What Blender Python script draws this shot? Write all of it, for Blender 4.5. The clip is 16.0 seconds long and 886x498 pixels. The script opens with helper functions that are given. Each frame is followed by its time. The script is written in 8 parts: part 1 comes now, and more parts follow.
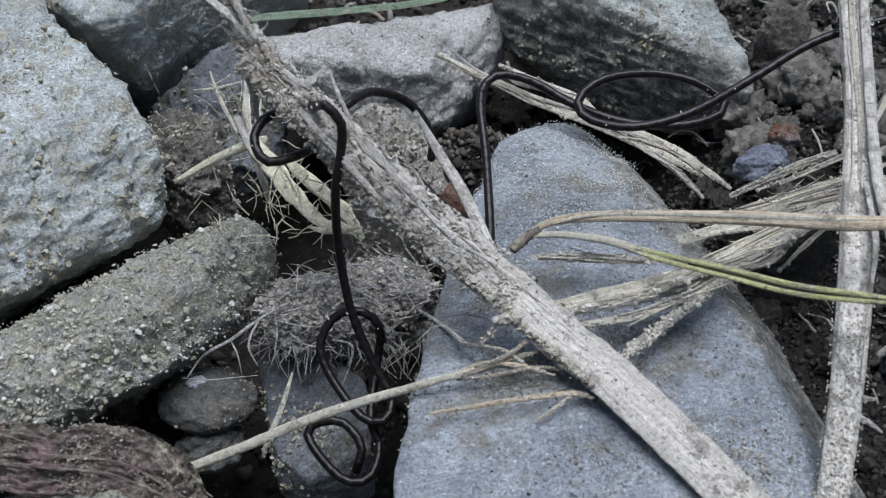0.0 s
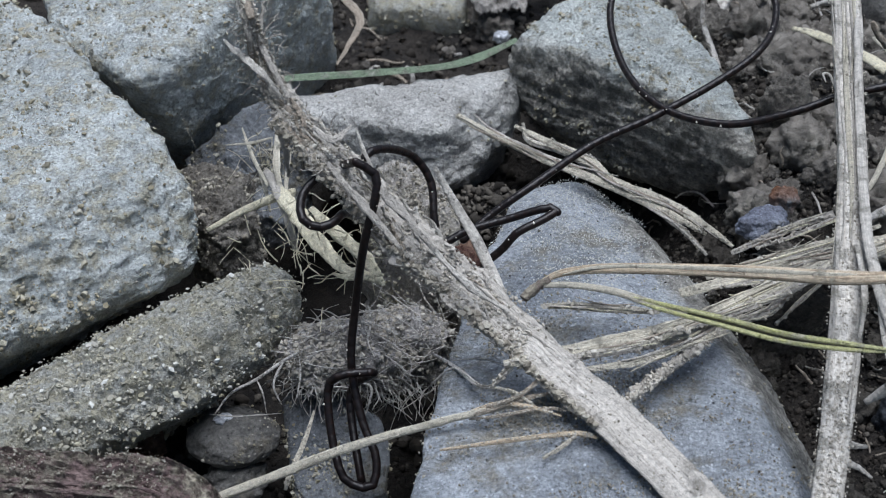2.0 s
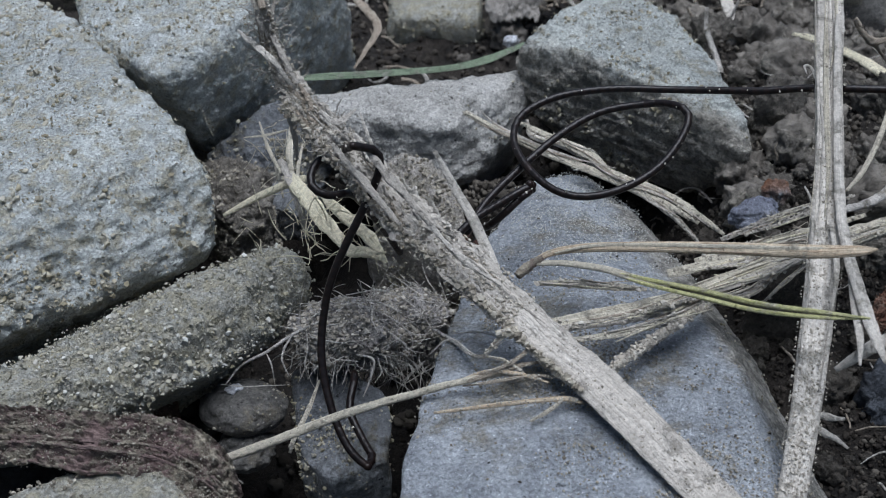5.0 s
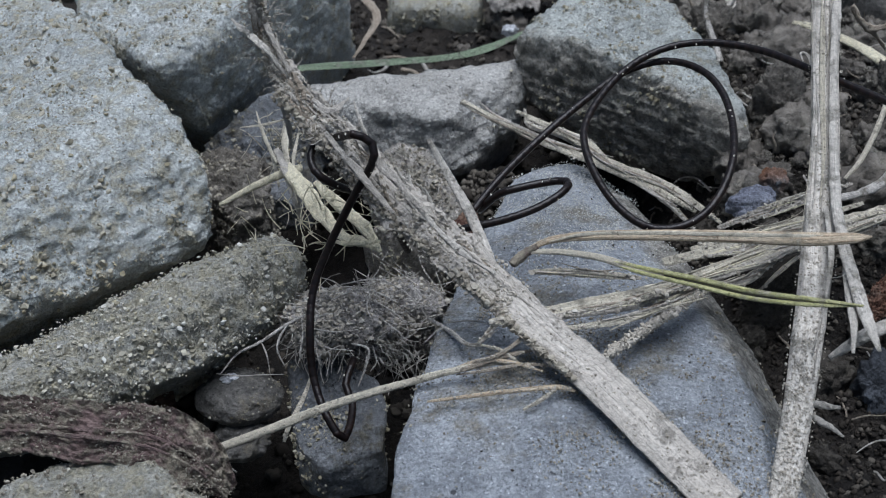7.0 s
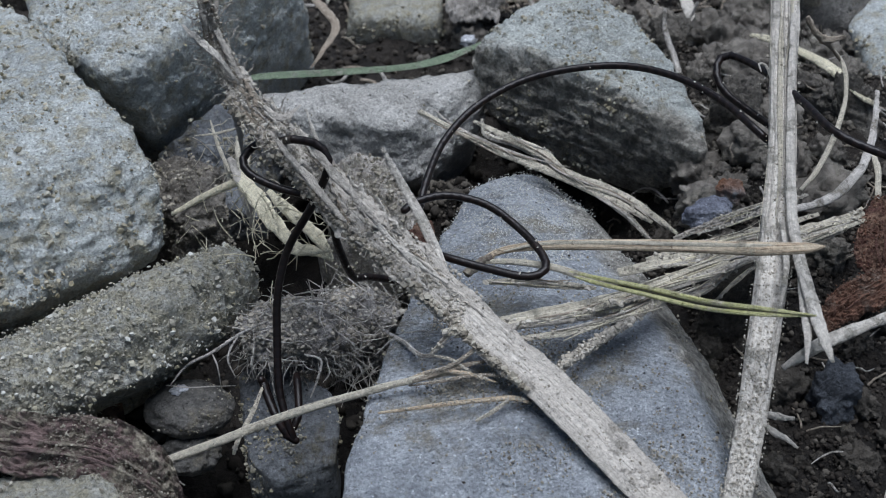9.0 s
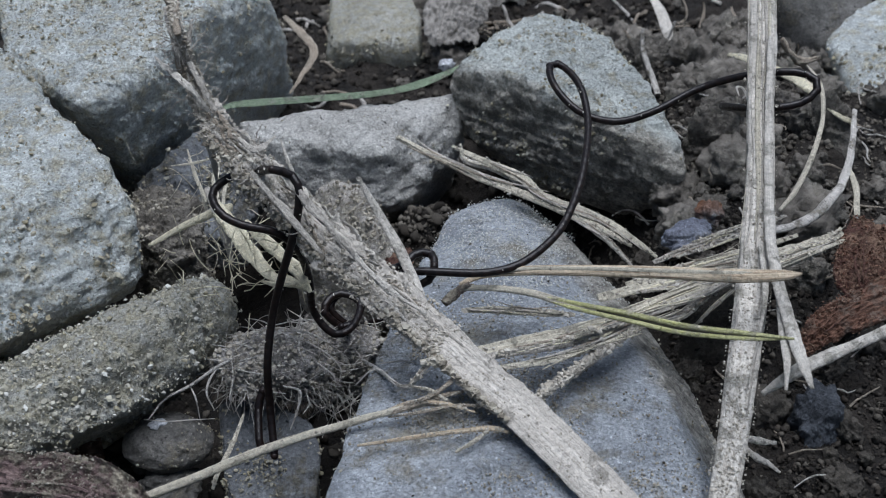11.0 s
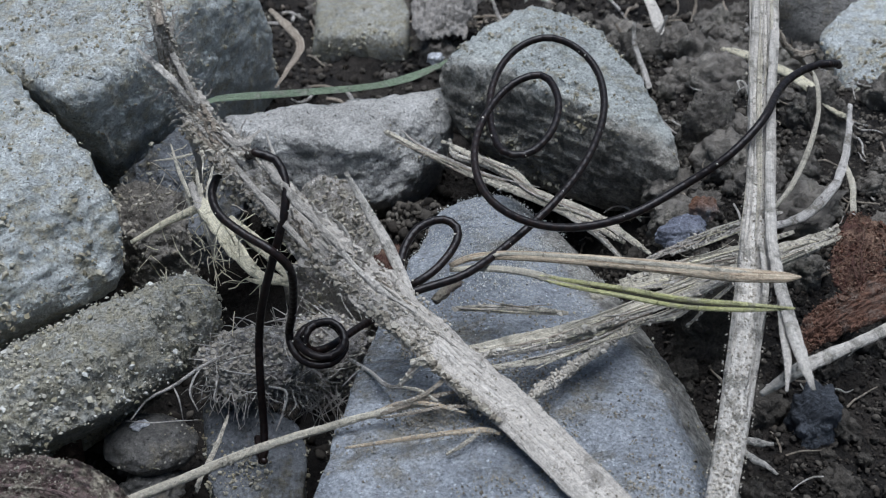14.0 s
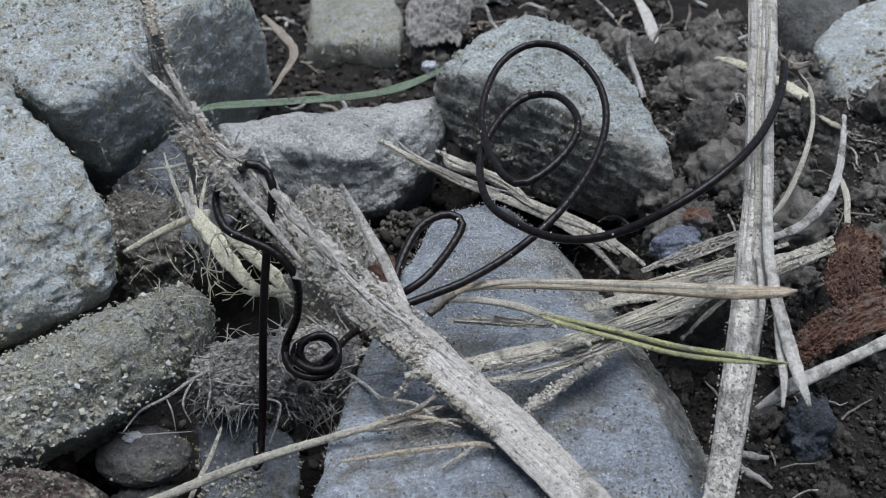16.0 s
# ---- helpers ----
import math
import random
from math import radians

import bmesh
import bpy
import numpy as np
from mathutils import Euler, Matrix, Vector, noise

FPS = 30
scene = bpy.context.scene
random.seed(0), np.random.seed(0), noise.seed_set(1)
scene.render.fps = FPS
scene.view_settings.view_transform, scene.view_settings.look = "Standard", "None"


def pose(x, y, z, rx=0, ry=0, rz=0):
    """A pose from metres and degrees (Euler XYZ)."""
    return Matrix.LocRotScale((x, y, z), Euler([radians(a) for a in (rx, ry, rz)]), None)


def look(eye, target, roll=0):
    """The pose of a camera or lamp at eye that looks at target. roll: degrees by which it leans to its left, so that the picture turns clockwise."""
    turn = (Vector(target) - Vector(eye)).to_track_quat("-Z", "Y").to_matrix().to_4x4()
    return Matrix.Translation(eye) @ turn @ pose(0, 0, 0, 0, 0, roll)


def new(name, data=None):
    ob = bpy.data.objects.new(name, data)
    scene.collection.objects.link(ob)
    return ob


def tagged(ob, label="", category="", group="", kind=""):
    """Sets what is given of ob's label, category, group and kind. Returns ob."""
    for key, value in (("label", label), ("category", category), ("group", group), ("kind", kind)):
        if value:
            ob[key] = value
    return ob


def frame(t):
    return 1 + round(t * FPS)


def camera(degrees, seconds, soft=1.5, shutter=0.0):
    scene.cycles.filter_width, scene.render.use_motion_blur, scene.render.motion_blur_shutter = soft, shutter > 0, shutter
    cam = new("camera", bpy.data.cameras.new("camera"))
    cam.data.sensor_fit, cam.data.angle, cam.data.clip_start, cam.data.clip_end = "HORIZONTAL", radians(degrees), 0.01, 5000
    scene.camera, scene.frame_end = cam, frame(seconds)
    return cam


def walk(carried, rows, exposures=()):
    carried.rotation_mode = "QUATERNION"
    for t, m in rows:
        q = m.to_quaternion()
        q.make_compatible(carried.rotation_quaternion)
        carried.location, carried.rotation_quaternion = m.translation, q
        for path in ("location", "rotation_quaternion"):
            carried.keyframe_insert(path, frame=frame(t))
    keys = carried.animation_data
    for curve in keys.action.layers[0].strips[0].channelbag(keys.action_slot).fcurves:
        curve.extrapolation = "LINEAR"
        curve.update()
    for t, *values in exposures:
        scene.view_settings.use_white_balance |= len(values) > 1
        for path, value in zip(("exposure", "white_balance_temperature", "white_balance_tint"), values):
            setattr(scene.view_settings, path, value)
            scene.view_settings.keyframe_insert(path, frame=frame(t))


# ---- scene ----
cam = camera(40.7, 16.0, soft=1.0)
# a close-up lens: sharp on the slab, softer towards the far stones
cam.data.dof.use_dof, cam.data.dof.focus_distance, cam.data.dof.aperture_fstop = True, 0.148, 75.0
PATH = [
    (0, (0.00415, 0.00185, 0.10461), (0.00209, 0.10261, 0.02249), -0.93),
    (0.5, (0.00373, 0.00197, 0.10421), (0.00176, 0.10280, 0.02217), -0.65),
    (1, (0.00362, 0.00004, 0.10605), (0.00211, 0.10085, 0.02398), 0.13),
    (1.5, (0.00369, -0.00369, 0.10804), (0.00020, 0.10077, 0.03074), -0.25),
    (2, (0.00440, -0.00569, 0.10864), (0.00046, 0.09913, 0.03185), -0.46),
    (2.5, (0.00565, -0.00674, 0.10937), (0.00057, 0.09827, 0.03291), -1.05),
    (3, (0.00731, -0.00943, 0.11467), (0.00148, 0.09752, 0.04101), -1.90),
    (3.5, (0.00767, -0.01087, 0.11263), (0.00073, 0.09763, 0.04136), -1.74),
    (4, (0.00738, -0.01403, 0.10802), (-0.00006, 0.09365, 0.03557), -0.86),
    (4.2, (0.00848, -0.01536, 0.10892), (0.00121, 0.09164, 0.03545), -0.89),
    (6.5, (0.00971, -0.01544, 0.10678), (0.00068, 0.09072, 0.03229), -1.67),
    (7, (0.01084, -0.01533, 0.10772), (0.00213, 0.09067, 0.03297), -1.53),
    (7.5, (0.01239, -0.01443, 0.10657), (0.00476, 0.09207, 0.03241), -1.45),
    (8, (0.01302, -0.01295, 0.10689), (0.00654, 0.09389, 0.03312), -1.36),
    (8.5, (0.01238, -0.01417, 0.10606), (0.00664, 0.09286, 0.03249), -0.57),
    (9, (0.01237, -0.01427, 0.10630), (0.00721, 0.09284, 0.03280), -0.29),
    (11.5, (0.01379, -0.01226, 0.10730), (0.00996, 0.09591, 0.03530), -0.93),
    (12, (0.01364, -0.01180, 0.10688), (0.01001, 0.09635, 0.03484), -0.80),
    (12.5, (0.01349, -0.01133, 0.10659), (0.01011, 0.09687, 0.03460), -0.78),
    (13, (0.01340, -0.01078, 0.10626), (0.01019, 0.09730, 0.03409), -0.68),
    (13.5, (0.01333, -0.01028, 0.10572), (0.01031, 0.09780, 0.03355), -0.64),
    (14, (0.01311, -0.00992, 0.10529), (0.01064, 0.09802, 0.03288), -0.42),
    (14.5, (0.01300, -0.00958, 0.10536), (0.01097, 0.09843, 0.03304), -0.34),
    (15, (0.01276, -0.00946, 0.10539), (0.01099, 0.09851, 0.03301), -0.20),
    (15.5, (0.01272, -0.00967, 0.10573), (0.01115, 0.09828, 0.03332), 0.05),
    (16, (0.01272, -0.00891, 0.10611), (0.01118, 0.09912, 0.03382), 0.02),
]
# The clip's camera darkens its picture a little on the way
EXPOSURES = [(0, 0.35), (2, 0.33), (4, 0.13), (6.5, 0.09), (9, 0.06), (12.5, 0.16), (16, 0.17)]
walk(cam, [(t, look(eye, target, roll)) for t, eye, target, roll in PATH], EXPOSURES)

# World: an open, overcast day; the sun is a wide soft patch behind the stones
world = bpy.data.worlds.new("sky")
scene.world = world
world.use_nodes = True
sky = world.node_tree.nodes.new("ShaderNodeTexSky")
sky.sky_type, sky.sun_disc = "NISHITA", False
sky.sun_elevation, sky.sun_rotation = radians(85), radians(68)
background = world.node_tree.nodes["Background"]
background.inputs["Strength"].default_value = 0.065
world.node_tree.links.new(sky.outputs["Color"], background.inputs["Color"])
sun = new("sun", bpy.data.lights.new("sun", "SUN"))
sun.data.energy, sun.data.angle, sun.data.color = 4.25, radians(50), (0.905, 0.975, 1.10)
sun.matrix_basis = look((0.10, 0.04, 1.4), (0, 0, 0))

MM = 0.001


# ---- materials ----
def nodes_of(name, rough=0.9, spec=0.3):
    m = bpy.data.materials.new(name)
    m.use_nodes = True
    t = m.node_tree
    b = t.nodes["Principled BSDF"]
    b.inputs["Roughness"].default_value = rough
    b.inputs["Specular IOR Level"].default_value = spec
    return m, t, b


def noise_at(t, scale, detail=4.0, rough=0.6, stretch=(1, 1, 1), source="Object"):
    c = t.nodes.new("ShaderNodeTexCoord")
    p = t.nodes.new("ShaderNodeMapping")
    p.inputs["Scale"].default_value = stretch
    t.links.new(c.outputs[source], p.inputs["Vector"])
    n = t.nodes.new("ShaderNodeTexNoise")
    n.inputs["Scale"].default_value, n.inputs["Detail"].default_value, n.inputs["Roughness"].default_value = scale, detail, rough
    t.links.new(p.outputs["Vector"], n.inputs["Vector"])
    return n.outputs["Fac"]


def band(t, fac, low, high):
    r = t.nodes.new("ShaderNodeMapRange")
    r.interpolation_type = "SMOOTHSTEP"
    r.inputs["From Min"].default_value, r.inputs["From Max"].default_value = low, high
    t.links.new(fac, r.inputs["Value"])
    return r.outputs["Result"]


def blend(t, fac, a, b):
    x = t.nodes.new("ShaderNodeMix")
    x.data_type = "RGBA"
    for socket, value in ((x.inputs[0], fac), (x.inputs[6], a), (x.inputs[7], b)):
        if isinstance(value, tuple):
            socket.default_value = (*value, 1)
        elif isinstance(value, float):
            socket.default_value = value
        else:
            t.links.new(value, socket)
    return x.outputs[2]


def vary(t, col, fac, low, high, dim, lift):
    """The colour made darker and lighter by a pattern, from dim to lift."""
    r = t.nodes.new("ShaderNodeMapRange")
    for key, value in (("From Min", low), ("From Max", high), ("To Min", dim), ("To Max", lift)):
        r.inputs[key].default_value = value
    t.links.new(fac, r.inputs["Value"])
    x = t.nodes.new("ShaderNodeMix")
    x.data_type, x.blend_type = "RGBA", "MULTIPLY"
    x.inputs[0].default_value = 1.0
    t.links.new(col, x.inputs[6])
    t.links.new(r.outputs["Result"], x.inputs[7])
    return x.outputs[2]


def bump(t, b, height, depth, strength=1.0, after=None):
    u = t.nodes.new("ShaderNodeBump")
    u.inputs["Distance"].default_value, u.inputs["Strength"].default_value = depth, strength
    t.links.new(height, u.inputs["Height"])
    if after:
        t.links.new(after, u.inputs["Normal"])
    t.links.new(u.outputs["Normal"], b.inputs["Normal"])
    return u.outputs["Normal"]


def stone_material(name, light, dark, dirt, dirt_low, dirt_high, fine=0.5, stretch=(1, 1, 1), patch=190, fleck_at=0.68, face=None):
    """Grey limestone: broad pale and dark patches, mineral flecks, sandy dirt in blotches."""
    m, t, b = nodes_of(name, 0.85, 0.3)
    broad = band(t, noise_at(t, 75, 5, 0.65, stretch), 0.36, 0.64)
    col = blend(t, broad, dark, light)
    streak = band(t, noise_at(t, 260, 4, 0.7, (stretch[0], stretch[1], stretch[2] * 1.6)), 0.56, 0.72)
    col = blend(t, streak, col, tuple(0.8 * c for c in dark))
    fleck = band(t, noise_at(t, 1700, 2, 0.5), fleck_at, fleck_at + 0.06)
    col = blend(t, fleck, col, tuple(min(0.75, 1.35 * c) for c in light))
    pit = band(t, noise_at(t, 900, 3, 0.6), 0.36, 0.28)
    col = blend(t, pit, col, tuple(0.35 * c for c in dark))
    crust = noise_at(t, patch, 9, 0.75)
    mask = band(t, crust, dirt_low, dirt_high)
    soil = blend(t, noise_at(t, 1900, 3, 0.7), tuple(0.55 * c for c in dirt), tuple(1.3 * c for c in dirt))
    col = blend(t, mask, col, soil)
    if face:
        # a side of another tone, beyond a plane through a place (mm) of the stone
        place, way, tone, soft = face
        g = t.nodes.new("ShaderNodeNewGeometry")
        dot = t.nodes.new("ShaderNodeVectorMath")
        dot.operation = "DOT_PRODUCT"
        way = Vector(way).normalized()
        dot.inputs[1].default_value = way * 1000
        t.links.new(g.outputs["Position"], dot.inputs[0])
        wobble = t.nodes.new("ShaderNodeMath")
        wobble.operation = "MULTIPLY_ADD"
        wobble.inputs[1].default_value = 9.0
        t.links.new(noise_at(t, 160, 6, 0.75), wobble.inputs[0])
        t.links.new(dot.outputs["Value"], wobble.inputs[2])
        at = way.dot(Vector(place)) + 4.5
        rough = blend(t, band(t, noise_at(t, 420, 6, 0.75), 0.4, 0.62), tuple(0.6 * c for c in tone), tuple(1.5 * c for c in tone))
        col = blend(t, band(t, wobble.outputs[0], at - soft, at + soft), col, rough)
    grain = noise_at(t, 2300, 3, 0.65)
    col = vary(t, col, grain, 0.3, 0.7, 0.62, 1.3)
    col = vary(t, col, noise_at(t, 700, 4, 0.7), 0.3, 0.7, 0.82, 1.14)
    t.links.new(col, b.inputs["Base Color"])
    n = bump(t, b, noise_at(t, 420, 8, 0.75, stretch), 0.0016, 1.0)
    n = bump(t, b, grain, 0.0005, fine, n)
    bump(t, b, mask, 0.0005, 0.7, n)
    return m


def straw_material(name, light, dark, dirt, dirt_low, dirt_high, rough=0.75, lines=26.0):
    """Dry plant fibre: fine streaks along the blade (its U), dark specks and clinging dirt."""
    m, t, b = nodes_of(name, rough, 0.3)
    streaks = noise_at(t, 1.0, 5, 0.65, (1.2, lines, 1), "UV")
    col = blend(t, band(t, streaks, 0.3, 0.7), dark, light)
    col = blend(t, band(t, noise_at(t, 900, 4, 0.7), 0.64, 0.72), col, tuple(0.5 * c for c in dark))
    mask = band(t, noise_at(t, 330, 8, 0.75), dirt_low, dirt_high)
    col = blend(t, mask, col, blend(t, noise_at(t, 2200, 3, 0.7), tuple(0.5 * c for c in dirt), tuple(1.4 * c for c in dirt)))
    grain = noise_at(t, 2100, 4, 0.7)
    col = vary(t, col, grain, 0.3, 0.7, 0.72, 1.22)
    t.links.new(col, b.inputs["Base Color"])
    n = bump(t, b, streaks, 0.0005, 0.8)
    n = bump(t, b, grain, 0.0005, 0.7, n)
    bump(t, b, mask, 0.0004, 0.8, n)
    return m


def crumb_material(name, tones, rough=0.95):
    """Grains and crumbs: each island takes one tone, with fine grain over it."""
    m, t, b = nodes_of(name, rough, 0.2)
    g = t.nodes.new("ShaderNodeNewGeometry")
    r = t.nodes.new("ShaderNodeValToRGB")
    r.color_ramp.interpolation = "LINEAR"
    while len(r.color_ramp.elements) < len(tones):
        r.color_ramp.elements.new(0.5)
    for i, c in enumerate(tones):
        r.color_ramp.elements[i].position = i / (len(tones) - 1)
        r.color_ramp.elements[i].color = (*c, 1)
    t.links.new(g.outputs["Random Per Island"], r.inputs["Fac"])
    grain = noise_at(t, 1800, 4, 0.7)
    col = blend(t, band(t, grain, 0.3, 0.7), r.outputs["Color"], (0.03, 0.027, 0.022))
    x = t.nodes.new("ShaderNodeMix")
    x.data_type = "RGBA"
    x.inputs[0].default_value = 0.78
    t.links.new(r.outputs["Color"], x.inputs[7])
    t.links.new(col, x.inputs[6])
    t.links.new(x.outputs[2], b.inputs["Base Color"])
    bump(t, b, grain, 0.0003, 0.8)
    return m


SANDY = stone_material("sandy_limestone", (0.64, 0.665, 0.64), (0.49, 0.515, 0.50), (0.54, 0.505, 0.395), 0.45, 0.64, 1.0, (1, 1, 1), 380)
CRUSTED = stone_material("sand_crusted_stone", (0.52, 0.51, 0.455), (0.37, 0.365, 0.325), (0.45, 0.415, 0.31), 0.40, 0.62, 1.0, (1, 1, 1), 480)
# this stone turns darker beyond a slanted plane, towards its front and underside
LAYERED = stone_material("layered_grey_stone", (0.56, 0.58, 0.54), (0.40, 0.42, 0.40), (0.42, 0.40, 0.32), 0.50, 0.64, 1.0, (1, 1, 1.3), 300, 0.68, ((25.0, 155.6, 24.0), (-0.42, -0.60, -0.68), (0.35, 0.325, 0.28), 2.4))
MOTTLED = stone_material("mottled_grey_stone", (0.60, 0.58, 0.54), (0.43, 0.413, 0.38), (0.68, 0.665, 0.63), 0.57, 0.66, 1.0, (1, 1, 1), 110)
SLAB = stone_material("blue_grey_slab", (0.42, 0.443, 0.467), (0.255, 0.274, 0.297), (0.29, 0.268, 0.22), 0.50, 0.66, 1.0, (1, 1, 1), 95, 0.65, ((36.1, 90.7, 18.0), (0.9, 0.3, -0.25), (0.27, 0.255, 0.225), 1.6))
DARKSTONE = stone_material("dark_damp_stone", (0.19, 0.18, 0.165), (0.105, 0.10, 0.092), (0.24, 0.215, 0.17), 0.52, 0.64)
SLATE = stone_material("blue_grey_slate", (0.27, 0.28, 0.29), (0.14, 0.148, 0.158), (0.20, 0.185, 0.15), 0.50, 0.62)
BROWNSTONE = stone_material("brown_grey_stone", (0.62, 0.57, 0.51), (0.42, 0.38, 0.34), (0.50, 0.455, 0.375), 0.44, 0.60, 1.0, (1, 1, 1), 420)
CHIP = stone_material("white_quartz", (0.72, 0.73, 0.75), (0.5, 0.51, 0.53), (0.4, 0.36, 0.3), 0.6, 0.7)
RUST = stone_material("rusty_stone", (0.36, 0.30, 0.27), (0.22, 0.09, 0.04), (0.45, 0.45, 0.46), 0.56, 0.62)
BLUESTONE = stone_material("bluish_stone", (0.36, 0.38, 0.44), (0.2, 0.21, 0.26), (0.3, 0.27, 0.22), 0.55, 0.66)
COAL = stone_material("charcoal_black", (0.095, 0.105, 0.12), (0.04, 0.044, 0.052), (0.12, 0.11, 0.09), 0.60, 0.70)
CLOD = stone_material("soil_clod_earth", (0.13, 0.115, 0.095), (0.05, 0.043, 0.035), (0.20, 0.175, 0.135), 0.54, 0.66, 1.0, (1, 1, 1), 420)
DRYCLOD = stone_material("dry_clod_earth", (0.27, 0.245, 0.21), (0.12, 0.105, 0.088), (0.34, 0.31, 0.26), 0.50, 0.64, 1.0, (1, 1, 1), 420)
EARTH = stone_material("dark_earth", (0.036, 0.029, 0.023), (0.011, 0.009, 0.0075), (0.065, 0.053, 0.04), 0.56, 0.70, 1.0, (1, 1, 1), 420)
STRAW = straw_material("dirty_straw", (0.56, 0.515, 0.455), (0.44, 0.395, 0.34), (0.40, 0.36, 0.305), 0.56, 0.70)
CLEANSTRAW = straw_material("dry_straw", (0.70, 0.65, 0.535), (0.44, 0.385, 0.29), (0.42, 0.385, 0.31), 0.55, 0.66)
YELLOWSTRAW = straw_material("yellow_straw", (0.80, 0.74, 0.56), (0.58, 0.51, 0.35), (0.46, 0.42, 0.31), 0.60, 0.72)
PALESTALK = straw_material("pale_stalk", (0.63, 0.59, 0.53), (0.47, 0.425, 0.365), (0.40, 0.37, 0.31), 0.53, 0.63, 0.75, 12.0)
BROWNTIP = straw_material("withered_brown_straw", (0.46, 0.40, 0.32), (0.26, 0.20, 0.15), (0.42, 0.38, 0.3), 0.56, 0.68)
NEEDLE = straw_material("tan_needle", (0.72, 0.61, 0.45), (0.32, 0.22, 0.14), (0.6, 0.54, 0.42), 0.56, 0.68, 0.5, 7.0)
GREENNEEDLE = straw_material("green_needle", (0.66, 0.63, 0.36), (0.34, 0.34, 0.11), (0.56, 0.51, 0.38), 0.50, 0.66, 0.5, 7.0)
GRASS = straw_material("green_grass", (0.30, 0.36, 0.25), (0.15, 0.21, 0.13), (0.36, 0.36, 0.29), 0.52, 0.68, 0.5)
ROOT = straw_material("pale_root", (0.70, 0.66, 0.61), (0.46, 0.42, 0.37), (0.3, 0.27, 0.22), 0.52, 0.62)
BROWNLEAF = straw_material("brown_dead_leaf", (0.235, 0.168, 0.155), (0.095, 0.062, 0.057), (0.30, 0.265, 0.205), 0.44, 0.60, 0.9, 5.0)
REDLEAF = straw_material("red_brown_bark", (0.14, 0.064, 0.048), (0.045, 0.019, 0.016), (0.24, 0.15, 0.105), 0.42, 0.60, 0.9)
RUSTBARK = straw_material("rust_brown_bark", (0.26, 0.14, 0.095), (0.08, 0.036, 0.025), (0.27, 0.21, 0.17), 0.48, 0.66, 0.9, 12.0)
PALELEAF = straw_material("pale_dead_leaf", (0.42, 0.39, 0.35), (0.24, 0.22, 0.2), (0.3, 0.27, 0.22), 0.58, 0.68)
GRIT = crumb_material("sand_grit", [(0.22, 0.19, 0.13), (0.36, 0.32, 0.22), (0.42, 0.40, 0.34), (0.30, 0.27, 0.2), (0.52, 0.48, 0.38)])
CRUMBS = crumb_material("soil_crumbs", [(0.012, 0.010, 0.008), (0.045, 0.037, 0.03), (0.022, 0.018, 0.015), (0.11, 0.097, 0.08), (0.016, 0.013, 0.011), (0.06, 0.05, 0.04)])
DRYCRUMBS = crumb_material("dry_soil_crumbs", [(0.05, 0.043, 0.035), (0.125, 0.11, 0.09), (0.08, 0.069, 0.056), (0.18, 0.162, 0.136), (0.06, 0.051, 0.042), (0.10, 0.087, 0.071)])
GREYGRIT = crumb_material("grey_sand_grit", [(0.18, 0.17, 0.135), (0.40, 0.375, 0.295), (0.28, 0.262, 0.21), (0.51, 0.485, 0.405), (0.23, 0.213, 0.162), (0.44, 0.395, 0.27), (0.58, 0.57, 0.525), (0.325, 0.30, 0.243)])
BROWNGRIT = crumb_material("brown_sand_grit", [(0.13, 0.112, 0.088), (0.36, 0.325, 0.26), (0.25, 0.22, 0.172), (0.44, 0.405, 0.335), (0.18, 0.156, 0.124)])
STEMGRIT = crumb_material("straw_dust_grit", [(0.27, 0.24, 0.195), (0.48, 0.44, 0.37), (0.38, 0.34, 0.28), (0.56, 0.52, 0.45), (0.31, 0.275, 0.22)])
DARKNEEDLE = straw_material("dark_needle_groove", (0.075, 0.07, 0.04), (0.025, 0.022, 0.012), (0.2, 0.18, 0.12), 0.6, 0.7, 0.5, 7.0)
RUSTGRIT = crumb_material("rusty_crumbs", [(0.045, 0.02, 0.015), (0.15, 0.07, 0.045), (0.24, 0.16, 0.115), (0.09, 0.04, 0.028)])
PALEGRAINS = crumb_material("pale_stone_dust", [(0.55, 0.55, 0.52), (0.70, 0.70, 0.66), (0.62, 0.60, 0.53), (0.74, 0.74, 0.71)])
SPECK = crumb_material("white_grains", [(0.5, 0.46, 0.38), (0.7, 0.66, 0.58)])


# ---- building helpers ----
def part(name, mesh, material, parent=None, label=""):
    """Links a mesh as one object, under its thing where one is given."""
    mesh.materials.append(material)
    ob = new(name, mesh)
    if parent:
        ob.parent = parent
    return tagged(ob, label)


def mesh_of(name, verts, faces, smooth=True):
    """A mesh from places in metres; faces of one size may come as an array."""
    me = bpy.data.meshes.new(name)
    if isinstance(faces, np.ndarray):
        count, sides = faces.shape
        me.vertices.add(len(verts))
        me.vertices.foreach_set("co", np.ascontiguousarray(verts, dtype=np.float32).ravel())
        me.loops.add(count * sides)
        me.loops.foreach_set("vertex_index", np.ascontiguousarray(faces, dtype=np.int32).ravel())
        me.polygons.add(count)
        me.polygons.foreach_set("loop_start", np.arange(0, count * sides, sides, dtype=np.int32))
        me.update(calc_edges=True)
    else:
        me.from_pydata([tuple(v) for v in verts], [], [tuple(f) for f in faces])
    me.polygons.foreach_set("use_smooth", np.full(len(me.polygons), smooth, dtype=bool))
    me.update()
    return me


BALLS = {}


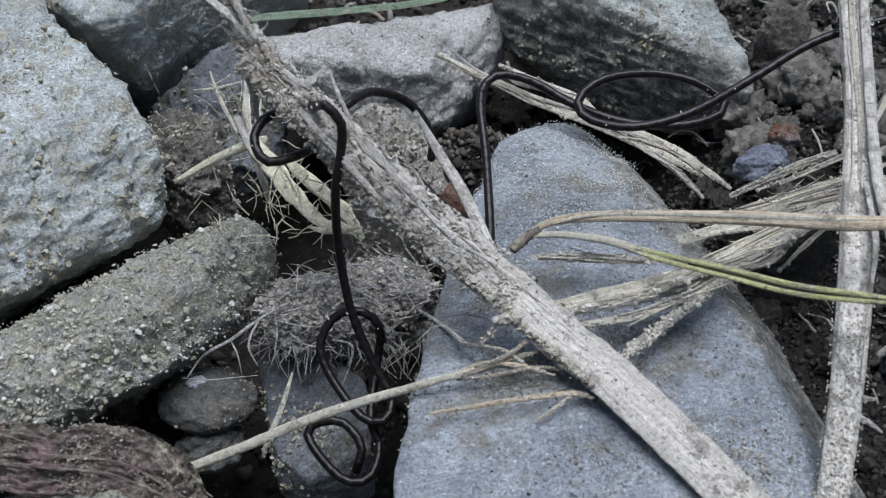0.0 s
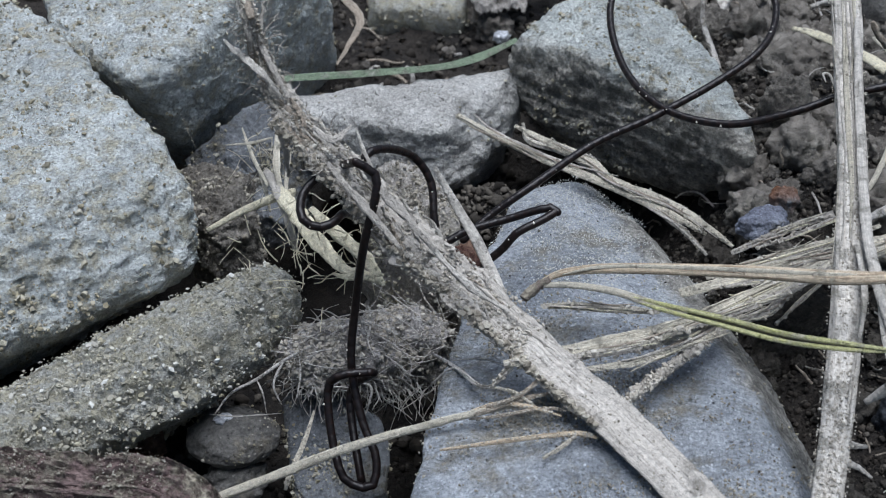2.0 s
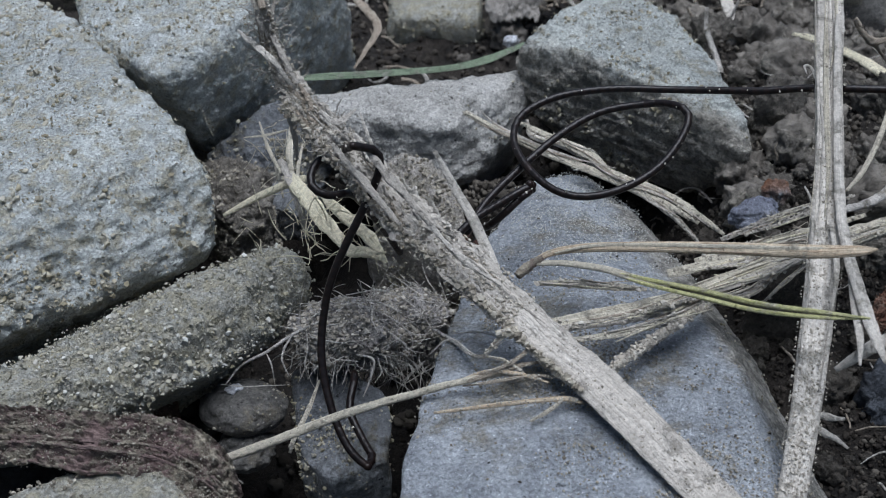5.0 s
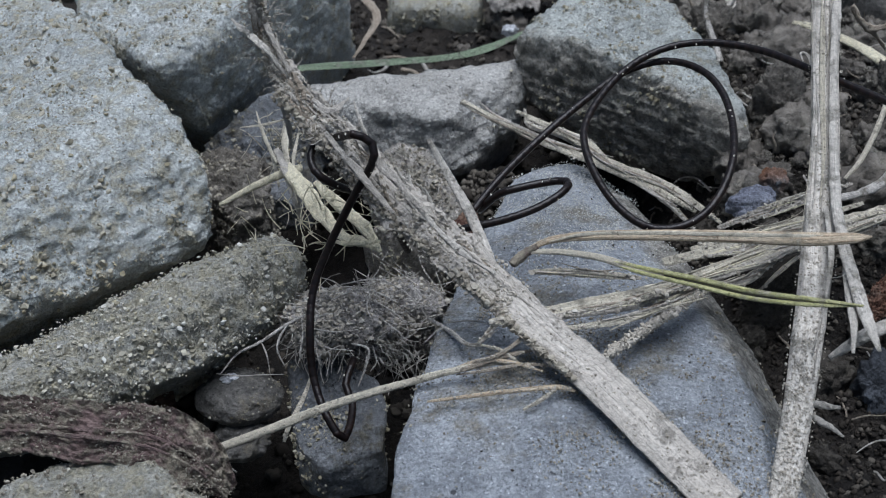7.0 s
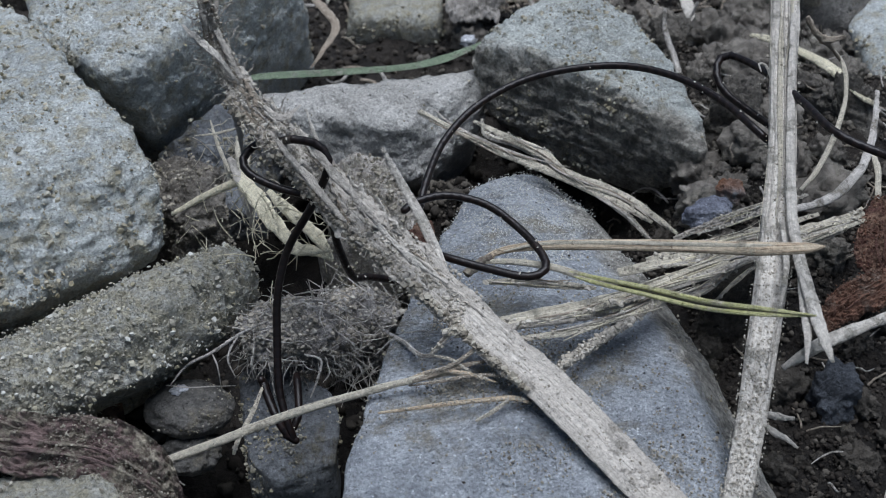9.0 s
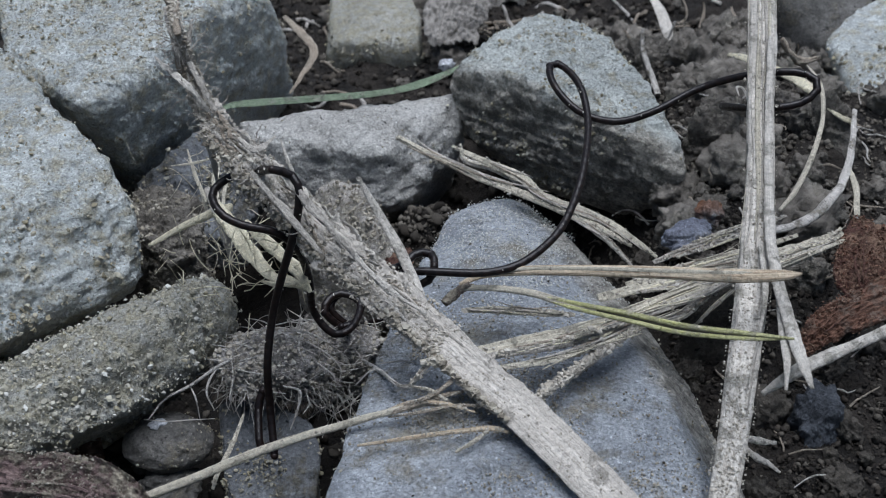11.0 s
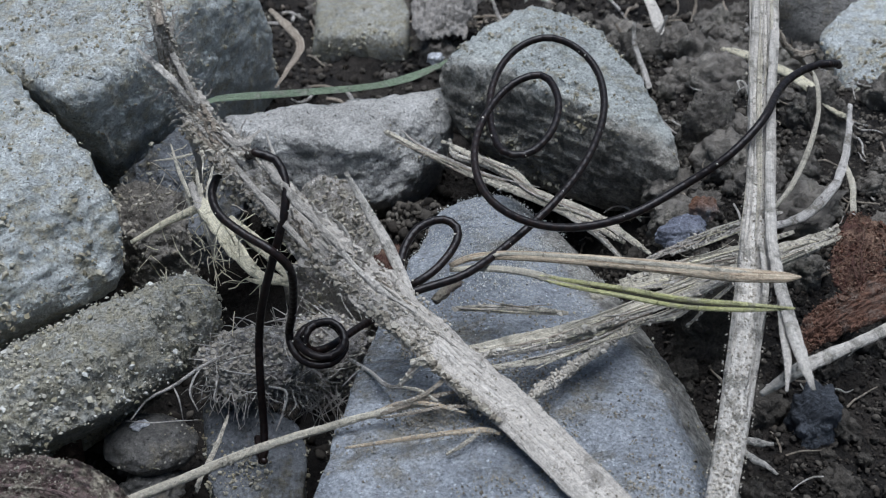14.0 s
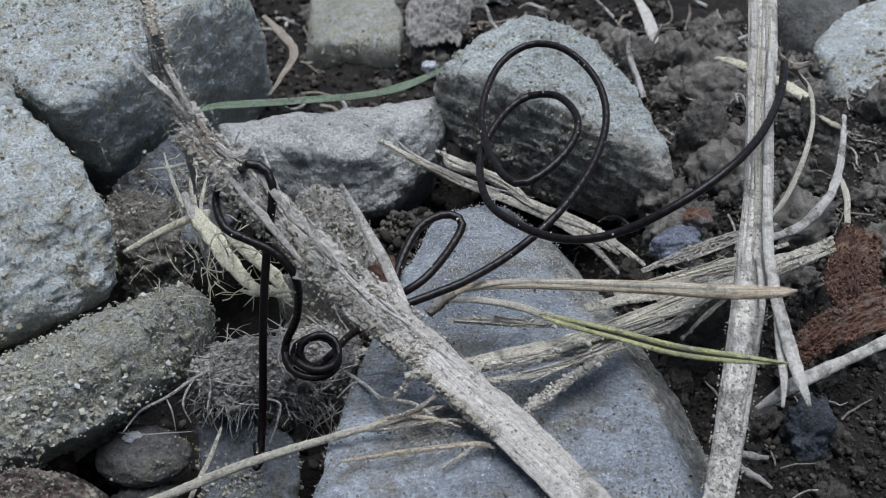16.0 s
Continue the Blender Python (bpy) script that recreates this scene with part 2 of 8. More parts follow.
def ball(sub):
    """Vertices and faces of an icosphere of radius one."""
    if sub not in BALLS:
        bm = bmesh.new()
        bmesh.ops.create_icosphere(bm, subdivisions=sub, radius=1.0)
        v = np.array([x.co[:] for x in bm.verts])
        f = np.array([[x.index for x in y.verts] for y in bm.faces])
        bm.free()
        BALLS[sub] = (v, f)
    return BALLS[sub]


def roughness(points, seed, waves):
    """Fractal relief at each point (mm): waves are (length in mm, height in mm)."""
    out = np.zeros(len(points))
    shift = Vector((seed * 7.31, seed * 3.77, seed * 5.13))
    for length, height in waves:
        out += height * np.array([noise.fractal(Vector(p) / length + shift, 0.9, 2.0, 3) for p in points])
    return out


def stone(name, corners, floor, material, label, seed, flare=0.92, sharp=22, sub=6, waves=((22, 1.2), (6, 0.45), (1.6, 0.16)), layers=0.0, category="stone", inflate=1.015, under=(0, 0)):
    """A worn stone: the hull of a few corners (mm) down to its floor, which may lie shifted under it, its edges rounded off, its faces roughened."""
    top = np.array(corners, float)
    mid = top.mean(0)
    low = np.column_stack((mid[0] + under[0] + (top[:, 0] - mid[0]) * flare, mid[1] + under[1] + (top[:, 1] - mid[1]) * flare, np.full(len(top), floor)))
    cloud = np.vstack((top, low))
    centre = (cloud.min(0) + cloud.max(0)) / 2
    bm = bmesh.new()
    for p in cloud:
        bm.verts.new(p - centre)
    hull = bmesh.ops.convex_hull(bm, input=bm.verts)
    planes = {}
    for f in bm.faces:
        f.normal_update()
        n = f.normal
        h = n.dot(f.verts[0].co)
        if h < 0:
            n, h = -n, -h
        planes[(round(n.x, 1), round(n.y, 1), round(n.z, 1))] = (n.copy(), max(h, 0.6))
    bm.free()
    normals = np.array([p[0][:] for p in planes.values()])
    reach = np.array([p[1] for p in planes.values()])
    v, f = ball(sub)
    d = v * (cloud.max(0) - cloud.min(0)) / 2
    d = d / np.linalg.norm(d, axis=1)[:, None]
    a = np.clip(d @ normals.T / reach, 0, None)
    r = np.minimum(inflate * (a ** sharp).sum(1) ** (-1 / sharp), 1.1 * np.linalg.norm(cloud - centre, axis=1).max())
    p = d * r[:, None]
    grow = roughness(p, seed, waves)
    if layers:
        grow += layers * np.array([noise.fractal(Vector((q[0] / 14, q[1] / 14, q[2] / 1.5 + q[0] / 16)), 0.8, 2.0, 2) for q in p])
    p = p + (p / np.linalg.norm(p, axis=1)[:, None]) * grow[:, None]
    ob = part(name, mesh_of(name, p * MM, f), material)
    ob.location = centre * MM
    return tagged(ob, label, category)


def pebble(name, centre, size, turn, material, label, seed, lumps=0.12, sub=5):
    """A small rounded stone: an uneven egg shape (mm)."""
    v, f = ball(sub)
    p = v * (1 + lumps * np.array([[noise.fractal(Vector(q) * 1.4 + Vector((seed, 0, 0)), 0.9, 2.0, 3)] for q in v])) * size
    p = p + v * roughness(p, seed, ((1.6, 0.12), (0.7, 0.06)))[:, None]
    ob = part(name, mesh_of(name, p * MM, f), material)
    ob.matrix_basis = pose(*(x * MM for x in centre), *turn)
    return tagged(ob, label, "pebble")


def grains_mesh(name, places, sizes, squash=0.9, soft=False):
    """Many small uneven grains as one mesh, the larger ones lumpier; places and sizes in mm."""
    rng = np.random.default_rng(len(places))
    kinds = []
    v = np.array([(1, 0, 0), (0, 1, 0), (-1, 0, 0), (0, -1, 0), (0, 0, 1), (0, 0, -1)], float)
    f = np.array([(0, 1, 4), (1, 2, 4), (2, 3, 4), (3, 0, 4), (1, 0, 5), (2, 1, 5), (3, 2, 5), (0, 3, 5)])
    for k in range(14):
        kinds.append((1.15 * v * (1 + 0.25 * np.clip(rng.standard_normal((6, 1)), -1.6, 1.6)) * (1, 1, squash), f))
    for sub in (1, 2):
        v, f = ball(sub)
        for k in range(14):
            r = 1 + 0.33 * np.clip(rng.standard_normal((len(v), 1)), -1.6, 2.2)
            if sub == 2:
                r = 1 + 0.55 * np.array([[noise.noise(Vector(q) * 1.3 + Vector((k, 7, 0)))] for q in v]) + 0.11 * rng.standard_normal((len(v), 1))
            kinds.append((v * r * (1, 1, squash), f))
    places, sizes = np.array(places, float), np.array(sizes, float)
    pick = rng.integers(0, 14, len(places)) + np.where(sizes > 0.7, 28, np.where(sizes > 0.2, 14, 0))
    q = rng.standard_normal((len(places), 4))
    w, x, y, z = (q / np.linalg.norm(q, axis=1)[:, None]).T
    turn = np.array([[1 - 2 * (y * y + z * z), 2 * (x * y - w * z), 2 * (x * z + w * y)], [2 * (x * y + w * z), 1 - 2 * (x * x + z * z), 2 * (y * z - w * x)], [2 * (x * z - w * y), 2 * (y * z + w * x), 1 - 2 * (x * x + y * y)]]).transpose(2, 0, 1)
    scale = sizes[:, None] * rng.uniform(0.7, 1.3, (len(places), 3))
    verts, faces, base = [], [], 0
    for k, (shape, f) in enumerate(kinds):
        at = np.flatnonzero(pick == k)
        if len(at):
            verts.append((np.einsum("nvi,nij->nvj", shape[None] * scale[at][:, None], turn[at]) + places[at][:, None]).reshape(-1, 3))
            faces.append((f[None] + base + len(shape) * np.arange(len(at))[:, None, None]).reshape(-1, 3))
            base += len(shape) * len(at)
    return mesh_of(name, np.vstack(verts) * MM, np.vstack(faces), soft)


def grit(ob, count, seed, low=0.15, high=0.5, patch=9.0, cut=0.0, steep=-0.1, name="sand_grains", material=None, label="pale sand grains stuck to the stone", near=None, reach=5.0):
    """Sand sticking to a stone in patches, more of it on the upward faces."""
    rng = np.random.default_rng(seed)
    n = len(ob.data.vertices)
    co, normal = np.empty(3 * n, np.float32), np.empty(3 * n, np.float32)
    ob.data.vertices.foreach_get("co", co)
    ob.data.vertices.foreach_get("normal", normal)
    co, normal = co.reshape(-1, 3) * 1000.0, normal.reshape(-1, 3)
    order = rng.integers(0, n, count * (60 if near is not None else 12))
    order = order[normal[order, 2] >= steep]
    if near is not None:
        turned = co @ np.array(ob.matrix_basis.to_3x3()).T + np.array(ob.matrix_basis.translation) * 1000
        gap = np.min([((turned[:, :2] - q[:2]) ** 2).sum(1) for q in near], axis=0)
        order = order[rng.normal(0, reach, len(order)) ** 2 >= gap[order]]
    shift, kept, known = Vector((seed, 0, 0)), [], {}
    for i in order:
        if i not in known:
            known[i] = noise.fractal(Vector(co[i]) / patch + shift, 0.8, 2.0, 3) >= cut
        if known[i]:
            kept.append(i)
            if len(kept) == count:
                break
    sizes = low + (high - low) * rng.random(len(kept)) ** 2.5
    places = co[kept] + normal[kept] * sizes[:, None] * 0.25 + rng.normal(0, 0.25, (len(kept), 3))
    return tagged(part(name, grains_mesh(name, places, sizes), material or GRIT, ob, label), kind="stuff")


def spline(points, steps):
    """A smooth curve through the points (Catmull-Rom), with each span cut into steps."""
    p = np.array(points, float)
    p = np.vstack((2 * p[0] - p[1], p, 2 * p[-1] - p[-2]))
    a, b, c, d = (p[i:len(p) - 3 + i, None] for i in range(4))
    t = (np.arange(steps) / steps)[None, :, None]
    out = 0.5 * (2 * b + (c - a) * t + (2 * a - 5 * b + 4 * c - d) * t * t + (3 * b - a - 3 * c + d) * t ** 3)
    return np.vstack((out.reshape(-1, 3), p[-2]))


def cross(a, b):
    """Cross products of two rows of ways."""
    return np.stack((a[..., 1] * b[..., 2] - a[..., 2] * b[..., 1], a[..., 2] * b[..., 0] - a[..., 0] * b[..., 2], a[..., 0] * b[..., 1] - a[..., 1] * b[..., 0]), -1)


def unit(a):
    return a / (np.sqrt((a * a).sum(-1, keepdims=True)) + 1e-9)


def blade(name, points, widths, thick, sides=12, steps=8, seed=0, ragged=0.0, fold=0.0, spin=0.0, ridges=0.0, box=1.0, shag=(0.0, 0.0)):
    """A stalk, straw or fibre: an oval section swept along a curve (mm). widths: full widths along it; thick: thickness to width."""
    c = spline(points, steps)
    n = len(c)
    w = np.interp(np.linspace(0, 1, n), np.linspace(0, 1, len(widths)), widths) / 2
    tan = unit(np.gradient(c, axis=0))
    rng = np.random.default_rng(seed)
    run = np.concatenate(([0], np.cumsum(np.linalg.norm(np.diff(c, axis=0), axis=1))))
    torn = np.interp(np.linspace(0, 1, n), np.linspace(0, 1, len(shag)), shag)
    rag = rng.normal(0, 1, (n, sides))
    rag = (rag + np.roll(rag, 1, 0)) / 1.4
    s = unit(cross(tan, np.array((0.0, -0.62, 0.78))))
    u = cross(s, tan)
    s, u = s * math.cos(spin) + u * math.sin(spin), u * math.cos(spin) - s * math.sin(spin)
    a = 2 * math.pi * np.arange(sides) / sides
    x = np.sign(np.cos(a)) * np.abs(np.cos(a)) ** box
    y = np.sign(np.sin(a)) * np.abs(np.sin(a)) ** box * thick + fold * (x * x - 0.5)
    g = 1 + ragged * rag + ridges * np.sin(a * 5 + seed)
    y = np.repeat(y[None], n, 0)
    for i in np.flatnonzero(torn > 0.01):
        for k in range(sides):
            g[i, k] += torn[i] * noise.fractal(Vector((run[i] / 2.6, x[k] * w[i] / 0.55, y[i, k] * 3 + seed)), 0.7, 2.0, 3)
            y[i, k] += torn[i] * 0.5 * noise.fractal(Vector((run[i] / 1.8, x[k] * w[i] / 0.45, seed + 9)), 0.7, 2.0, 3)
    verts = (c[:, None] + (w[:, None] * g)[..., None] * (s[:, None] * x[None, :, None] + u[:, None] * y[..., None])).reshape(-1, 3)
    i, k = np.arange(n - 1)[:, None] * sides, np.arange(sides)[None]
    k2 = (k + 1) % sides
    faces = np.stack((i + k, i + k2, i + sides + k2, i + sides + k), -1).reshape(-1, 4).tolist()
    faces += [list(range(sides))[::-1], [(n - 1) * sides + k for k in range(sides)]]
    me = mesh_of(name, verts * MM, faces)
    layer = me.uv_layers.new()
    along = np.repeat(run / 10, sides)
    around = np.tile(np.abs(np.linspace(-1, 1, sides)), n)
    loops = np.empty(len(me.loops), int)
    me.loops.foreach_get("vertex_index", loops)
    layer.data.foreach_set("uv", np.column_stack((along[loops], around[loops])).ravel())
    return me


def hairs(name, starts, length, width, seed, bend=0.5, lift=0.2, sides=5):
    """A tuft of curling hairs, each from a start (place, way) in mm."""
    rng = np.random.default_rng(seed)
    n = len(starts)
    place = np.array([q[0] for q in starts], float)
    way = unit(np.array([q[1] for q in starts], float))
    size = length * rng.uniform(0.45, 1.3, (n, 1))
    points = [place]
    for _ in range(4):
        way = way + rng.normal(0, bend, (n, 3))
        way[:, 2] += lift * rng.uniform(-1, 1, n)
        way = unit(way)
        points.append(points[-1] + way * size / 4)
    line = np.stack([q for q in spline_rows(points, 3)], 1)
    rows = line.shape[1]
    tan = unit(np.gradient(line, axis=1))
    s = unit(cross(tan, np.broadcast_to(np.array((0.0, -0.62, 0.78)), tan.shape)))
    u = cross(s, tan)
    w = width * rng.uniform(0.6, 1.4, (n, 1)) * np.interp(np.linspace(0, 1, rows), (0, 0.5, 1), (0.5, 0.5, 0.25))[None]
    a = 2 * math.pi * np.arange(sides) / sides
    ring = s[:, :, None] * np.cos(a)[None, None, :, None] + 0.8 * u[:, :, None] * np.sin(a)[None, None, :, None]
    verts = (line[:, :, None] + w[:, :, None, None] * ring).reshape(-1, 3)
    h, i, k = np.arange(n)[:, None, None] * rows * sides, np.arange(rows - 1)[None, :, None] * sides, np.arange(sides)[None, None]
    k2 = (k + 1) % sides
    faces = np.stack((h + i + k, h + i + k2, h + i + sides + k2, h + i + sides + k), -1).reshape(-1, 4)
    me = mesh_of(name, verts * MM, faces)
    layer = me.uv_layers.new()
    along = np.tile(np.repeat(np.linspace(0, length / 10, rows), sides), n)
    around = np.tile(np.abs(np.linspace(-1, 1, sides)), n * rows)
    layer.data.foreach_set("uv", np.column_stack((along[faces.ravel()], around[faces.ravel()])).ravel())
    return me


def spline_rows(points, steps):
    """The same smooth curve for many lines at once: points holds one row of places for each knot."""
    p = [2 * points[0] - points[1], *points, 2 * points[-1] - points[-2]]
    for i in range(1, len(p) - 2):
        a, b, c, d = p[i - 1:i + 3]
        for t in np.arange(steps) / steps:
            yield 0.5 * (2 * b + (c - a) * t + (2 * a - 5 * b + 4 * c - d) * t * t + (3 * b - a - 3 * c + d) * t ** 3)
    yield points[-1]


def lay_along(points, widths, i, across, lift):
    """A place on a straw (mm): across is from -0.5 to 0.5 of its width, lift is above its middle."""
    tan = points[i + 1] - points[i]
    side = np.cross(tan, (0, -0.62, 0.78))
    side /= np.linalg.norm(side)
    over = np.cross(side, tan / np.linalg.norm(tan))
    return points[i] + side * widths[i] * across + over * lift


def split_fibres(thing, points, widths, thick, count, seed, materials, low=0.18, high=0.4, stray=0.12):
    """Fine fibres that part from a straw here and there along it."""
    rng = np.random.default_rng(seed)
    line = spline(points, 10)
    wide = np.interp(np.linspace(0, 1, len(line)), np.linspace(0, 1, len(widths)), widths)
    for k in range(count):
        size = rng.uniform(0.25, 0.6)
        first = int(rng.uniform(0, 1 - size) * (len(line) - 2))
        last = first + int(size * (len(line) - 2))
        at, drift = rng.uniform(-0.5, 0.5), rng.normal(0, stray)
        rows = [lay_along(line, wide, i, at + drift * u * u + 0.04 * rng.normal(), wide[i] * thick * 0.5 + 0.08 + 0.25 * u * u * rng.random())
                for u, i in zip(np.linspace(-1, 1, 6), np.linspace(first, last, 6).astype(int))]
        w = rng.uniform(low, high)
        part("fibre", blade("fibre", rows, (w * 0.4, w, w, w * 0.3), 0.6, 6, 4, seed + k, 0.1), materials[k % len(materials)], thing)


def dust(thing, points, widths, thick, count, seed, high=0.26, upto=1.0, material=None):
    """Grains of dirt clinging to a straw, most of them near its edges."""
    rng = np.random.default_rng(seed)
    line = spline(points, 12)
    wide = np.interp(np.linspace(0, 1, len(line)), np.linspace(0, 1, len(widths)), widths)
    at = np.clip(rng.normal(0, 0.34, count), -0.58, 0.58)
    run = rng.uniform(0, upto, count) * (len(line) - 2)
    first, rest = run.astype(int), (run % 1)[:, None]
    tan = unit(line[first + 1] - line[first])
    side = unit(cross(tan, np.broadcast_to(np.array((0, -0.62, 0.78)), tan.shape)))
    lift = 0.5 * thick * wide.mean() * np.sqrt(np.clip(1 - 4 * at * at, 0, 1)) + 0.05
    places = line[first] * (1 - rest) + line[first + 1] * rest + side * (wide[first] * at)[:, None] + cross(side, tan) * lift[:, None]
    tagged(part("dust_grains", grains_mesh("dust_grains", places, 0.06 + high * rng.random(count) ** 3), material or STEMGRIT, thing), kind="stuff")


def smooth(a, b, x):
    k = min(1.0, max(0.0, (x - a) / (b - a)))
    return k * k * (3 - 2 * k)


def soil_height(x, y):
    """Height of the soil (mm) at a place (mm)."""
    h = -20 + 26 * smooth(20, 48, x) + 7 * smooth(30, 50, x) * smooth(110, 150, y) * (1 - smooth(170, 230, y))
    h += 18 * smooth(150, 190, y) * (1 - smooth(15, 45, x)) - 6 * smooth(230, 320, y) * smooth(-40, 0, y)
    h += 28 * math.exp(-((x - 6) ** 2 + (y - 148) ** 2) / 200) * (1 - smooth(20, 30, x))
    near = 1 - smooth(300, 600, math.hypot(x, y - 130))
    v = Vector((x, y, 0))
    h += near * (2.6 * noise.fractal(v / 14, 0.9, 2.0, 3) + 1.3 * noise.fractal(v / 3.2, 0.9, 2.0, 4))
    return h + (1 - near) * 40 * noise.fractal(v / 900, 1.0, 2.0, 2) * smooth(600, 2000, math.hypot(x, y))


# ---- the ground ----
def ground():
    """One sheet of soil, fine under the stones and coarse towards the horizon."""
    near = np.arange(-120, 150, 1.3)
    xs = np.concatenate((-np.geomspace(60000, 130, 40), near, np.geomspace(160, 60000, 40)))
    ys = np.concatenate((-np.geomspace(60000, 20, 40), np.arange(10, 330, 1.3), np.geomspace(340, 60000, 40)))
    verts = [(x * MM, y * MM, soil_height(x, y) * MM) for y in ys for x in xs]
    n = len(xs)
    faces = [(j * n + i, j * n + i + 1, (j + 1) * n + i + 1, (j + 1) * n + i) for j in range(len(ys) - 1) for i in range(n - 1)]
    return tagged(part("ground", mesh_of("ground", verts, faces), EARTH), "dark damp crumbly soil between the stones", "soil", kind="structure")


def crumbs(name, count, seed, box, low, high, material, label, sink=0.2):
    rng = np.random.default_rng(seed)
    places, sizes = [], []
    for _ in range(count):
        x, y = rng.uniform(box[0], box[1]), rng.uniform(box[2], box[3])
        s = low + (high - low) * rng.random() ** 3
        places.append((x, y, soil_height(x, y) + s * (0.5 - sink)))
        sizes.append(s)
    return tagged(part(name, grains_mesh(name, places, sizes, 0.9, True), material), label, "soil", kind="stuff")


ground()
crumbs("soil_crumbs", 24000, 3, (26, 88, 66, 150), 0.07, 0.48, CRUMBS, "dark brown crumbs of loose soil")
crumbs("soil_crumbs", 16000, 8, (30, 105, 128, 225), 0.08, 0.55, DRYCRUMBS, "dry grey brown crumbs of loose soil", 0.0)
crumbs("soil_crumbs", 7000, 4, (-40, 60, 165, 290), 0.15, 1.0, CRUMBS, "dry brown crumbs of loose soil behind the stones")
crumbs("soil_crumbs", 1200, 5, (-45, 30, 75, 150), 0.3, 1.4, CRUMBS, "dark crumbs of soil deep in the gaps between stones")
crumbs("soil_crumbs", 4500, 11, (-8, 30, 134, 162), 0.08, 0.7, DRYCRUMBS, "brown crumbs of soil banked against the slab")


def clods(count, seed, box, material, label, least, more):
    """Loose clods of earth, each lying by itself on the soil."""
    rng = np.random.default_rng(seed)
    kinds = []
    for k in range(10):
        v, f = ball(3 if k < 5 else 4)
        p = v * rng.uniform(0.75, 1.25, 3)
        p = p * (1 + roughness(p * 4, seed + k, ((3.0, 0.30), (1.3, 0.30), (0.6, 0.22)))[:, None])
        me = mesh_of("earth_clod", p * MM, f)
        me.materials.append(material)
        kinds.append(me)
    for k in range(count):
        x, y, s = rng.uniform(box[0], box[1]), rng.uniform(box[2], box[3]), least + more * rng.random() ** 3
        ob = new("earth_clod", kinds[k % 5 + (5 if s > 1.8 else 0)])
        ob.matrix_basis = pose(x * MM, y * MM, (soil_height(x, y) + 0.35 * s) * MM, rng.uniform(-40, 40), rng.uniform(-40, 40), rng.uniform(0, 360))
        ob.scale = (s, s, s)
        tagged(ob, label, "earth", "loose clods of earth")


clods(170, 6, (38, 90, 70, 140), CLOD, "small brown clod of earth lying on the soil", 0.5, 2.4)
clods(150, 7, (36, 100, 128, 235), DRYCLOD, "dry grey brown clod of earth lying on the soil", 0.8, 4.2)
clods(40, 9, (-22, 36, 178, 260), DRYCLOD, "dry grey brown clod of earth lying behind the stones", 1.0, 4.0)


def litter(count, seed, box, length, width, material, label):
    """Fine rootlets and shreds strewn over the soil."""
    rng = np.random.default_rng(seed)
    starts = []
    for _ in range(count):
        x, y = rng.uniform(box[0], box[1]), rng.uniform(box[2], box[3])
        starts.append(((x, y, soil_height(x, y) + 0.9), (rng.normal(), rng.normal(), 0.1 * rng.normal())))
    return tagged(part("rootlets", hairs("rootlets", starts, length, width, seed, 0.3, 0.1), material), label, "roots", kind="stuff")


litter(170, 41, (30, 95, 72, 215), 6.0, 0.26, ROOT, "pale broken rootlets strewn over the soil")
litter(150, 42, (30, 95, 72, 215), 5.0, 0.34, BROWNTIP, "brown broken rootlets strewn over the soil")
litter(90, 43, (-60, 80, 180, 270), 11.0, 0.7, BROWNTIP, "brown plant shreds strewn on the far soil")
litter(50, 44, (-60, 80, 180, 270), 12.0, 0.9, ROOT, "pale plant shreds strewn on the far soil")


# ---- the stones ----
rock_west = stone("stone", [(-107.1, 198.6, 24.0), (-75.1, 177.3, 27.0), (-52.6, 145.3, 29.0), (-41.9, 136.7, 27.5), (-34.9, 129.0, 22.5), (-32.6, 124.8, 15.5), (-33.2, 122.5, 11.0), (-41.4, 111.2, 12.0), (-49.1, 103.3, 13.0), (-55.2, 98.4, 13.0), (-70.0, 90.0, 14.0), (-44.0, 124.0, 25.0), (-60.0, 108.0, 23.0)], -16, SANDY, "large pale grey stone dusted with sandy soil, beside the long stone", 1, flare=0.8, sub=7, sharp=30, under=(-16, 24), waves=((22, 1.0), (6, 0.8), (2.4, 0.7), (1.1, 0.5), (0.5, 0.26)))
rock_back_left = stone("stone", [(-46.2, 143.9, 27.0), (-40.5, 149.5, 29.0), (-35.2, 157.2, 31.0), (-29.1, 172.6, 34.0), (-41.5, 150.9, 12.0), (-36.9, 165.2, 12.0), (-30.5, 182.7, 12.0), (-22.7, 191.3, 13.0), (-20.9, 191.8, 20.0), (-22.8, 193.1, 27.0), (-62.7, 157.5, 29.0), (-69.9, 175.2, 33.0), (-52.5, 185.5, 36.0), (-44.8, 146.9, 20.0)], -8, SANDY, "large grey stone with a pale dusty top and darker face", 2, flare=0.9, sub=7, sharp=13, under=(0, 22), waves=((18, 0.9), (6, 0.5), (2.0, 0.36), (0.9, 0.24), (0.45, 0.1)))
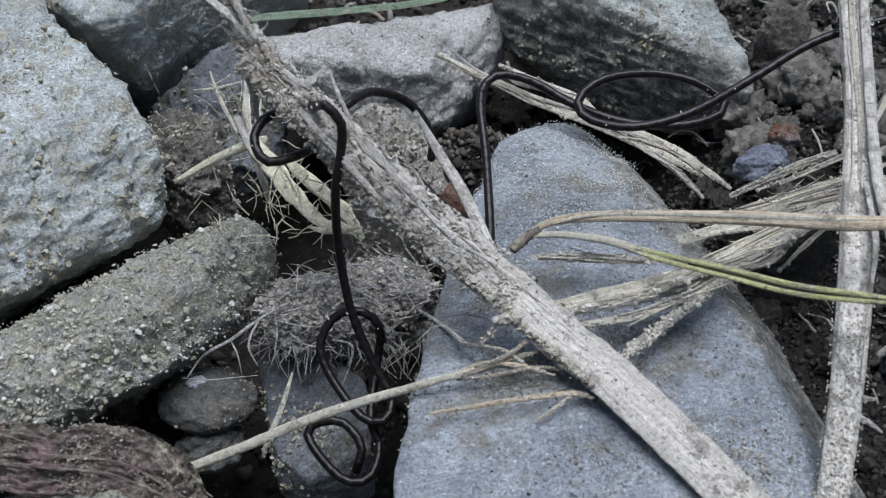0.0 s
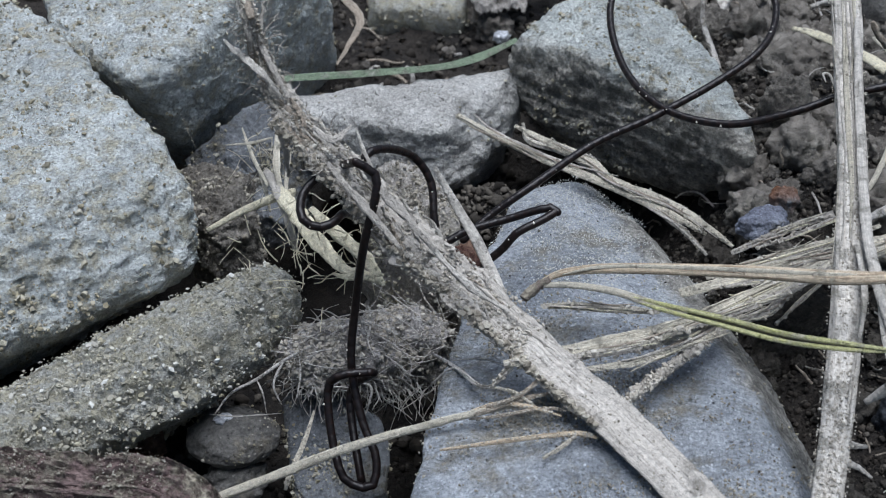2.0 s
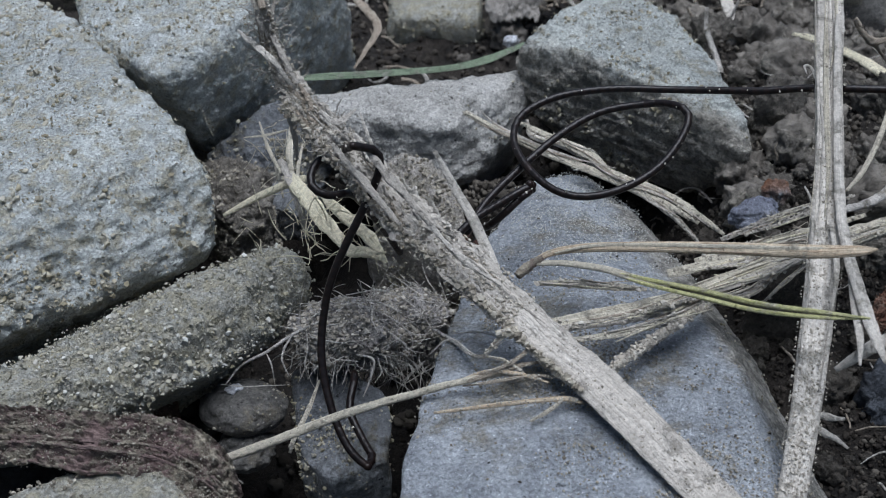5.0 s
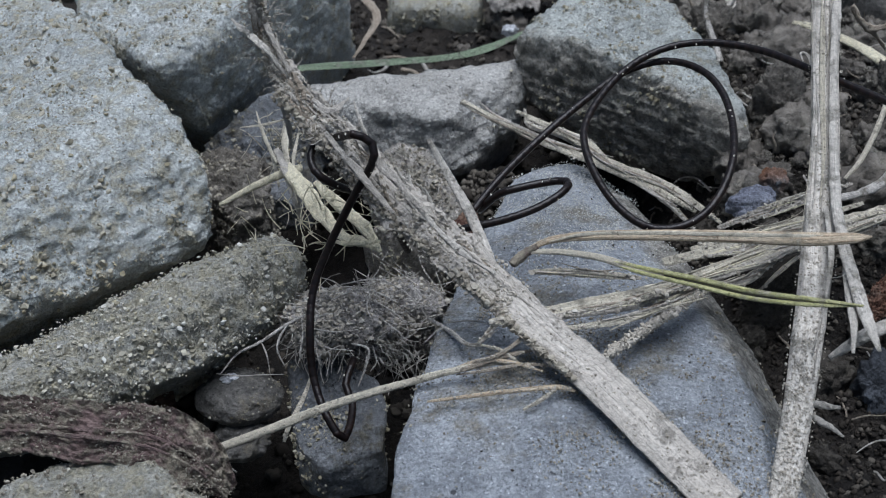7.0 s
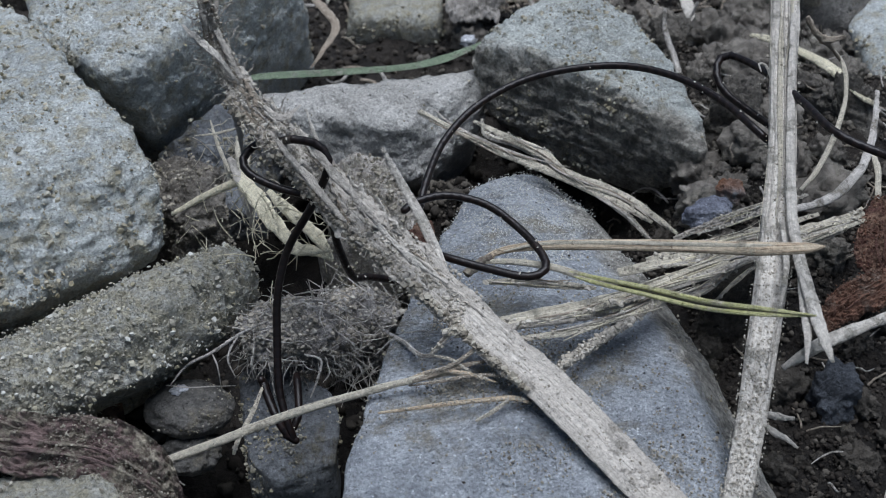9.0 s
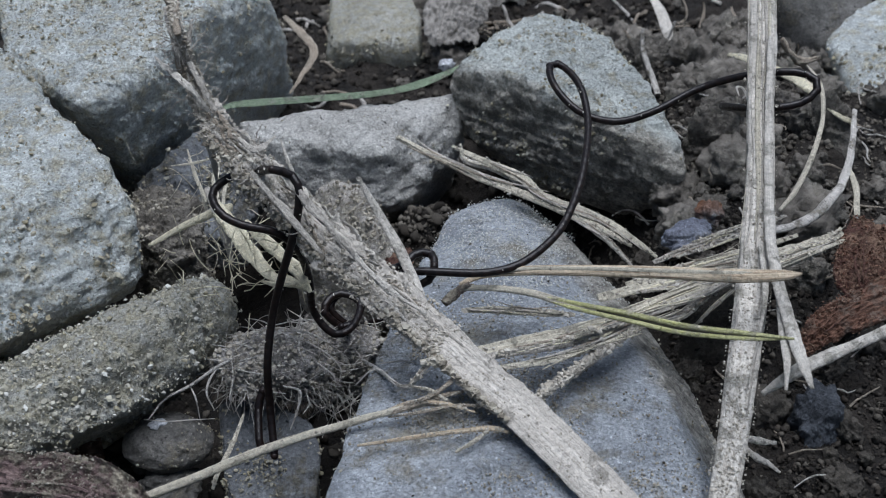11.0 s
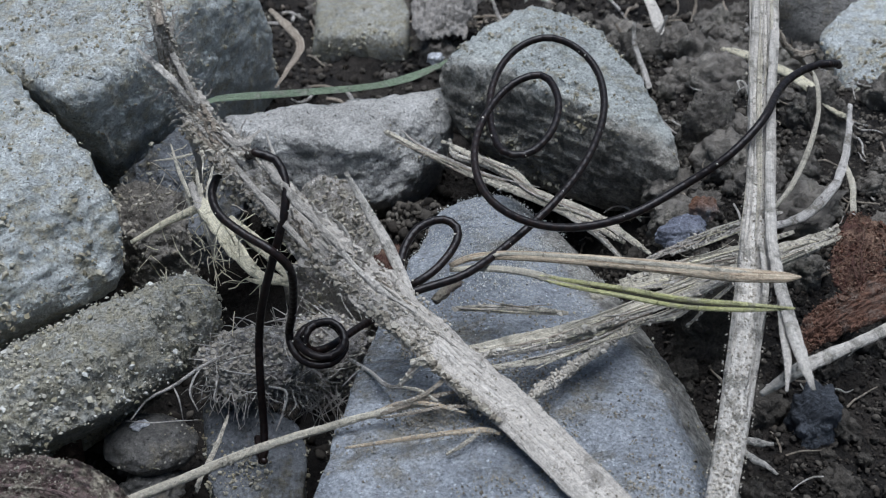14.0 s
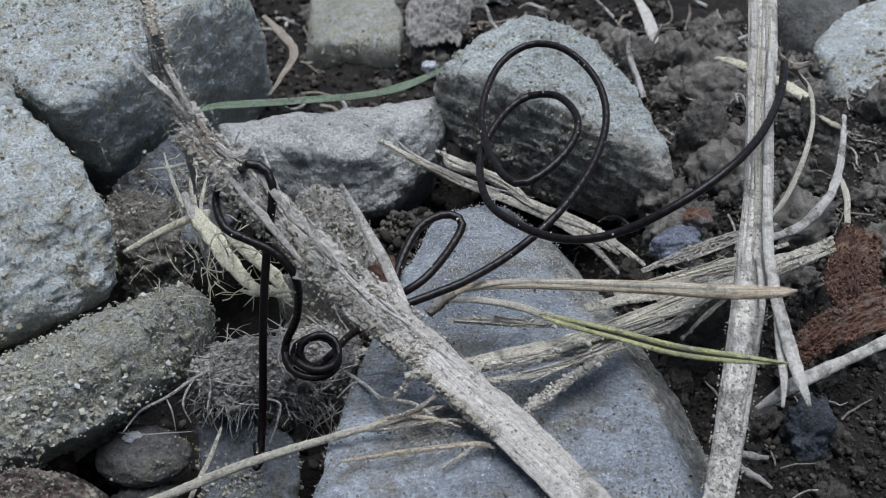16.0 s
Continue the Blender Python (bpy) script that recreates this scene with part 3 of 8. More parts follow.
long_stone = stone("stone", [(-60.7, 85.3, 14.5), (-58.2, 77.1, 12.0), (-54.2, 80.1, 16.0), (-53.0, 92.1, 15.0), (-46.1, 96.7, 16.5), (-39.8, 101.5, 17.0), (-32.2, 108.2, 18.0), (-28.0, 111.5, 19.0), (-23.3, 114.1, 20.0), (-17.7, 113.7, 19.0), (-16.4, 112.4, 16.0), (-16.7, 109.2, 13.0), (-20.1, 101.8, 13.0), (-25.4, 95.2, 13.0), (-30.1, 90.7, 13.0), (-36.9, 86.3, 12.5), (-43.5, 84.0, 12.0), (-49.7, 79.9, 12.0), (-20.6, 107.7, 21.0), (-24.6, 99.7, 20.5), (-31.5, 94.3, 19.5), (-38.4, 90.5, 17.5), (-45.9, 84.9, 17.0)], -18, CRUSTED, "long rounded stone crusted with sand grains", 3, flare=0.7, sharp=14, sub=7, inflate=1.03, under=(-14, 24), waves=((22, 0.8), (6, 0.6), (2.2, 0.6), (1.0, 0.5), (0.5, 0.32)))
slab = stone("stone", [(9.8, 137.6, 14.0), (15.2, 139.4, 15.0), (20.7, 138.4, 14.5), (25.7, 131.2, 14.5), (30.2, 121.2, 15.0), (32.2, 110.8, 16.0), (33.4, 102.4, 17.0), (34.9, 90.7, 18.0), (37.0, 80.3, 17.5), (38.2, 72.6, 17.0), (39.4, 65.7, 16.5), (6.7, 130.5, 14.0), (5.2, 121.0, 14.5), (3.5, 109.8, 15.0), (1.1, 99.1, 16.0), (-1.3, 89.0, 16.5), (-2.4, 79.7, 16.5), (-2.5, 71.4, 16.5), (-2.3, 64.4, 16.0), (37.2, 113.6, 9.0), (40.2, 99.4, 9.0), (43.3, 88.6, 8.0), (45.9, 80.8, 7.0), (48.1, 73.0, 6.0), (18.4, 113.7, 18.0), (21.2, 94.4, 19.5), (14.7, 84.9, 19.0), (26.7, 80.9, 19.0), (14.8, 62.4, 16.0), (30.9, 63.0, 16.0)], -10, SLAB, "smooth blue grey pointed slab of limestone", 4, flare=0.9, sharp=44, sub=7, inflate=1.008, under=(4, 12), waves=((22, 0.7), (8, 0.7), (3, 0.25), (1.2, 0.14), (0.5, 0.1)), layers=0.15)
rock_back = stone("stone", [(-25.2, 158.3, 17.5), (-11.6, 161.7, 18.0), (0.9, 166.2, 18.0), (10.6, 169.2, 18.0), (-23.3, 154.4, 17.0), (-14.6, 155.3, 16.5), (-6.4, 154.4, 17.0), (1.1, 162.1, 16.5), (10.2, 165.0, 15.0), (-23.7, 153.9, 8.0), (-11.3, 151.2, 6.0), (0.5, 150.1, 6.0), (5.3, 155.9, 8.0), (10.1, 164.5, 10.0), (-2.4, 152.1, 15.5)], -6, MOTTLED, "grey stone block with a pale flat top", 5, sharp=36, sub=7, under=(0, 14), waves=((16, 1.2), (6, 0.9), (2.4, 0.4), (0.9, 0.16)))
rock_low_left = stone("stone", [(-42.2, 153.4, 8.0), (-36.5, 155.2, 14.0), (-31.5, 160.9, 15.0), (-24.4, 162.2, 13.0), (-21.7, 156.9, 6.0), (-24.7, 149.3, 0.0), (-30.6, 147.7, 1.0), (-37.8, 148.7, 3.0)], -5, SLATE, "blue grey stone sunk between larger stones", 6, sub=6, waves=((14, 1.4), (5, 0.9), (1.8, 0.45), (0.8, 0.2)))
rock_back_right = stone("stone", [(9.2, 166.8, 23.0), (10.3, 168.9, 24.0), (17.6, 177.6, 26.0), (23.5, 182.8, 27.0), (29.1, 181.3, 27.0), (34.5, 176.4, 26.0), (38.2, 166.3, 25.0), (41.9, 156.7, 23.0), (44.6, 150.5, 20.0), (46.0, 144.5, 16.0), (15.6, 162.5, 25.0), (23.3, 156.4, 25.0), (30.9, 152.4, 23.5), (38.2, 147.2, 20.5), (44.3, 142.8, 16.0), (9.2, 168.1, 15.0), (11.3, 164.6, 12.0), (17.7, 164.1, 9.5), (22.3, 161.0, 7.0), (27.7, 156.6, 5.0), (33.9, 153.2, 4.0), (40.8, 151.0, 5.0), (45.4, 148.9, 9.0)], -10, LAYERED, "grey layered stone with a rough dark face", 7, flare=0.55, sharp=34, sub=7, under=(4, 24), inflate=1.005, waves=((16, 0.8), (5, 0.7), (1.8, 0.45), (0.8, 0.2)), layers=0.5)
brown_rock = stone("stone", [(-10.5, 142.6, 17.0), (-4.9, 140.4, 18.0), (-1.1, 133.8, 18.0), (3.8, 121.5, 14.0), (-0.6, 121.8, 10.0), (-7.7, 130.0, 8.0), (-13.9, 141.9, 10.0)], -3, BROWNSTONE, "brown grey broken stone under the straw stem", 8, sub=6, sharp=14, waves=((12, 1.6), (4, 1.1), (1.6, 0.6), (0.7, 0.3)))
mossy_rock = stone("stone", [(-12.3, 124.2, 12.0), (-6.6, 123.4, 14.0), (-0.3, 120.3, 13.0), (-0.0, 122.1, 5.0), (-7.2, 122.0, 3.0), (-12.2, 124.6, 4.0)], -8, BROWNSTONE, "small dark stone in the shade under the stem", 9, sub=6, waves=((12, 1.2), (4, 0.9), (1.6, 0.5), (0.7, 0.25)))
slate_rock = stone("stone", [(-20.6, 105.4, 4.0), (-15.3, 105.3, 6.0), (-6.9, 100.6, 6.0), (-5.6, 97.3, 4.0), (-5.4, 92.7, -0.0), (-13.3, 89.0, -0.0), (-18.3, 92.6, -0.0), (-18.8, 99.2, 3.0)], -8, SLATE, "dark blue grey stone below the root clump", 10, sub=6)
pebble_a = pebble("pebble", (-25.1, 97.3, 4.5), (5.6, 4.2, 3.2), (0, 4, 8), DARKSTONE, "smooth dark grey oval pebble", 11)
pebble_b = pebble("pebble", (-25.0, 94.2, 0.0), (4.0, 3.0, 2.6), (0, 0, 20), DARKSTONE, "small rough dark pebble in the gap", 12, 0.3)
block_far = stone("stone", [(-21.0, 266.0, 8.0), (-5.3, 251.3, 8.0), (1.2, 227.2, 6.0), (1.7, 218.0, 0.0), (-20.1, 219.8, 0.0), (-20.1, 239.7, 6.0), (-21.1, 283.3, 6.0), (-12.2, 280.3, 7.0), (-17.3, 220.3, 4.0), (-0.5, 218.7, 4.0)], -5, CRUSTED, "pale square stone lying farther back", 13, sub=5)
far_right = stone("stone", [(77.8, 193.9, 17.0), (85.0, 202.1, 20.0), (96.3, 206.1, 22.0), (101.8, 189.9, 20.0), (94.4, 162.9, 12.0), (83.0, 166.4, 10.0), (79.7, 175.5, 11.0), (79.0, 187.1, 14.0)], 4, SANDY, "pale rounded stone on the soil", 14, sub=5)
# its dark colour stands in for soil and shade between the far stones
far_mid = stone("stone", [(-35.7, 283.6, 6.0), (-22.0, 296.2, 9.0), (1.8, 297.1, 10.0), (21.8, 276.8, 8.0), (26.9, 264.3, 4.0), (7.8, 260.3, -0.0), (-5.4, 250.3, 0.0), (-21.0, 262.9, 2.0)], -5, DARKSTONE, "dark grey stone farther back in the shade", 15, sub=5)
far_left = stone("stone", [(-126.1, 248.7, 14.0), (-110.4, 252.3, 18.0), (-88.8, 251.8, 18.0), (-78.2, 253.0, 12.0), (-90.7, 237.4, 6.0), (-102.8, 229.6, 4.0), (-118.6, 225.4, 6.0)], -5, CLOD, "dull brown earth covered stone farther back", 16, sub=5)
far_corner = stone("stone", [(69.0, 201.0, 22.0), (74.9, 209.9, 24.0), (85.8, 218.5, 24.0), (86.9, 199.6, 18.0), (77.4, 195.9, 14.0), (70.5, 199.1, 16.0)], 3, DARKSTONE, "dark grey stone on the soil behind the stalk", 17, sub=5)
blue_pebble = pebble("pebble", (43.1, 129.0, 15.0), (3.5, 2.6, 2.1), (0, 0, 10), BLUESTONE, "small bluish pebble beside the straw bundle", 18, 0.25)
coal = stone("charcoal", [(52.2, 100.2, 11.0), (53.7, 100.7, 13.0), (57.0, 100.5, 13.0), (57.2, 97.2, 11.0), (56.4, 96.1, 8.0), (52.3, 95.6, 8.0)], 2, COAL, "black blue lump of charcoal in the soil", 19, sub=6, sharp=30, category="charcoal", waves=((6, 1.2), (2, 0.5), (0.8, 0.25)))
clod_a = stone("earth_clod", [(45.9, 153.2, 20.0), (50.1, 158.8, 22.0), (53.7, 155.0, 22.0), (54.9, 152.5, 16.0), (51.0, 152.5, 12.0), (46.9, 154.2, 12.0)], 5, DRYCLOD, "dry grey brown clod of earth", 20, sub=6, waves=((8, 1.6), (3, 1.3), (1.2, 0.6), (0.6, 0.25)), category="earth")
clod_b = stone("earth_clod", [(41.5, 197.2, 14.0), (45.5, 196.5, 16.0), (49.2, 192.5, 15.0), (50.8, 193.6, 10.0), (44.3, 191.1, 10.0)], 0, DRYCLOD, "dry brown clod of earth behind the layered stone", 21, sub=6, waves=((8, 1.6), (3, 1.3), (1.2, 0.6), (0.6, 0.25)), category="earth")
clod_c = stone("earth_clod", [(64.9, 166.0, 18.0), (68.3, 161.9, 22.0), (72.1, 158.1, 20.0), (73.6, 156.3, 14.0), (67.2, 158.0, 12.0)], 5, DRYCLOD, "crumbly brown clod of earth under the stalk", 22, sub=6, waves=((8, 1.6), (3, 1.3), (1.2, 0.6), (0.6, 0.25)), category="earth")
clod_d = stone("earth_clod", [(39.6, 115.6, 13.0), (44.5, 116.4, 16.0), (49.1, 112.9, 15.0), (48.4, 113.5, 10.0), (42.0, 113.6, 9.0)], 2, CLOD, "dark clod of earth beneath the needles", 23, sub=5, waves=((8, 1.6), (2.5, 0.7), (0.9, 0.3)), category="earth")
clod_e = stone("earth_clod", [(-42.9, 150.3, 8.0), (-37.7, 150.5, 10.0), (-30.5, 147.9, 10.0), (-28.3, 138.9, 6.0), (-34.2, 136.6, 6.0), (-39.7, 140.4, 7.0), (-32.5, 139.8, 11.0)], -6, DRYCLOD, "crumbly grey brown clod of earth wedged between stones", 28, sub=6, waves=((8, 1.4), (3, 1.2), (1.2, 0.6), (0.6, 0.25)), category="earth")

quartz_chip = pebble("quartz_chip", (-26.1, 97.0, 7.6), (1.0, 0.8, 0.6), (0, 0, 30), CHIP, "white chip of quartz lying on the dark pebble", 25, 0.5, 3)
rust_pebble = pebble("pebble", (46.6, 133.5, 16.0), (1.8, 1.6, 1.8), (0, 0, 0), RUST, "small rust stained pebble on the soil", 26, 0.4, 4)
far_chip = pebble("quartz_chip", (7.8, 180.1, 17.5), (1.4, 1.1, 1.1), (0, 0, 0), CHIP, "white chip of quartz beside the layered stone", 27, 0.4, 3)

grit(rock_west, 16000, 1, 0.05, 0.24, 6, -0.12, 0.0)
grit(rock_west, 5000, 30, 0.12, 0.5, 4, 0.28, 0.0)
grit(rock_back_left, 8000, 2, 0.06, 0.3, 7, -0.05, 0.1)
grit(long_stone, 26000, 3, 0.05, 0.22, 9, -2.0, -0.3, material=GREYGRIT)
grit(long_stone, 7000, 31, 0.12, 0.46, 5, -0.1, -0.2, material=GREYGRIT)
grit(slab, 1500, 4, 0.05, 0.2, 8, 0.1)
grit(rock_back, 300, 5, 0.08, 0.3, 7, 0.1)
grit(rock_back_right, 2600, 6, 0.08, 0.34, 9, 0.0)
grit(brown_rock, 5000, 7, 0.06, 0.34, 6, -0.3, material=BROWNGRIT, label="brown grains of soil stuck to the stone")
grit(mossy_rock, 1200, 9, 0.08, 0.36, 6, -0.1)
grit(slate_rock, 900, 10, 0.06, 0.3, 6, 0.0)
grit(rock_low_left, 900, 11, 0.08, 0.34, 6, 0.0)
grit(clod_e, 1500, 15, 0.06, 0.34, 5, -0.3, 0.0, "earth_grains", BROWNGRIT, "brown grains of soil")
grit(block_far, 600, 12, 0.1, 0.45, 8, -0.1)
grit(far_right, 900, 13, 0.1, 0.45, 8, -0.1)
# pale fine grains that make the slab's tip lighter than the rest
grit(slab, 14000, 16, 0.05, 0.12, 9, -0.4, 0.1, "pale_dust", PALEGRAINS, "pale dust on the slab's tip", np.array([(17, 132, 15), (14, 124, 16), (20, 124, 16), (24, 128, 15), (19, 116, 17)], float), 6.0)
grit(slab, 220, 14, 0.06, 0.22, 10, 0.1, 0.2, "soil_specks", CRUMBS, "dark specks of soil lying on the stone")
grit(pebble_a, 160, 8, 0.06, 0.22, 4, -0.1)


# ---- straws, stalks and needles ----
def stalk_thing(name, label, category, rows, group=""):
    """A thing of several swept parts: rows are (part name, points, widths, thickness, material, options)."""
    thing = new(name)
    for i, (piece, points, widths, thick, material, options) in enumerate(rows):
        part(piece, blade(piece, points, widths, thick, seed=i + len(label), **options), material, thing)
    return tagged(thing, label, category, group)


STEM_LINE = [(-22.5, 119.0, 56.0), (-20.9, 113.3, 53.0), (-19.8, 112.3, 48.0), (-16.9, 109.0, 43.0), (-11.4, 105.5, 38.5), (-3.1, 100.0, 32.0), (5.1, 96.2, 26.5), (13.2, 89.3, 22.8), (18.8, 83.6, 21.6), (26.6, 74.0, 19.6), (31.4, 67.9, 18.5)]
STEM_WIDTHS = (0.9, 1.3, 1.8, 2.9, 4.0, 4.9, 4.8, 4.6, 4.5, 4.3, 4.2)
straw_stem = stalk_thing("flat_straw", "broad flat dirty straw with a frayed end, leaning on the stones", "straw", [
    ("stem", STEM_LINE, STEM_WIDTHS, 0.17, STRAW, dict(sides=36, steps=40, ragged=0.012, ridges=0.04, box=0.6, shag=(0.5, 0.6, 0.6, 0.6, 0.5, 0.42, 0.28, 0.12, 0.05, 0.03, 0.03))),
    ("splinter", [(-24.7, 115.7, 48.5), (-21.5, 111.0, 48.5), (-19.2, 109.1, 47.5), (-17.1, 109.1, 44.0)], (0.22, 0.79, 0.72, 0.36), 0.3, PALESTALK, dict(sides=14, steps=14, ragged=0.1, shag=(0.6, 0.6))),
    ("splinter", [(-19.6, 114.9, 53.0), (-19.8, 112.5, 50.0), (-18.7, 110.9, 48.0), (-16.6, 108.6, 45.0)], (0.36, 0.72, 0.65, 0.43), 0.3, STRAW, dict(sides=14, steps=14, ragged=0.1, shag=(0.6, 0.6))),
    ("splinter", [(-23.9, 119.8, 53.0), (-21.3, 112.5, 52.0), (-20.8, 111.7, 49.0)], (0.36, 0.65, 0.36), 0.3, STRAW, dict(sides=14, steps=14, ragged=0.1, shag=(0.6, 0.6))),
    ("withered_tip", [(-20.4, 111.6, 53.0), (-22.0, 116.1, 55.0), (-23.7, 116.8, 57.0), (-25.4, 118.4, 59.0), (-27.0, 123.2, 60.0), (-28.2, 128.1, 61.0)], (0.8, 1.0, 1.0, 0.7, 0.8, 0.5), 0.5, BROWNTIP, dict(ragged=0.15)),
    ("withered_tip", [(-21.2, 114.4, 54.5), (-21.9, 121.5, 56.0), (-21.6, 125.6, 57.0), (-19.5, 125.0, 57.5)], (0.6, 0.6, 0.5, 0.2), 0.5, BROWNTIP, dict(ragged=0.12)),
    ("withered_tip", [(-31.9, 119.5, 56.0), (-27.6, 118.1, 57.0), (-24.0, 116.8, 57.0)], (0.2, 0.5, 0.6), 0.6, BROWNTIP, dict(ragged=0.1)),
    ("splinter", [(-18.0, 110.5, 44.0), (-18.1, 109.4, 41.0), (-17.4, 108.2, 38.0), (-17.4, 108.2, 35.0)], (0.58, 0.86, 0.58, 0.29), 0.3, STRAW, dict(sides=14, steps=14, ragged=0.1, shag=(0.6, 0.6))),
    ("splinter", [(-13.8, 105.7, 43.0), (-11.6, 105.0, 42.0), (-9.7, 107.3, 42.5)], (0.43, 0.86, 0.22), 0.3, STRAW, dict(sides=14, steps=14, ragged=0.1, shag=(0.6, 0.6))),
    ("splinter", [(-9.5, 109.2, 41.0), (-8.5, 106.9, 39.5), (-7.0, 105.0, 37.0)], (0.18, 0.43, 0.36), 0.3, PALESTALK, dict(sides=14, steps=14, ragged=0.1, shag=(0.6, 0.6))),
    ("splinter", [(-12.0, 102.7, 40.5), (-8.3, 100.2, 37.0), (-3.9, 97.4, 33.0)], (0.36, 0.94, 0.36), 0.3, STRAW, dict(sides=14, steps=14, ragged=0.1, shag=(0.6, 0.6))),
    ("splinter", [(-9.7, 104.3, 41.0), (-5.1, 100.0, 37.5), (-0.3, 97.4, 33.0)], (0.36, 1, 0.36), 0.3, STRAW, dict(sides=14, steps=14, ragged=0.1, shag=(0.6, 0.6))),
    ("splinter", [(-2.9, 99.6, 34.5), (2.8, 95.8, 30.0), (7.7, 94.3, 27.0)], (0.29, 0.72, 0.29), 0.3, PALESTALK, dict(sides=14, steps=14, ragged=0.1, shag=(0.6, 0.6))),
])

def fray(thing, count, seed):
    """Torn flakes and strands peeling along the upper half of the flat straw."""
    rng = np.random.default_rng(seed)
    line = spline(STEM_LINE, 20)
    wide = np.interp(np.linspace(0, 1, len(line)), np.linspace(0, 1, 11), STEM_WIDTHS)
    for k in range(count):
        size = rng.uniform(0.012, 0.04) if k % 5 else rng.uniform(0.05, 0.11)
        first = int(rng.uniform(0.07, 0.6) * len(line))
        last = min(len(line) - 2, first + max(3, int(size * len(line))))
        at, drift = rng.uniform(-0.52, 0.52), rng.normal(0, 0.12)
        points = []
        for i in np.linspace(first, last, 5).astype(int):
            loose = 1 - (i - first) / (last - first)
            points.append(lay_along(line, wide, i, at + drift * loose + 0.04 * rng.normal(), 0.3 * (1 - abs(at)) + 0.12 + 0.75 * loose ** 2 * rng.random()))
        w = rng.uniform(0.25, 0.7)
        part("fibre_strand", blade("fibre_strand", points, (w * 0.2, w * rng.uniform(0.5, 1.2), w, w * 0.3), 0.3, 8, 5, k, 0.3, spin=rng.normal(0, 0.5)), (STRAW, PALESTALK, STRAW, BROWNTIP)[k % 4], thing)


fray(straw_stem, 120, 9)
dust(straw_stem, STEM_LINE, STEM_WIDTHS, 0.2, 6000, 71, 0.2, 0.66)
dust(straw_stem, STEM_LINE, STEM_WIDTHS, 0.2, 700, 72, 0.12, 1.0, BROWNGRIT)
grit(slab, 15000, 73, 0.03, 0.2, 7, -0.15, 0.0, "soil_grains", BROWNGRIT, "brown grains of soil scattered round the straw", np.array(STEM_LINE), 8.0)
edge = np.array(STEM_LINE) + np.array((-1.5, -0.9, -0.6))
dust(straw_stem, edge[3:9], (1.2, 1.6, 1.4, 1.0, 0.6, 0.4), 0.9, 1100, 74, 0.34, 1.0, BROWNGRIT)
reed = stalk_thing("straw_splint", "thin pale split straw standing against the stem", "straw", [
    ("splint", [(-0.8, 109.2, 36.0), (1.4, 107.5, 32.5), (4.2, 103.8, 29.5), (6.1, 99.9, 27.5), (7.1, 97.4, 27.0)], (0.5, 1.0, 1.3, 1.3, 0.9), 0.4, PALESTALK, dict(ragged=0.03))])
STALK_LINE = [(63.9, 196.2, 54.0), (57.5, 165.1, 50.5), (53.9, 146.9, 47.0), (51.0, 131.1, 44.0), (48.7, 119.2, 40.5), (47.0, 109.1, 37.0), (45.2, 100.4, 33.5), (43.4, 92.6, 30.0), (41.2, 84.4, 26.0), (39.7, 79.0, 22.5), (38.1, 73.9, 19.0), (36.8, 70.0, 16.5)]
STALK_WIDTHS = (3.0, 3.4, 3.6, 3.8, 3.3, 3.2, 3.4, 3.6, 3.3, 3.1, 3.0, 2.8)
stalk = stalk_thing("dry_stalk", "long pale dry stalk with split fibres, lying across the soil", "stalk", [
    ("stalk", STALK_LINE, STALK_WIDTHS, 0.3, PALESTALK, dict(sides=26, steps=20, ragged=0.012, ridges=0.02, box=0.8)),
    ("split_fibre", [(51.5, 128.8, 45.0), (49.1, 116.3, 40.5), (46.7, 101.8, 35.5), (45.9, 93.9, 33.5), (46.1, 85.8, 31.5), (46.2, 81.1, 31.0), (46.4, 77.7, 30.5)], (0.8, 1.0, 1.2, 1.3, 1.5, 1.3, 0.4), 0.45, PALESTALK, dict(ragged=0.06)),
    ("split_fibre", [(45.2, 98.5, 34.0), (44.6, 91.9, 32.0), (43.3, 87.4, 29.5)], (0.6, 0.7, 0.3), 0.5, PALESTALK, dict(ragged=0.08)),
    ("split_fibre", [(45.9, 92.5, 33.0), (45.3, 86.5, 31.0), (45.0, 82.6, 30.5), (44.0, 78.1, 30.0)], (0.5, 0.8, 0.9, 0.3), 0.5, PALESTALK, dict(ragged=0.06)),
    ("split_fibre", [(51.6, 140.7, 47.0), (49.2, 127.1, 43.5), (47.5, 119.7, 41.0)], (0.6, 0.9, 0.3), 0.5, PALESTALK, dict(ragged=0.06)),
    ("split_fibre", [(47.5, 118.7, 40.0), (47.2, 122.0, 41.0), (46.2, 121.7, 41.5), (46.3, 120.5, 41.0)], (0.3, 0.35, 0.3, 0.15), 0.8, PALESTALK, dict()),
])
split_fibres(stalk, STALK_LINE, STALK_WIDTHS, 0.3, 15, 81, (PALESTALK, CLEANSTRAW, STRAW), 0.15, 0.5)
dust(stalk, STALK_LINE, STALK_WIDTHS, 0.3, 2600, 82, 0.13)
cross_twig = stalk_thing("dry_twig", "thin fibrous dry twig crossing the split stalk", "twig", [
    ("twig", [(42.9, 82.3, 26.0), (45.4, 82.8, 28.0), (48.6, 84.6, 28.5), (53.4, 89.0, 27.0), (60.9, 96.4, 24.0)], (0.6, 1.3, 1.5, 1.3, 1.4), 0.5, PALESTALK, dict(ragged=0.08))])
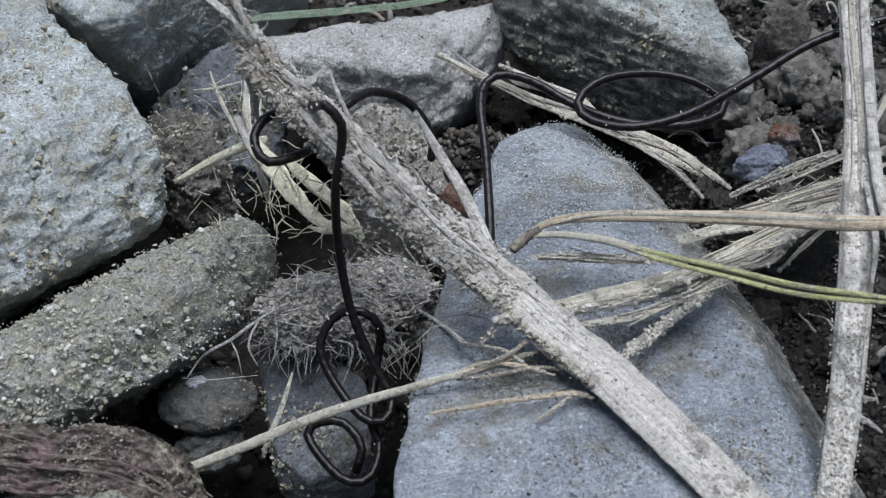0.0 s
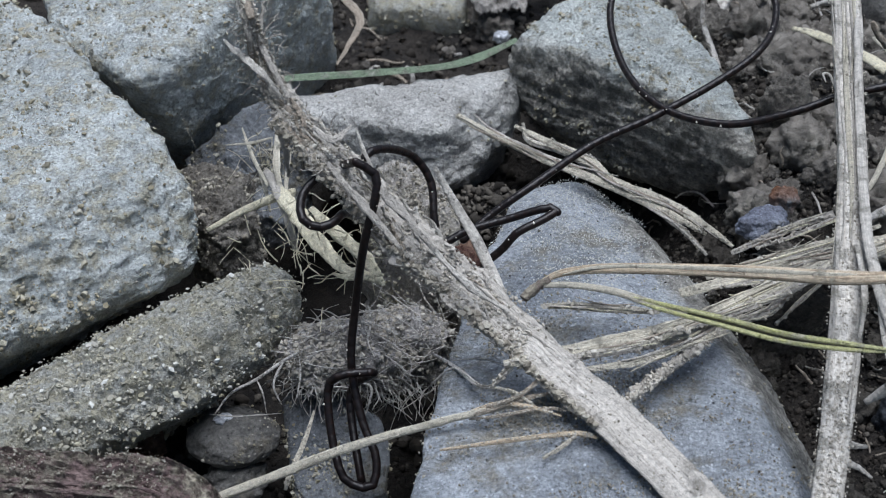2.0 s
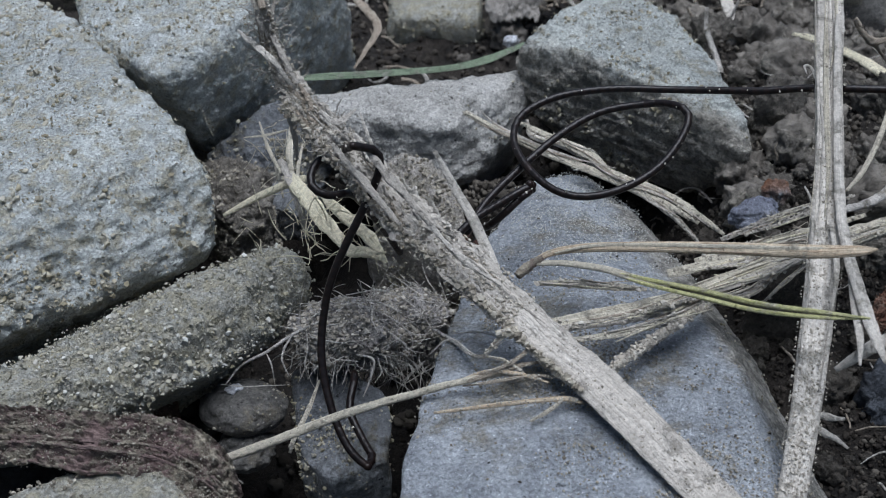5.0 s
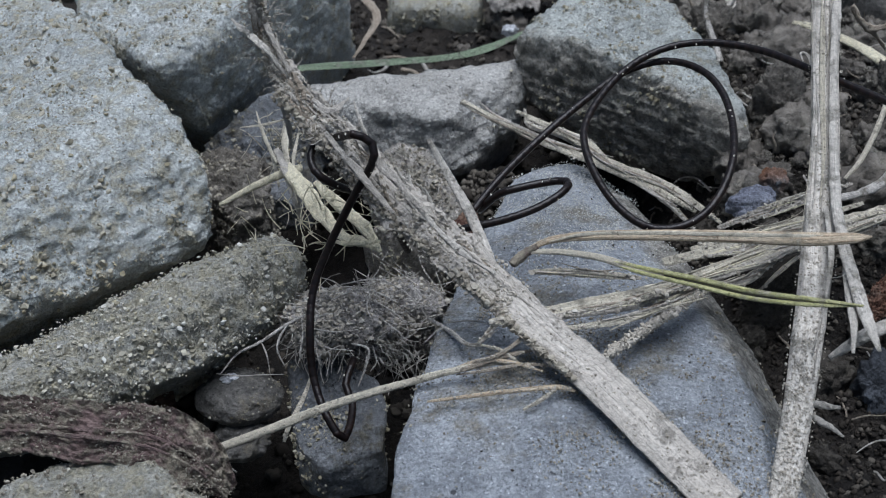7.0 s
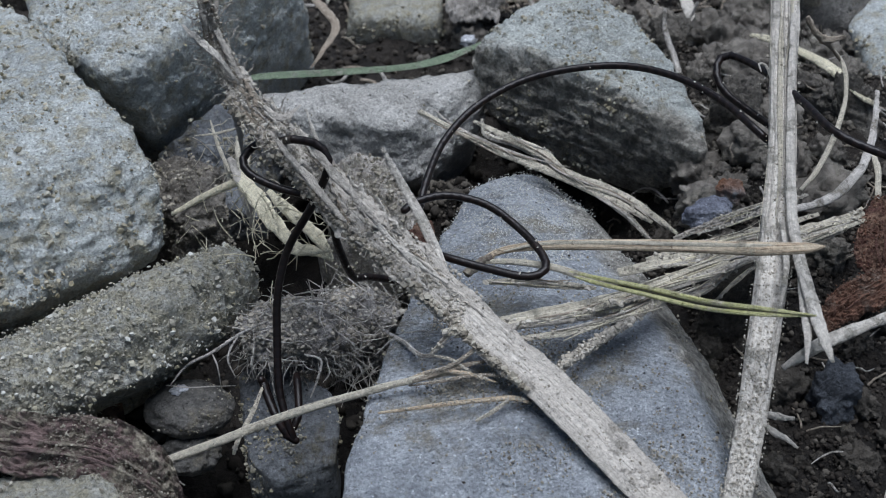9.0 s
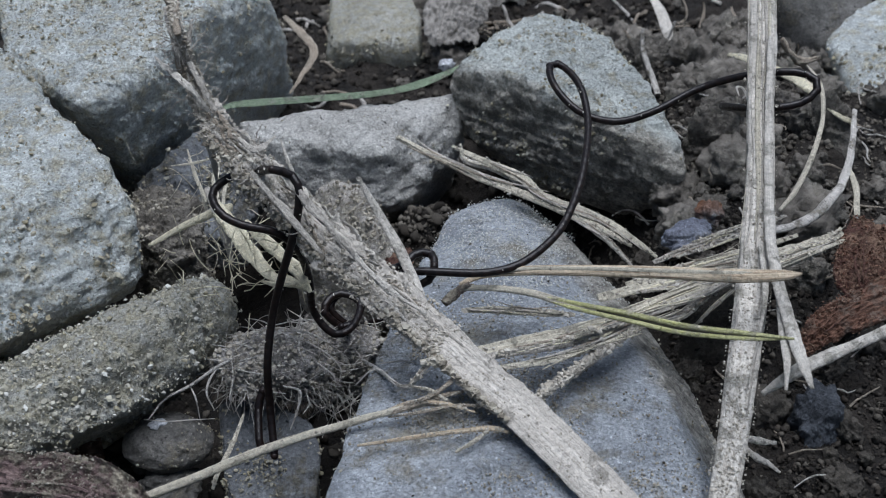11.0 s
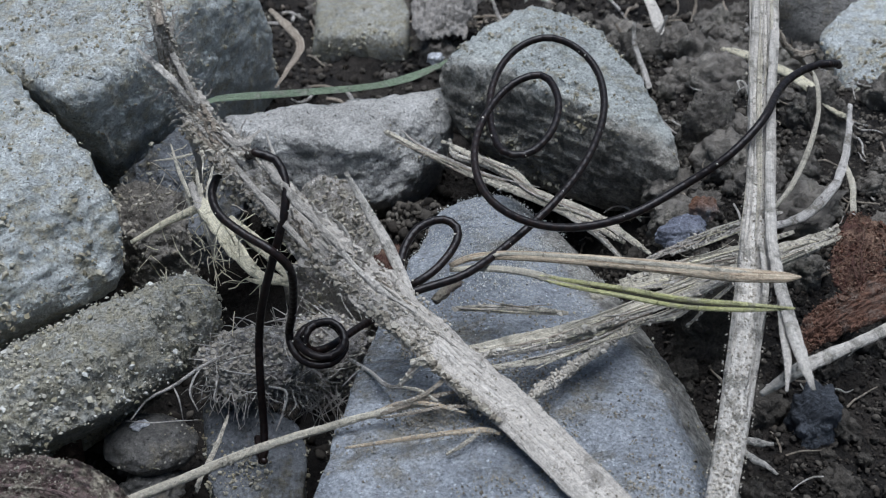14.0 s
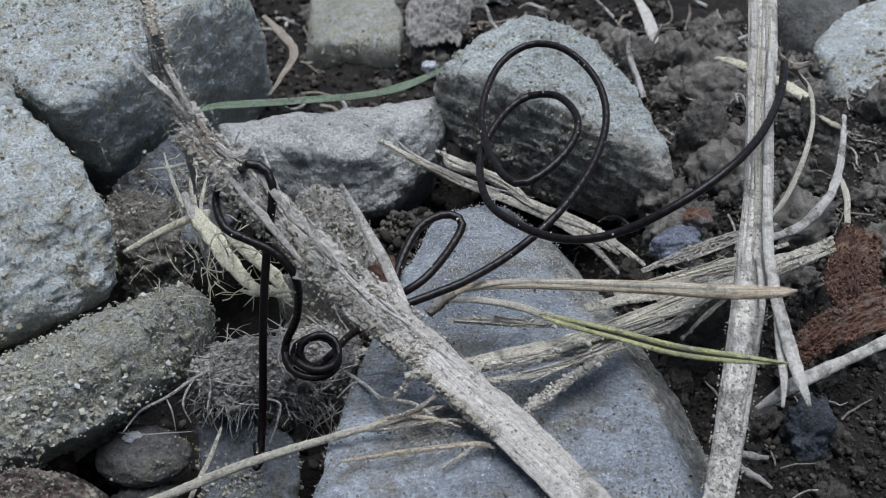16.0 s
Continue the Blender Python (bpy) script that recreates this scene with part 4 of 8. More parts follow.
needles = stalk_thing("pine_needles", "two joined pine needles, one tan and one grooved green", "pine needle", [
    ("needle", [(11.3, 102.8, 24.5), (13.9, 103.4, 25.5), (18.4, 102.2, 27.0), (25.7, 98.7, 29.5), (33.1, 94.8, 32.0), (40.2, 89.9, 35.0), (44.9, 88.6, 36.0), (46.8, 88.6, 36.2)], (0.6, 0.9, 1.2, 1.35, 1.5, 1.6, 1.2, 0.2), 0.55, NEEDLE, dict(sides=14)),
    ("edge", [(13.9, 102.7, 25.8), (18.4, 102.1, 27.3), (25.7, 98.6, 29.8), (33.0, 94.7, 32.3), (40.1, 89.9, 35.3), (44.8, 88.6, 36.3)], (0.2, 0.5, 0.55, 0.6, 0.6, 0.2), 0.6, CLEANSTRAW, dict(sides=10)),
    ("edge", [(24.5, 99.0, 28.9), (33.1, 94.7, 31.6), (40.2, 89.7, 34.6), (45.5, 88.5, 35.8)], (0.15, 0.35, 0.45, 0.15), 0.6, DARKNEEDLE, dict(sides=10)),
    ("needle", [(11.4, 102.5, 24.5), (15.2, 101.8, 25.0), (19.6, 99.3, 26.0), (23.1, 96.0, 27.0), (26.5, 92.9, 28.2)], (0.6, 0.8, 0.9, 1.0, 0.5), 0.55, CLEANSTRAW, dict(sides=14)),
    ("green_edge", [(20.2, 98.7, 26.2), (23.1, 96.0, 27.2), (29.7, 90.1, 29.7), (34.7, 85.2, 31.7), (40.0, 81.9, 33.2), (44.4, 79.8, 34.0)], (0.2, 0.52, 0.56, 0.56, 0.5, 0.2), 0.7, GREENNEEDLE, dict(sides=14)),
    ("green_edge", [(21.4, 97.3, 26.4), (24.2, 94.3, 27.4), (29.7, 89.3, 29.3), (34.6, 84.6, 31.2), (40.0, 81.5, 32.8), (44.4, 80.0, 33.8)], (0.2, 0.5, 0.52, 0.52, 0.46, 0.15), 0.7, GREENNEEDLE, dict(sides=14)),
    ("groove", [(22.0, 97.4, 26.2), (29.8, 90.5, 28.9), (34.8, 85.6, 30.9), (40.2, 82.3, 32.5), (43.7, 80.4, 33.6)], (0.3, 0.8, 0.85, 0.75, 0.3), 0.4, DARKNEEDLE, dict(sides=10)),
    ("sheath", [(9.5, 101.1, 23.5), (10.5, 102.0, 24.0), (11.4, 102.5, 24.5), (12.6, 102.8, 25.0)], (1.0, 1.3, 1.1, 0.8), 0.8, BROWNLEAF, dict(ragged=0.12)),
])
tan_needle, green_needle = [piece for piece in needles.children if piece.name.startswith("needle")]
for piece in needles.children:
    if piece.name.startswith("edge"):
        piece.parent = tan_needle
    elif piece.name.startswith("groove") or piece.name.startswith("green_edge"):
        piece.parent = green_needle
BUNDLE = [
    ([(7.2, 89.9, 23.5), (14.5, 92.3, 23.5), (24.5, 95.1, 24.0), (31.3, 99.8, 23.0), (42.8, 109.4, 21.0), (53.3, 116.3, 20.5), (62.0, 122.4, 20.0)], (0.8, 1.4, 1.8, 1.8, 2.0, 2.2, 0.9)),
    ([(13.9, 90.9, 23.5), (21.9, 92.8, 24.0), (28.3, 96.0, 23.5), (34.2, 101.7, 22.0), (42.2, 109.5, 20.5)], (0.7, 1.2, 1.4, 1.2, 0.5)),
    ([(28.1, 105.8, 21.0), (36.6, 109.3, 21.0), (47.2, 114.4, 20.5), (56.7, 118.4, 20.0), (62.2, 121.2, 19.5)], (1.0, 1.5, 1.8, 1.5, 0.5)),
    ([(30.2, 101.1, 22.0), (37.3, 105.2, 21.5), (46.7, 111.8, 21.0), (49.3, 114.4, 20.5)], (0.9, 1.6, 1.5, 0.6)),
    ([(31.9, 99.0, 22.0), (37.7, 102.5, 21.0), (42.1, 108.4, 20.0), (46.8, 112.0, 20.0)], (0.7, 1.2, 1.0, 0.4)),
    ([(32.1, 110.8, 19.5), (38.8, 113.9, 19.5), (47.3, 117.8, 19.5), (56.2, 122.5, 19.5)], (0.6, 1.4, 1.2, 0.5)),
    ([(15.1, 89.6, 23.0), (21.8, 90.9, 23.5), (29.6, 95.6, 23.0), (34.8, 101.3, 21.5)], (0.5, 0.9, 0.9, 0.4)),
    ([(36.7, 118.7, 17.5), (41.4, 121.3, 18.0), (46.1, 123.2, 19.0), (50.6, 124.4, 20.0)], (0.6, 1.0, 1.0, 0.8)),
    ([(53.2, 115.3, 19.5), (58.4, 119.2, 19.5), (61.9, 122.8, 20.5)], (0.6, 1.1, 0.4)),
    ([(11.9, 101.4, 22.3), (15.8, 100.8, 22.8), (21.0, 100.1, 23.0), (24.9, 99.7, 23.0)], (0.5, 1.0, 0.9, 0.4)),
    ([(24.4, 93.6, 24.5), (32.3, 98.3, 24.0), (40.5, 104.7, 22.5), (48.8, 112.3, 21.5)], (0.3, 0.7, 0.9, 0.3)),
    ([(34.9, 102.1, 22.5), (42.2, 106.8, 22.0), (49.5, 112.1, 21.0), (60.4, 119.0, 20.5)], (0.4, 1.0, 1.2, 0.4)),
    ([(37.8, 108.6, 21.5), (45.3, 112.1, 21.3), (54.7, 116.4, 20.8), (61.1, 120.4, 20.6)], (0.3, 0.7, 0.7, 0.3)),
    ([(32.8, 106.3, 21.5), (39.1, 108.1, 21.5), (44.2, 110.1, 21.5)], (0.3, 0.8, 0.3)),
    ([(39.8, 105.0, 17.0), (42.6, 106.9, 19.0), (45.5, 108.9, 20.5), (47.1, 110.6, 21.0)], (0.25, 0.4, 0.4, 0.2)),
    ([(15.7, 90.7, 24.3), (20.5, 91.6, 24.8), (24.9, 93.3, 25.0), (29.6, 96.9, 24.0)], (0.3, 0.6, 0.6, 0.3)),
    ([(39.4, 117.8, 19.0), (44.8, 120.1, 19.5), (51.0, 123.0, 20.5), (55.3, 125.8, 20.5)], (0.3, 0.5, 0.6, 0.3)),
    ([(5.9, 89.6, 20.5), (7.8, 90.0, 23.0), (9.6, 92.2, 24.0), (11.4, 93.5, 24.5)], (0.4, 0.7, 0.7, 0.4)),
]
for k, (points, widths) in enumerate(BUNDLE):
    straw = stalk_thing("straw", "flat weathered straw in a loose bundle lying over the slab", "straw",
                        [("straw_blade", points, widths, 0.16, STRAW if k % 3 == 1 else CLEANSTRAW, dict(ragged=0.03, sides=22, steps=16, ridges=0.08, box=0.7, shag=(0.25, 0.25)))], "straws of the loose bundle")
    split_fibres(straw, points, widths, 0.16, 6, 200 + 10 * k, (CLEANSTRAW, STRAW, YELLOWSTRAW, BROWNTIP), 0.12, 0.34, 0.35)
    dust(straw, points, widths, 0.16, 110, 400 + k, 0.26)
SINGLES = [
    ("dirty_twig", "thin twig furred with sand lying on the slab", "twig", [(19.1, 85.7, 21.5), (21.7, 88.0, 22.0), (24.9, 91.0, 22.3), (28.2, 94.2, 22.5), (31.4, 97.3, 22.5)], (0.7, 1.2, 1.1, 1.3, 0.8), 0.7, STRAW, dict(ragged=0.22)),
    ("straw", "long pale fibre leaning over the dark gap between two stones", "straw", [(0.8, 150.6, 19.0), (6.5, 144.7, 19.0), (14.0, 139.0, 18.5), (21.9, 133.7, 18.0), (30.2, 128.0, 17.0), (34.6, 124.9, 16.0)], (0.9, 1.1, 1.3, 1.2, 1.1, 0.5), 0.4, CLEANSTRAW, dict(ragged=0.05)),
    ("straw", "twisted pale fibre leaning over the dark gap between two stones", "straw", [(9.4, 147.7, 19.0), (14.8, 142.6, 19.0), (19.7, 138.2, 19.0), (22.7, 133.9, 18.5), (28.0, 130.7, 18.0), (32.9, 127.6, 17.0), (37.7, 122.2, 16.0)], (0.5, 1.2, 1.6, 1.2, 1.5, 1.2, 0.5), 0.4, CLEANSTRAW, dict(ragged=0.1)),
    ("straw", "frayed pale fibre leaning over the dark gap", "straw", [(10.6, 148.5, 19.0), (11.5, 144.3, 18.5), (16.5, 141.0, 18.5), (24.3, 133.3, 17.5), (30.8, 126.2, 16.5), (34.3, 121.6, 15.0)], (0.4, 0.9, 0.9, 0.9, 0.8, 0.4), 0.5, PALESTALK, dict(ragged=0.1)),
    ("dry_grass", "thin pale grass stem resting on the slab edge", "straw", [(-25.1, 82.9, 9.0), (-18.9, 84.2, 11.0), (-13.3, 85.5, 13.0), (-8.2, 86.1, 15.0), (-2.6, 86.4, 17.0), (3.0, 86.6, 19.0), (8.4, 87.3, 20.0), (10.5, 86.8, 20.0)], (0.9, 1.1, 1.1, 1.0, 0.9, 0.8, 0.6, 0.3), 0.6, CLEANSTRAW, dict(ragged=0.05)),
    ("dry_grass", "short pale grass stem leaning in the gap", "straw", [(-14.4, 94.2, 12.0), (-15.2, 89.8, 11.0), (-16.3, 86.3, 10.0), (-16.7, 84.7, 9.0)], (0.3, 0.6, 0.6, 0.4), 0.6, CLEANSTRAW, dict(ragged=0.05)),
    ("dry_grass", "thin dry grass stem lying flat on the slab", "straw", [(0.6, 82.0, 18.5), (5.6, 82.6, 19.0), (10.3, 83.1, 19.5), (15.0, 83.3, 20.0), (16.8, 82.7, 20.0)], (0.25, 0.5, 0.5, 0.6, 0.3), 0.5, NEEDLE, dict(ragged=0.05)),
    ("dry_grass", "short dry grass stem lying flat on the slab", "straw", [(11.2, 80.6, 19.0), (13.3, 82.1, 19.3), (15.0, 83.5, 20.0)], (0.3, 0.5, 0.3), 0.5, CLEANSTRAW, dict(ragged=0.05)),
    ("dry_grass", "brown dry grass fibre lying on the slab", "straw", [(1.1, 86.7, 18.0), (4.8, 86.6, 19.5), (8.4, 87.4, 20.5), (12.0, 88.2, 21.0), (15.1, 88.4, 21.5)], (0.3, 0.5, 0.6, 0.4, 0.2), 0.5, BROWNTIP, dict(ragged=0.1)),
    ("dry_grass", "brown dry grass fibre lying on the slab", "straw", [(2.3, 86.8, 18.5), (6.0, 87.3, 20.0), (9.6, 86.7, 20.5), (13.3, 85.3, 20.5)], (0.3, 0.5, 0.5, 0.2), 0.5, NEEDLE, dict(ragged=0.1)),
    ("dry_grass", "brown dry grass fibre lying on the slab", "straw", [(3.6, 86.6, 18.5), (7.3, 85.8, 20.0), (11.5, 86.4, 20.5), (15.1, 85.7, 20.8)], (0.2, 0.4, 0.4, 0.2), 0.5, BROWNTIP, dict(ragged=0.1)),
    ("dry_grass", "thin brown grass fibre lying under the flat straw", "straw", [(5.4, 87.0, 20.0), (8.4, 87.4, 21.0), (10.8, 88.9, 22.0), (12.0, 89.6, 23.0)], (0.3, 0.5, 0.5, 0.2), 0.5, BROWNTIP, dict(ragged=0.1)),
    ("dry_grass", "thin grass fibre lying on the slab", "straw", [(5.9, 89.6, 20.5), (8.4, 88.2, 21.0), (10.6, 86.7, 20.5)], (0.2, 0.4, 0.2), 0.5, CLEANSTRAW, dict(ragged=0.1)),
    ("root_fibre", "brown fuzzy root caught behind the stalk", "root", [(52.4, 131.1, 44.0), (53.6, 131.3, 42.0), (55.8, 133.1, 40.0), (60.0, 138.6, 38.0)], (0.7, 0.9, 1.1, 0.5), 0.6, BROWNTIP, dict(ragged=0.25)),
    ("root_fibre", "brown fuzzy root caught behind the stalk", "root", [(53.8, 132.2, 42.0), (57.1, 135.7, 38.0), (60.3, 139.8, 34.0)], (0.5, 0.8, 0.5), 0.6, BROWNTIP, dict(ragged=0.25)),
    ("root_fibre", "thin curved root hanging over the soil", "root", [(64.5, 163.7, 26.0), (65.7, 155.6, 26.0), (64.9, 148.4, 24.0), (61.8, 140.0, 22.0), (57.9, 132.4, 20.5), (54.7, 127.7, 20.0)], (0.5, 0.7, 0.7, 0.8, 0.8, 0.5), 0.7, CLEANSTRAW, dict(ragged=0.05)),
    ("root_fibre", "curved fibrous root on the soil", "root", [(71.4, 154.2, 22.0), (69.3, 146.2, 20.5), (65.6, 136.4, 19.5), (61.0, 129.7, 19.0), (56.9, 125.3, 19.5), (51.5, 121.6, 20.5)], (0.7, 1.0, 1.3, 1.3, 1.2, 0.8), 0.6, ROOT, dict(ragged=0.12)),
    ("root_fibre", "thin dry fibre lying on the soil", "root", [(66.5, 130.6, 17.5), (67.4, 135.7, 19.0), (67.3, 140.4, 20.0)], (0.8, 1.0, 0.5), 0.5, CLEANSTRAW, dict(ragged=0.08)),
    ("green_grass", "long green grass blade lying behind the grey block", "grass blade", [(-29.7, 161.0, 18.0), (-26.8, 162.4, 18.5), (-22.1, 162.3, 19.0), (-12.2, 162.9, 19.5), (-2.4, 165.0, 19.5), (3.8, 169.4, 19.0), (10.3, 177.1, 18.5)], (0.5, 1.1, 1.3, 1.2, 1.1, 1.5, 0.8), 0.25, GRASS, dict(fold=0.3, ridges=0.1)),
    ("root_fibre", "short pale root on dark soil", "root", [(44.1, 89.3, 12.0), (45.2, 87.7, 12.0), (46.5, 87.2, 11.5), (47.7, 86.3, 11.0)], (0.4, 0.9, 0.6, 0.3), 0.6, PALESTALK, dict(ragged=0.1)),
    ("root_fibre", "pale flat root on dark soil", "root", [(44.3, 91.2, 12.0), (45.6, 89.9, 12.5), (47.9, 90.1, 12.0)], (0.4, 1.0, 0.4), 0.5, PALESTALK, dict(ragged=0.15)),
    ("dry_leaf", "pale curled dry leaf shred on far soil", "leaf", [(48.7, 230.7, 12.0), (50.1, 218.4, 12.0), (51.1, 213.2, 10.0), (51.6, 209.5, 8.0)], (0.8, 2.2, 2.6, 0.8), 0.2, PALESTALK, dict(fold=0.3)),
    ("dry_leaf", "pale broken leaf shred beside the back stone", "leaf", [(-25.6, 210.4, 14.0), (-21.6, 204.5, 13.0), (-18.5, 199.8, 11.0), (-20.1, 190.8, 10.0), (-21.6, 185.8, 9.0)], (0.8, 1.7, 1.6, 0.9, 0.4), 0.2, BROWNTIP, dict(ragged=0.1)),
    ("dry_grass", "pale broken grass stem behind the stalk", "straw", [(57.5, 183.4, 18.0), (60.4, 178.9, 19.0), (66.5, 168.1, 20.0), (70.7, 159.1, 19.0), (73.1, 157.2, 18.0)], (0.8, 1.6, 2.0, 1.8, 0.8), 0.4, YELLOWSTRAW, dict(ragged=0.1)),
]
for name, label, category, points, widths, thick, material, options in SINGLES:
    strand = stalk_thing(name, label, category, [("strand", points, widths, thick, material, options)])
    if name == "dirty_twig":
        dust(strand, points, widths, 0.7, 420, 61, 0.26)
    elif name == "straw":
        split_fibres(strand, points, widths, thick, 6, 500 + len(label), (CLEANSTRAW, STRAW, BROWNTIP), 0.15, 0.4, 0.5)
        dust(strand, points, widths, thick, 260, 63, 0.16)
    elif name == "dry_grass":
        dust(strand, points, widths, thick, 90, 62, 0.08)
torn = stalk_thing("torn_straw", "torn yellow straw husk with loose fibres, caught between stones", "straw", [
    ("husk", [(-21.7, 122.1, 24.0), (-18.1, 116.3, 24.0), (-15.0, 110.6, 24.0), (-11.5, 105.6, 24.0), (-9.2, 104.0, 24.5), (-6.7, 103.0, 24.0)], (1.6, 2.4, 2.0, 1.2, 1.4, 0.5), 0.2, YELLOWSTRAW, dict(ragged=0.1, sides=14)),
    ("husk", [(-16.8, 117.5, 24.5), (-13.0, 111.6, 25.0), (-8.8, 106.2, 25.0), (-6.5, 102.5, 24.0)], (0.8, 1.6, 1.6, 0.5), 0.25, YELLOWSTRAW, dict(ragged=0.1)),
    ("stem", [(-31.8, 122.9, 17.0), (-26.5, 123.4, 20.0), (-21.5, 122.3, 23.0), (-19.4, 121.7, 24.0)], (0.6, 1.1, 1.3, 1.2), 0.6, YELLOWSTRAW, dict(ragged=0.05)),
    ("shred", [(-24.6, 130.0, 22.0), (-21.7, 122.4, 24.0), (-19.6, 117.4, 22.0), (-19.3, 117.5, 18.0)], (0.8, 1.6, 1.2, 0.5), 0.4, STRAW, dict(ragged=0.1)),
    ("shred", [(-23.8, 138.8, 26.0), (-23.1, 132.5, 25.0), (-22.4, 126.5, 25.0), (-21.1, 121.7, 24.0)], (0.3, 0.9, 1.0, 0.5), 0.4, CLEANSTRAW, dict(ragged=0.1)),
    ("shred", [(-32.0, 139.7, 20.0), (-27.9, 137.0, 22.0), (-24.6, 136.9, 23.0)], (0.2, 0.5, 0.3), 0.5, CLEANSTRAW, dict()),
    ("shred", [(-30.1, 142.9, 21.0), (-27.2, 134.8, 21.0), (-23.4, 124.7, 23.0)], (0.2, 0.6, 0.4), 0.5, CLEANSTRAW, dict()),
    ("shred", [(-26.7, 134.0, 21.0), (-24.8, 128.7, 21.0), (-23.1, 123.1, 20.0)], (0.3, 0.7, 0.3), 0.5, CLEANSTRAW, dict()),
    ("shred", [(-20.6, 127.7, 26.0), (-20.6, 123.6, 25.0), (-20.4, 121.0, 24.0)], (0.25, 0.6, 0.4), 0.5, CLEANSTRAW, dict()),
    ("shred", [(-12.7, 104.7, 24.0), (-10.3, 102.7, 25.0), (-6.5, 103.3, 25.0)], (0.3, 0.8, 0.3), 0.5, YELLOWSTRAW, dict()),
])


# ---- roots, leaves and bark ----
def root_clump(name, centre, size, count, hair, seed, label):
    """A lump of earth bound in fine roots, most of them lying across it, some hanging from its lower rim."""
    thing = new(name)
    rng = np.random.default_rng(seed)
    v, f = ball(6)
    p = v * size
    p = p * (1 + 0.15 * roughness(p, seed, ((6, 1.1), (2.2, 1.1), (0.9, 0.7), (0.45, 0.35)))[:, None])
    part("earth_lump", mesh_of("earth_lump", (p + centre) * MM, f), CLUMP, thing)
    over, rim = np.flatnonzero(v[:, 2] - 0.6 * v[:, 1] > -0.1), np.flatnonzero((np.abs(v[:, 2] + 0.25) < 0.25) & (v[:, 1] < 0.35))
    mat, fringe = [], []
    for k in rng.choice(over, int(0.6 * count)):
        way = np.array((rng.choice((-1, 1)), 0.35 * rng.normal(), 0.3 * rng.normal()))
        mat.append((p[k] * 1.02 + centre, way - (way @ v[k] - 0.08) * v[k]))
    for k in rng.choice(rim, int(0.7 * count)):
        fringe.append((p[k] * 0.98 + centre, 0.5 * v[k] + np.array((0.5 * rng.normal(), -0.2, -0.9 * rng.random()))))
    tagged(part("root_mat", hairs("root_mat", mat, hair * 1.5, 0.14, seed + 1, 0.22, 0.05, 4), ROOT, thing), kind="stuff")
    tagged(part("root_hairs", hairs("root_hairs", fringe, hair * 1.1, 0.15, seed, 0.25, 0.0, 5), ROOT, thing), kind="stuff")
    crust = over[(v[over, 0] < 0.1) | (rng.random(len(over)) < 0.3)]
    picks = rng.choice(crust, 16 * count)
    tagged(part("earth_grains", grains_mesh("earth_grains", p[picks] + centre, 0.06 + 0.3 * rng.random(len(picks)) ** 3), STEMGRIT, thing), kind="stuff")
    return tagged(thing, label, "root clump")


CLUMP = stone_material("root_felt_earth", (0.58, 0.55, 0.52), (0.20, 0.18, 0.165), (0.34, 0.31, 0.27), 0.5, 0.62, 1.0)
root_clump("root_clump", (-12.6, 105.6, 10.0), (7.2, 4.6, 4.0), 170, 3.2, 31, "grey clump of matted fine roots holding earth between stones")
root_clump("root_clump", (-5.6, 111.0, 7.0), (6.8, 5.0, 5.0), 190, 4.6, 32, "dark tangle of fine roots in the gap beside the slab")


def root_runs(label, rows):
    for points, width in rows:
        stalk_thing("fine_root", label, "root", [("root", points, (width * 0.35, width * 0.6, width * 0.5, width * 0.22), 0.9, ROOT, dict(sides=7, ragged=0.06))], "fine roots round the clump")


root_runs("thin pale root trailing from the matted clump", [
    ([(-15.6, 103.3, 14.0), (-18.8, 101.8, 13.0), (-22.1, 99.9, 11.5), (-25.0, 98.5, 10.5), (-26.6, 96.0, 9.5)], 0.75),
    ([(-18.8, 101.8, 13.0), (-19.7, 100.4, 12.0), (-19.9, 99.0, 11.0), (-19.0, 98.2, 9.0)], 0.55),
    ([(-22.1, 99.9, 11.5), (-21.2, 98.5, 10.5), (-20.9, 97.8, 8.0)], 0.4),
    ([(-17.4, 103.5, 13.0), (-16.8, 100.4, 12.0), (-16.9, 98.3, 11.0), (-16.8, 98.8, 8.0)], 0.4),
    ([(-10.4, 99.4, 12.0), (-8.2, 98.4, 12.0), (-8.5, 97.2, 10.0), (-9.4, 95.9, 8.0)], 0.6),
    ([(-7.4, 103.6, 13.0), (-4.9, 102.1, 12.0), (-3.9, 101.7, 11.0), (-2.1, 103.6, 9.0)], 0.4),
    ([(-13.5, 104.3, 15.0), (-10.4, 106.6, 15.0), (-6.8, 105.5, 15.0), (-2.7, 104.8, 12.0)], 0.5),
    ([(-12.7, 107.7, 15.0), (-7.9, 108.9, 15.0), (-3.7, 108.0, 13.0), (-0.9, 106.2, 10.0)], 0.4),
    ([(-0.8, 93.7, 17.0), (1.9, 93.1, 20.0), (5.2, 90.2, 20.0), (8.3, 90.7, 22.0)], 0.45),
    ([(-0.9, 101.2, 15.0), (2.2, 96.2, 17.0), (4.5, 91.4, 19.0), (7.1, 90.0, 20.0)], 0.9),
    ([(1.5, 97.7, 17.0), (4.9, 95.8, 19.0), (7.6, 92.4, 21.0)], 0.35),
    ([(-9.8, 106.7, 14.0), (-6.0, 104.0, 14.0), (-3.6, 102.6, 12.0), (-4.7, 101.4, 9.0)], 0.35),
    ([(-27.4, 96.4, 9.0), (-24.3, 96.1, 9.0), (-21.7, 96.4, 9.0), (-19.0, 97.8, 8.0)], 0.3),
    ([(-9.4, 110.0, 15.0), (-8.7, 106.6, 15.0), (-9.0, 104.5, 14.0), (-8.0, 102.5, 13.0)], 0.5),
])


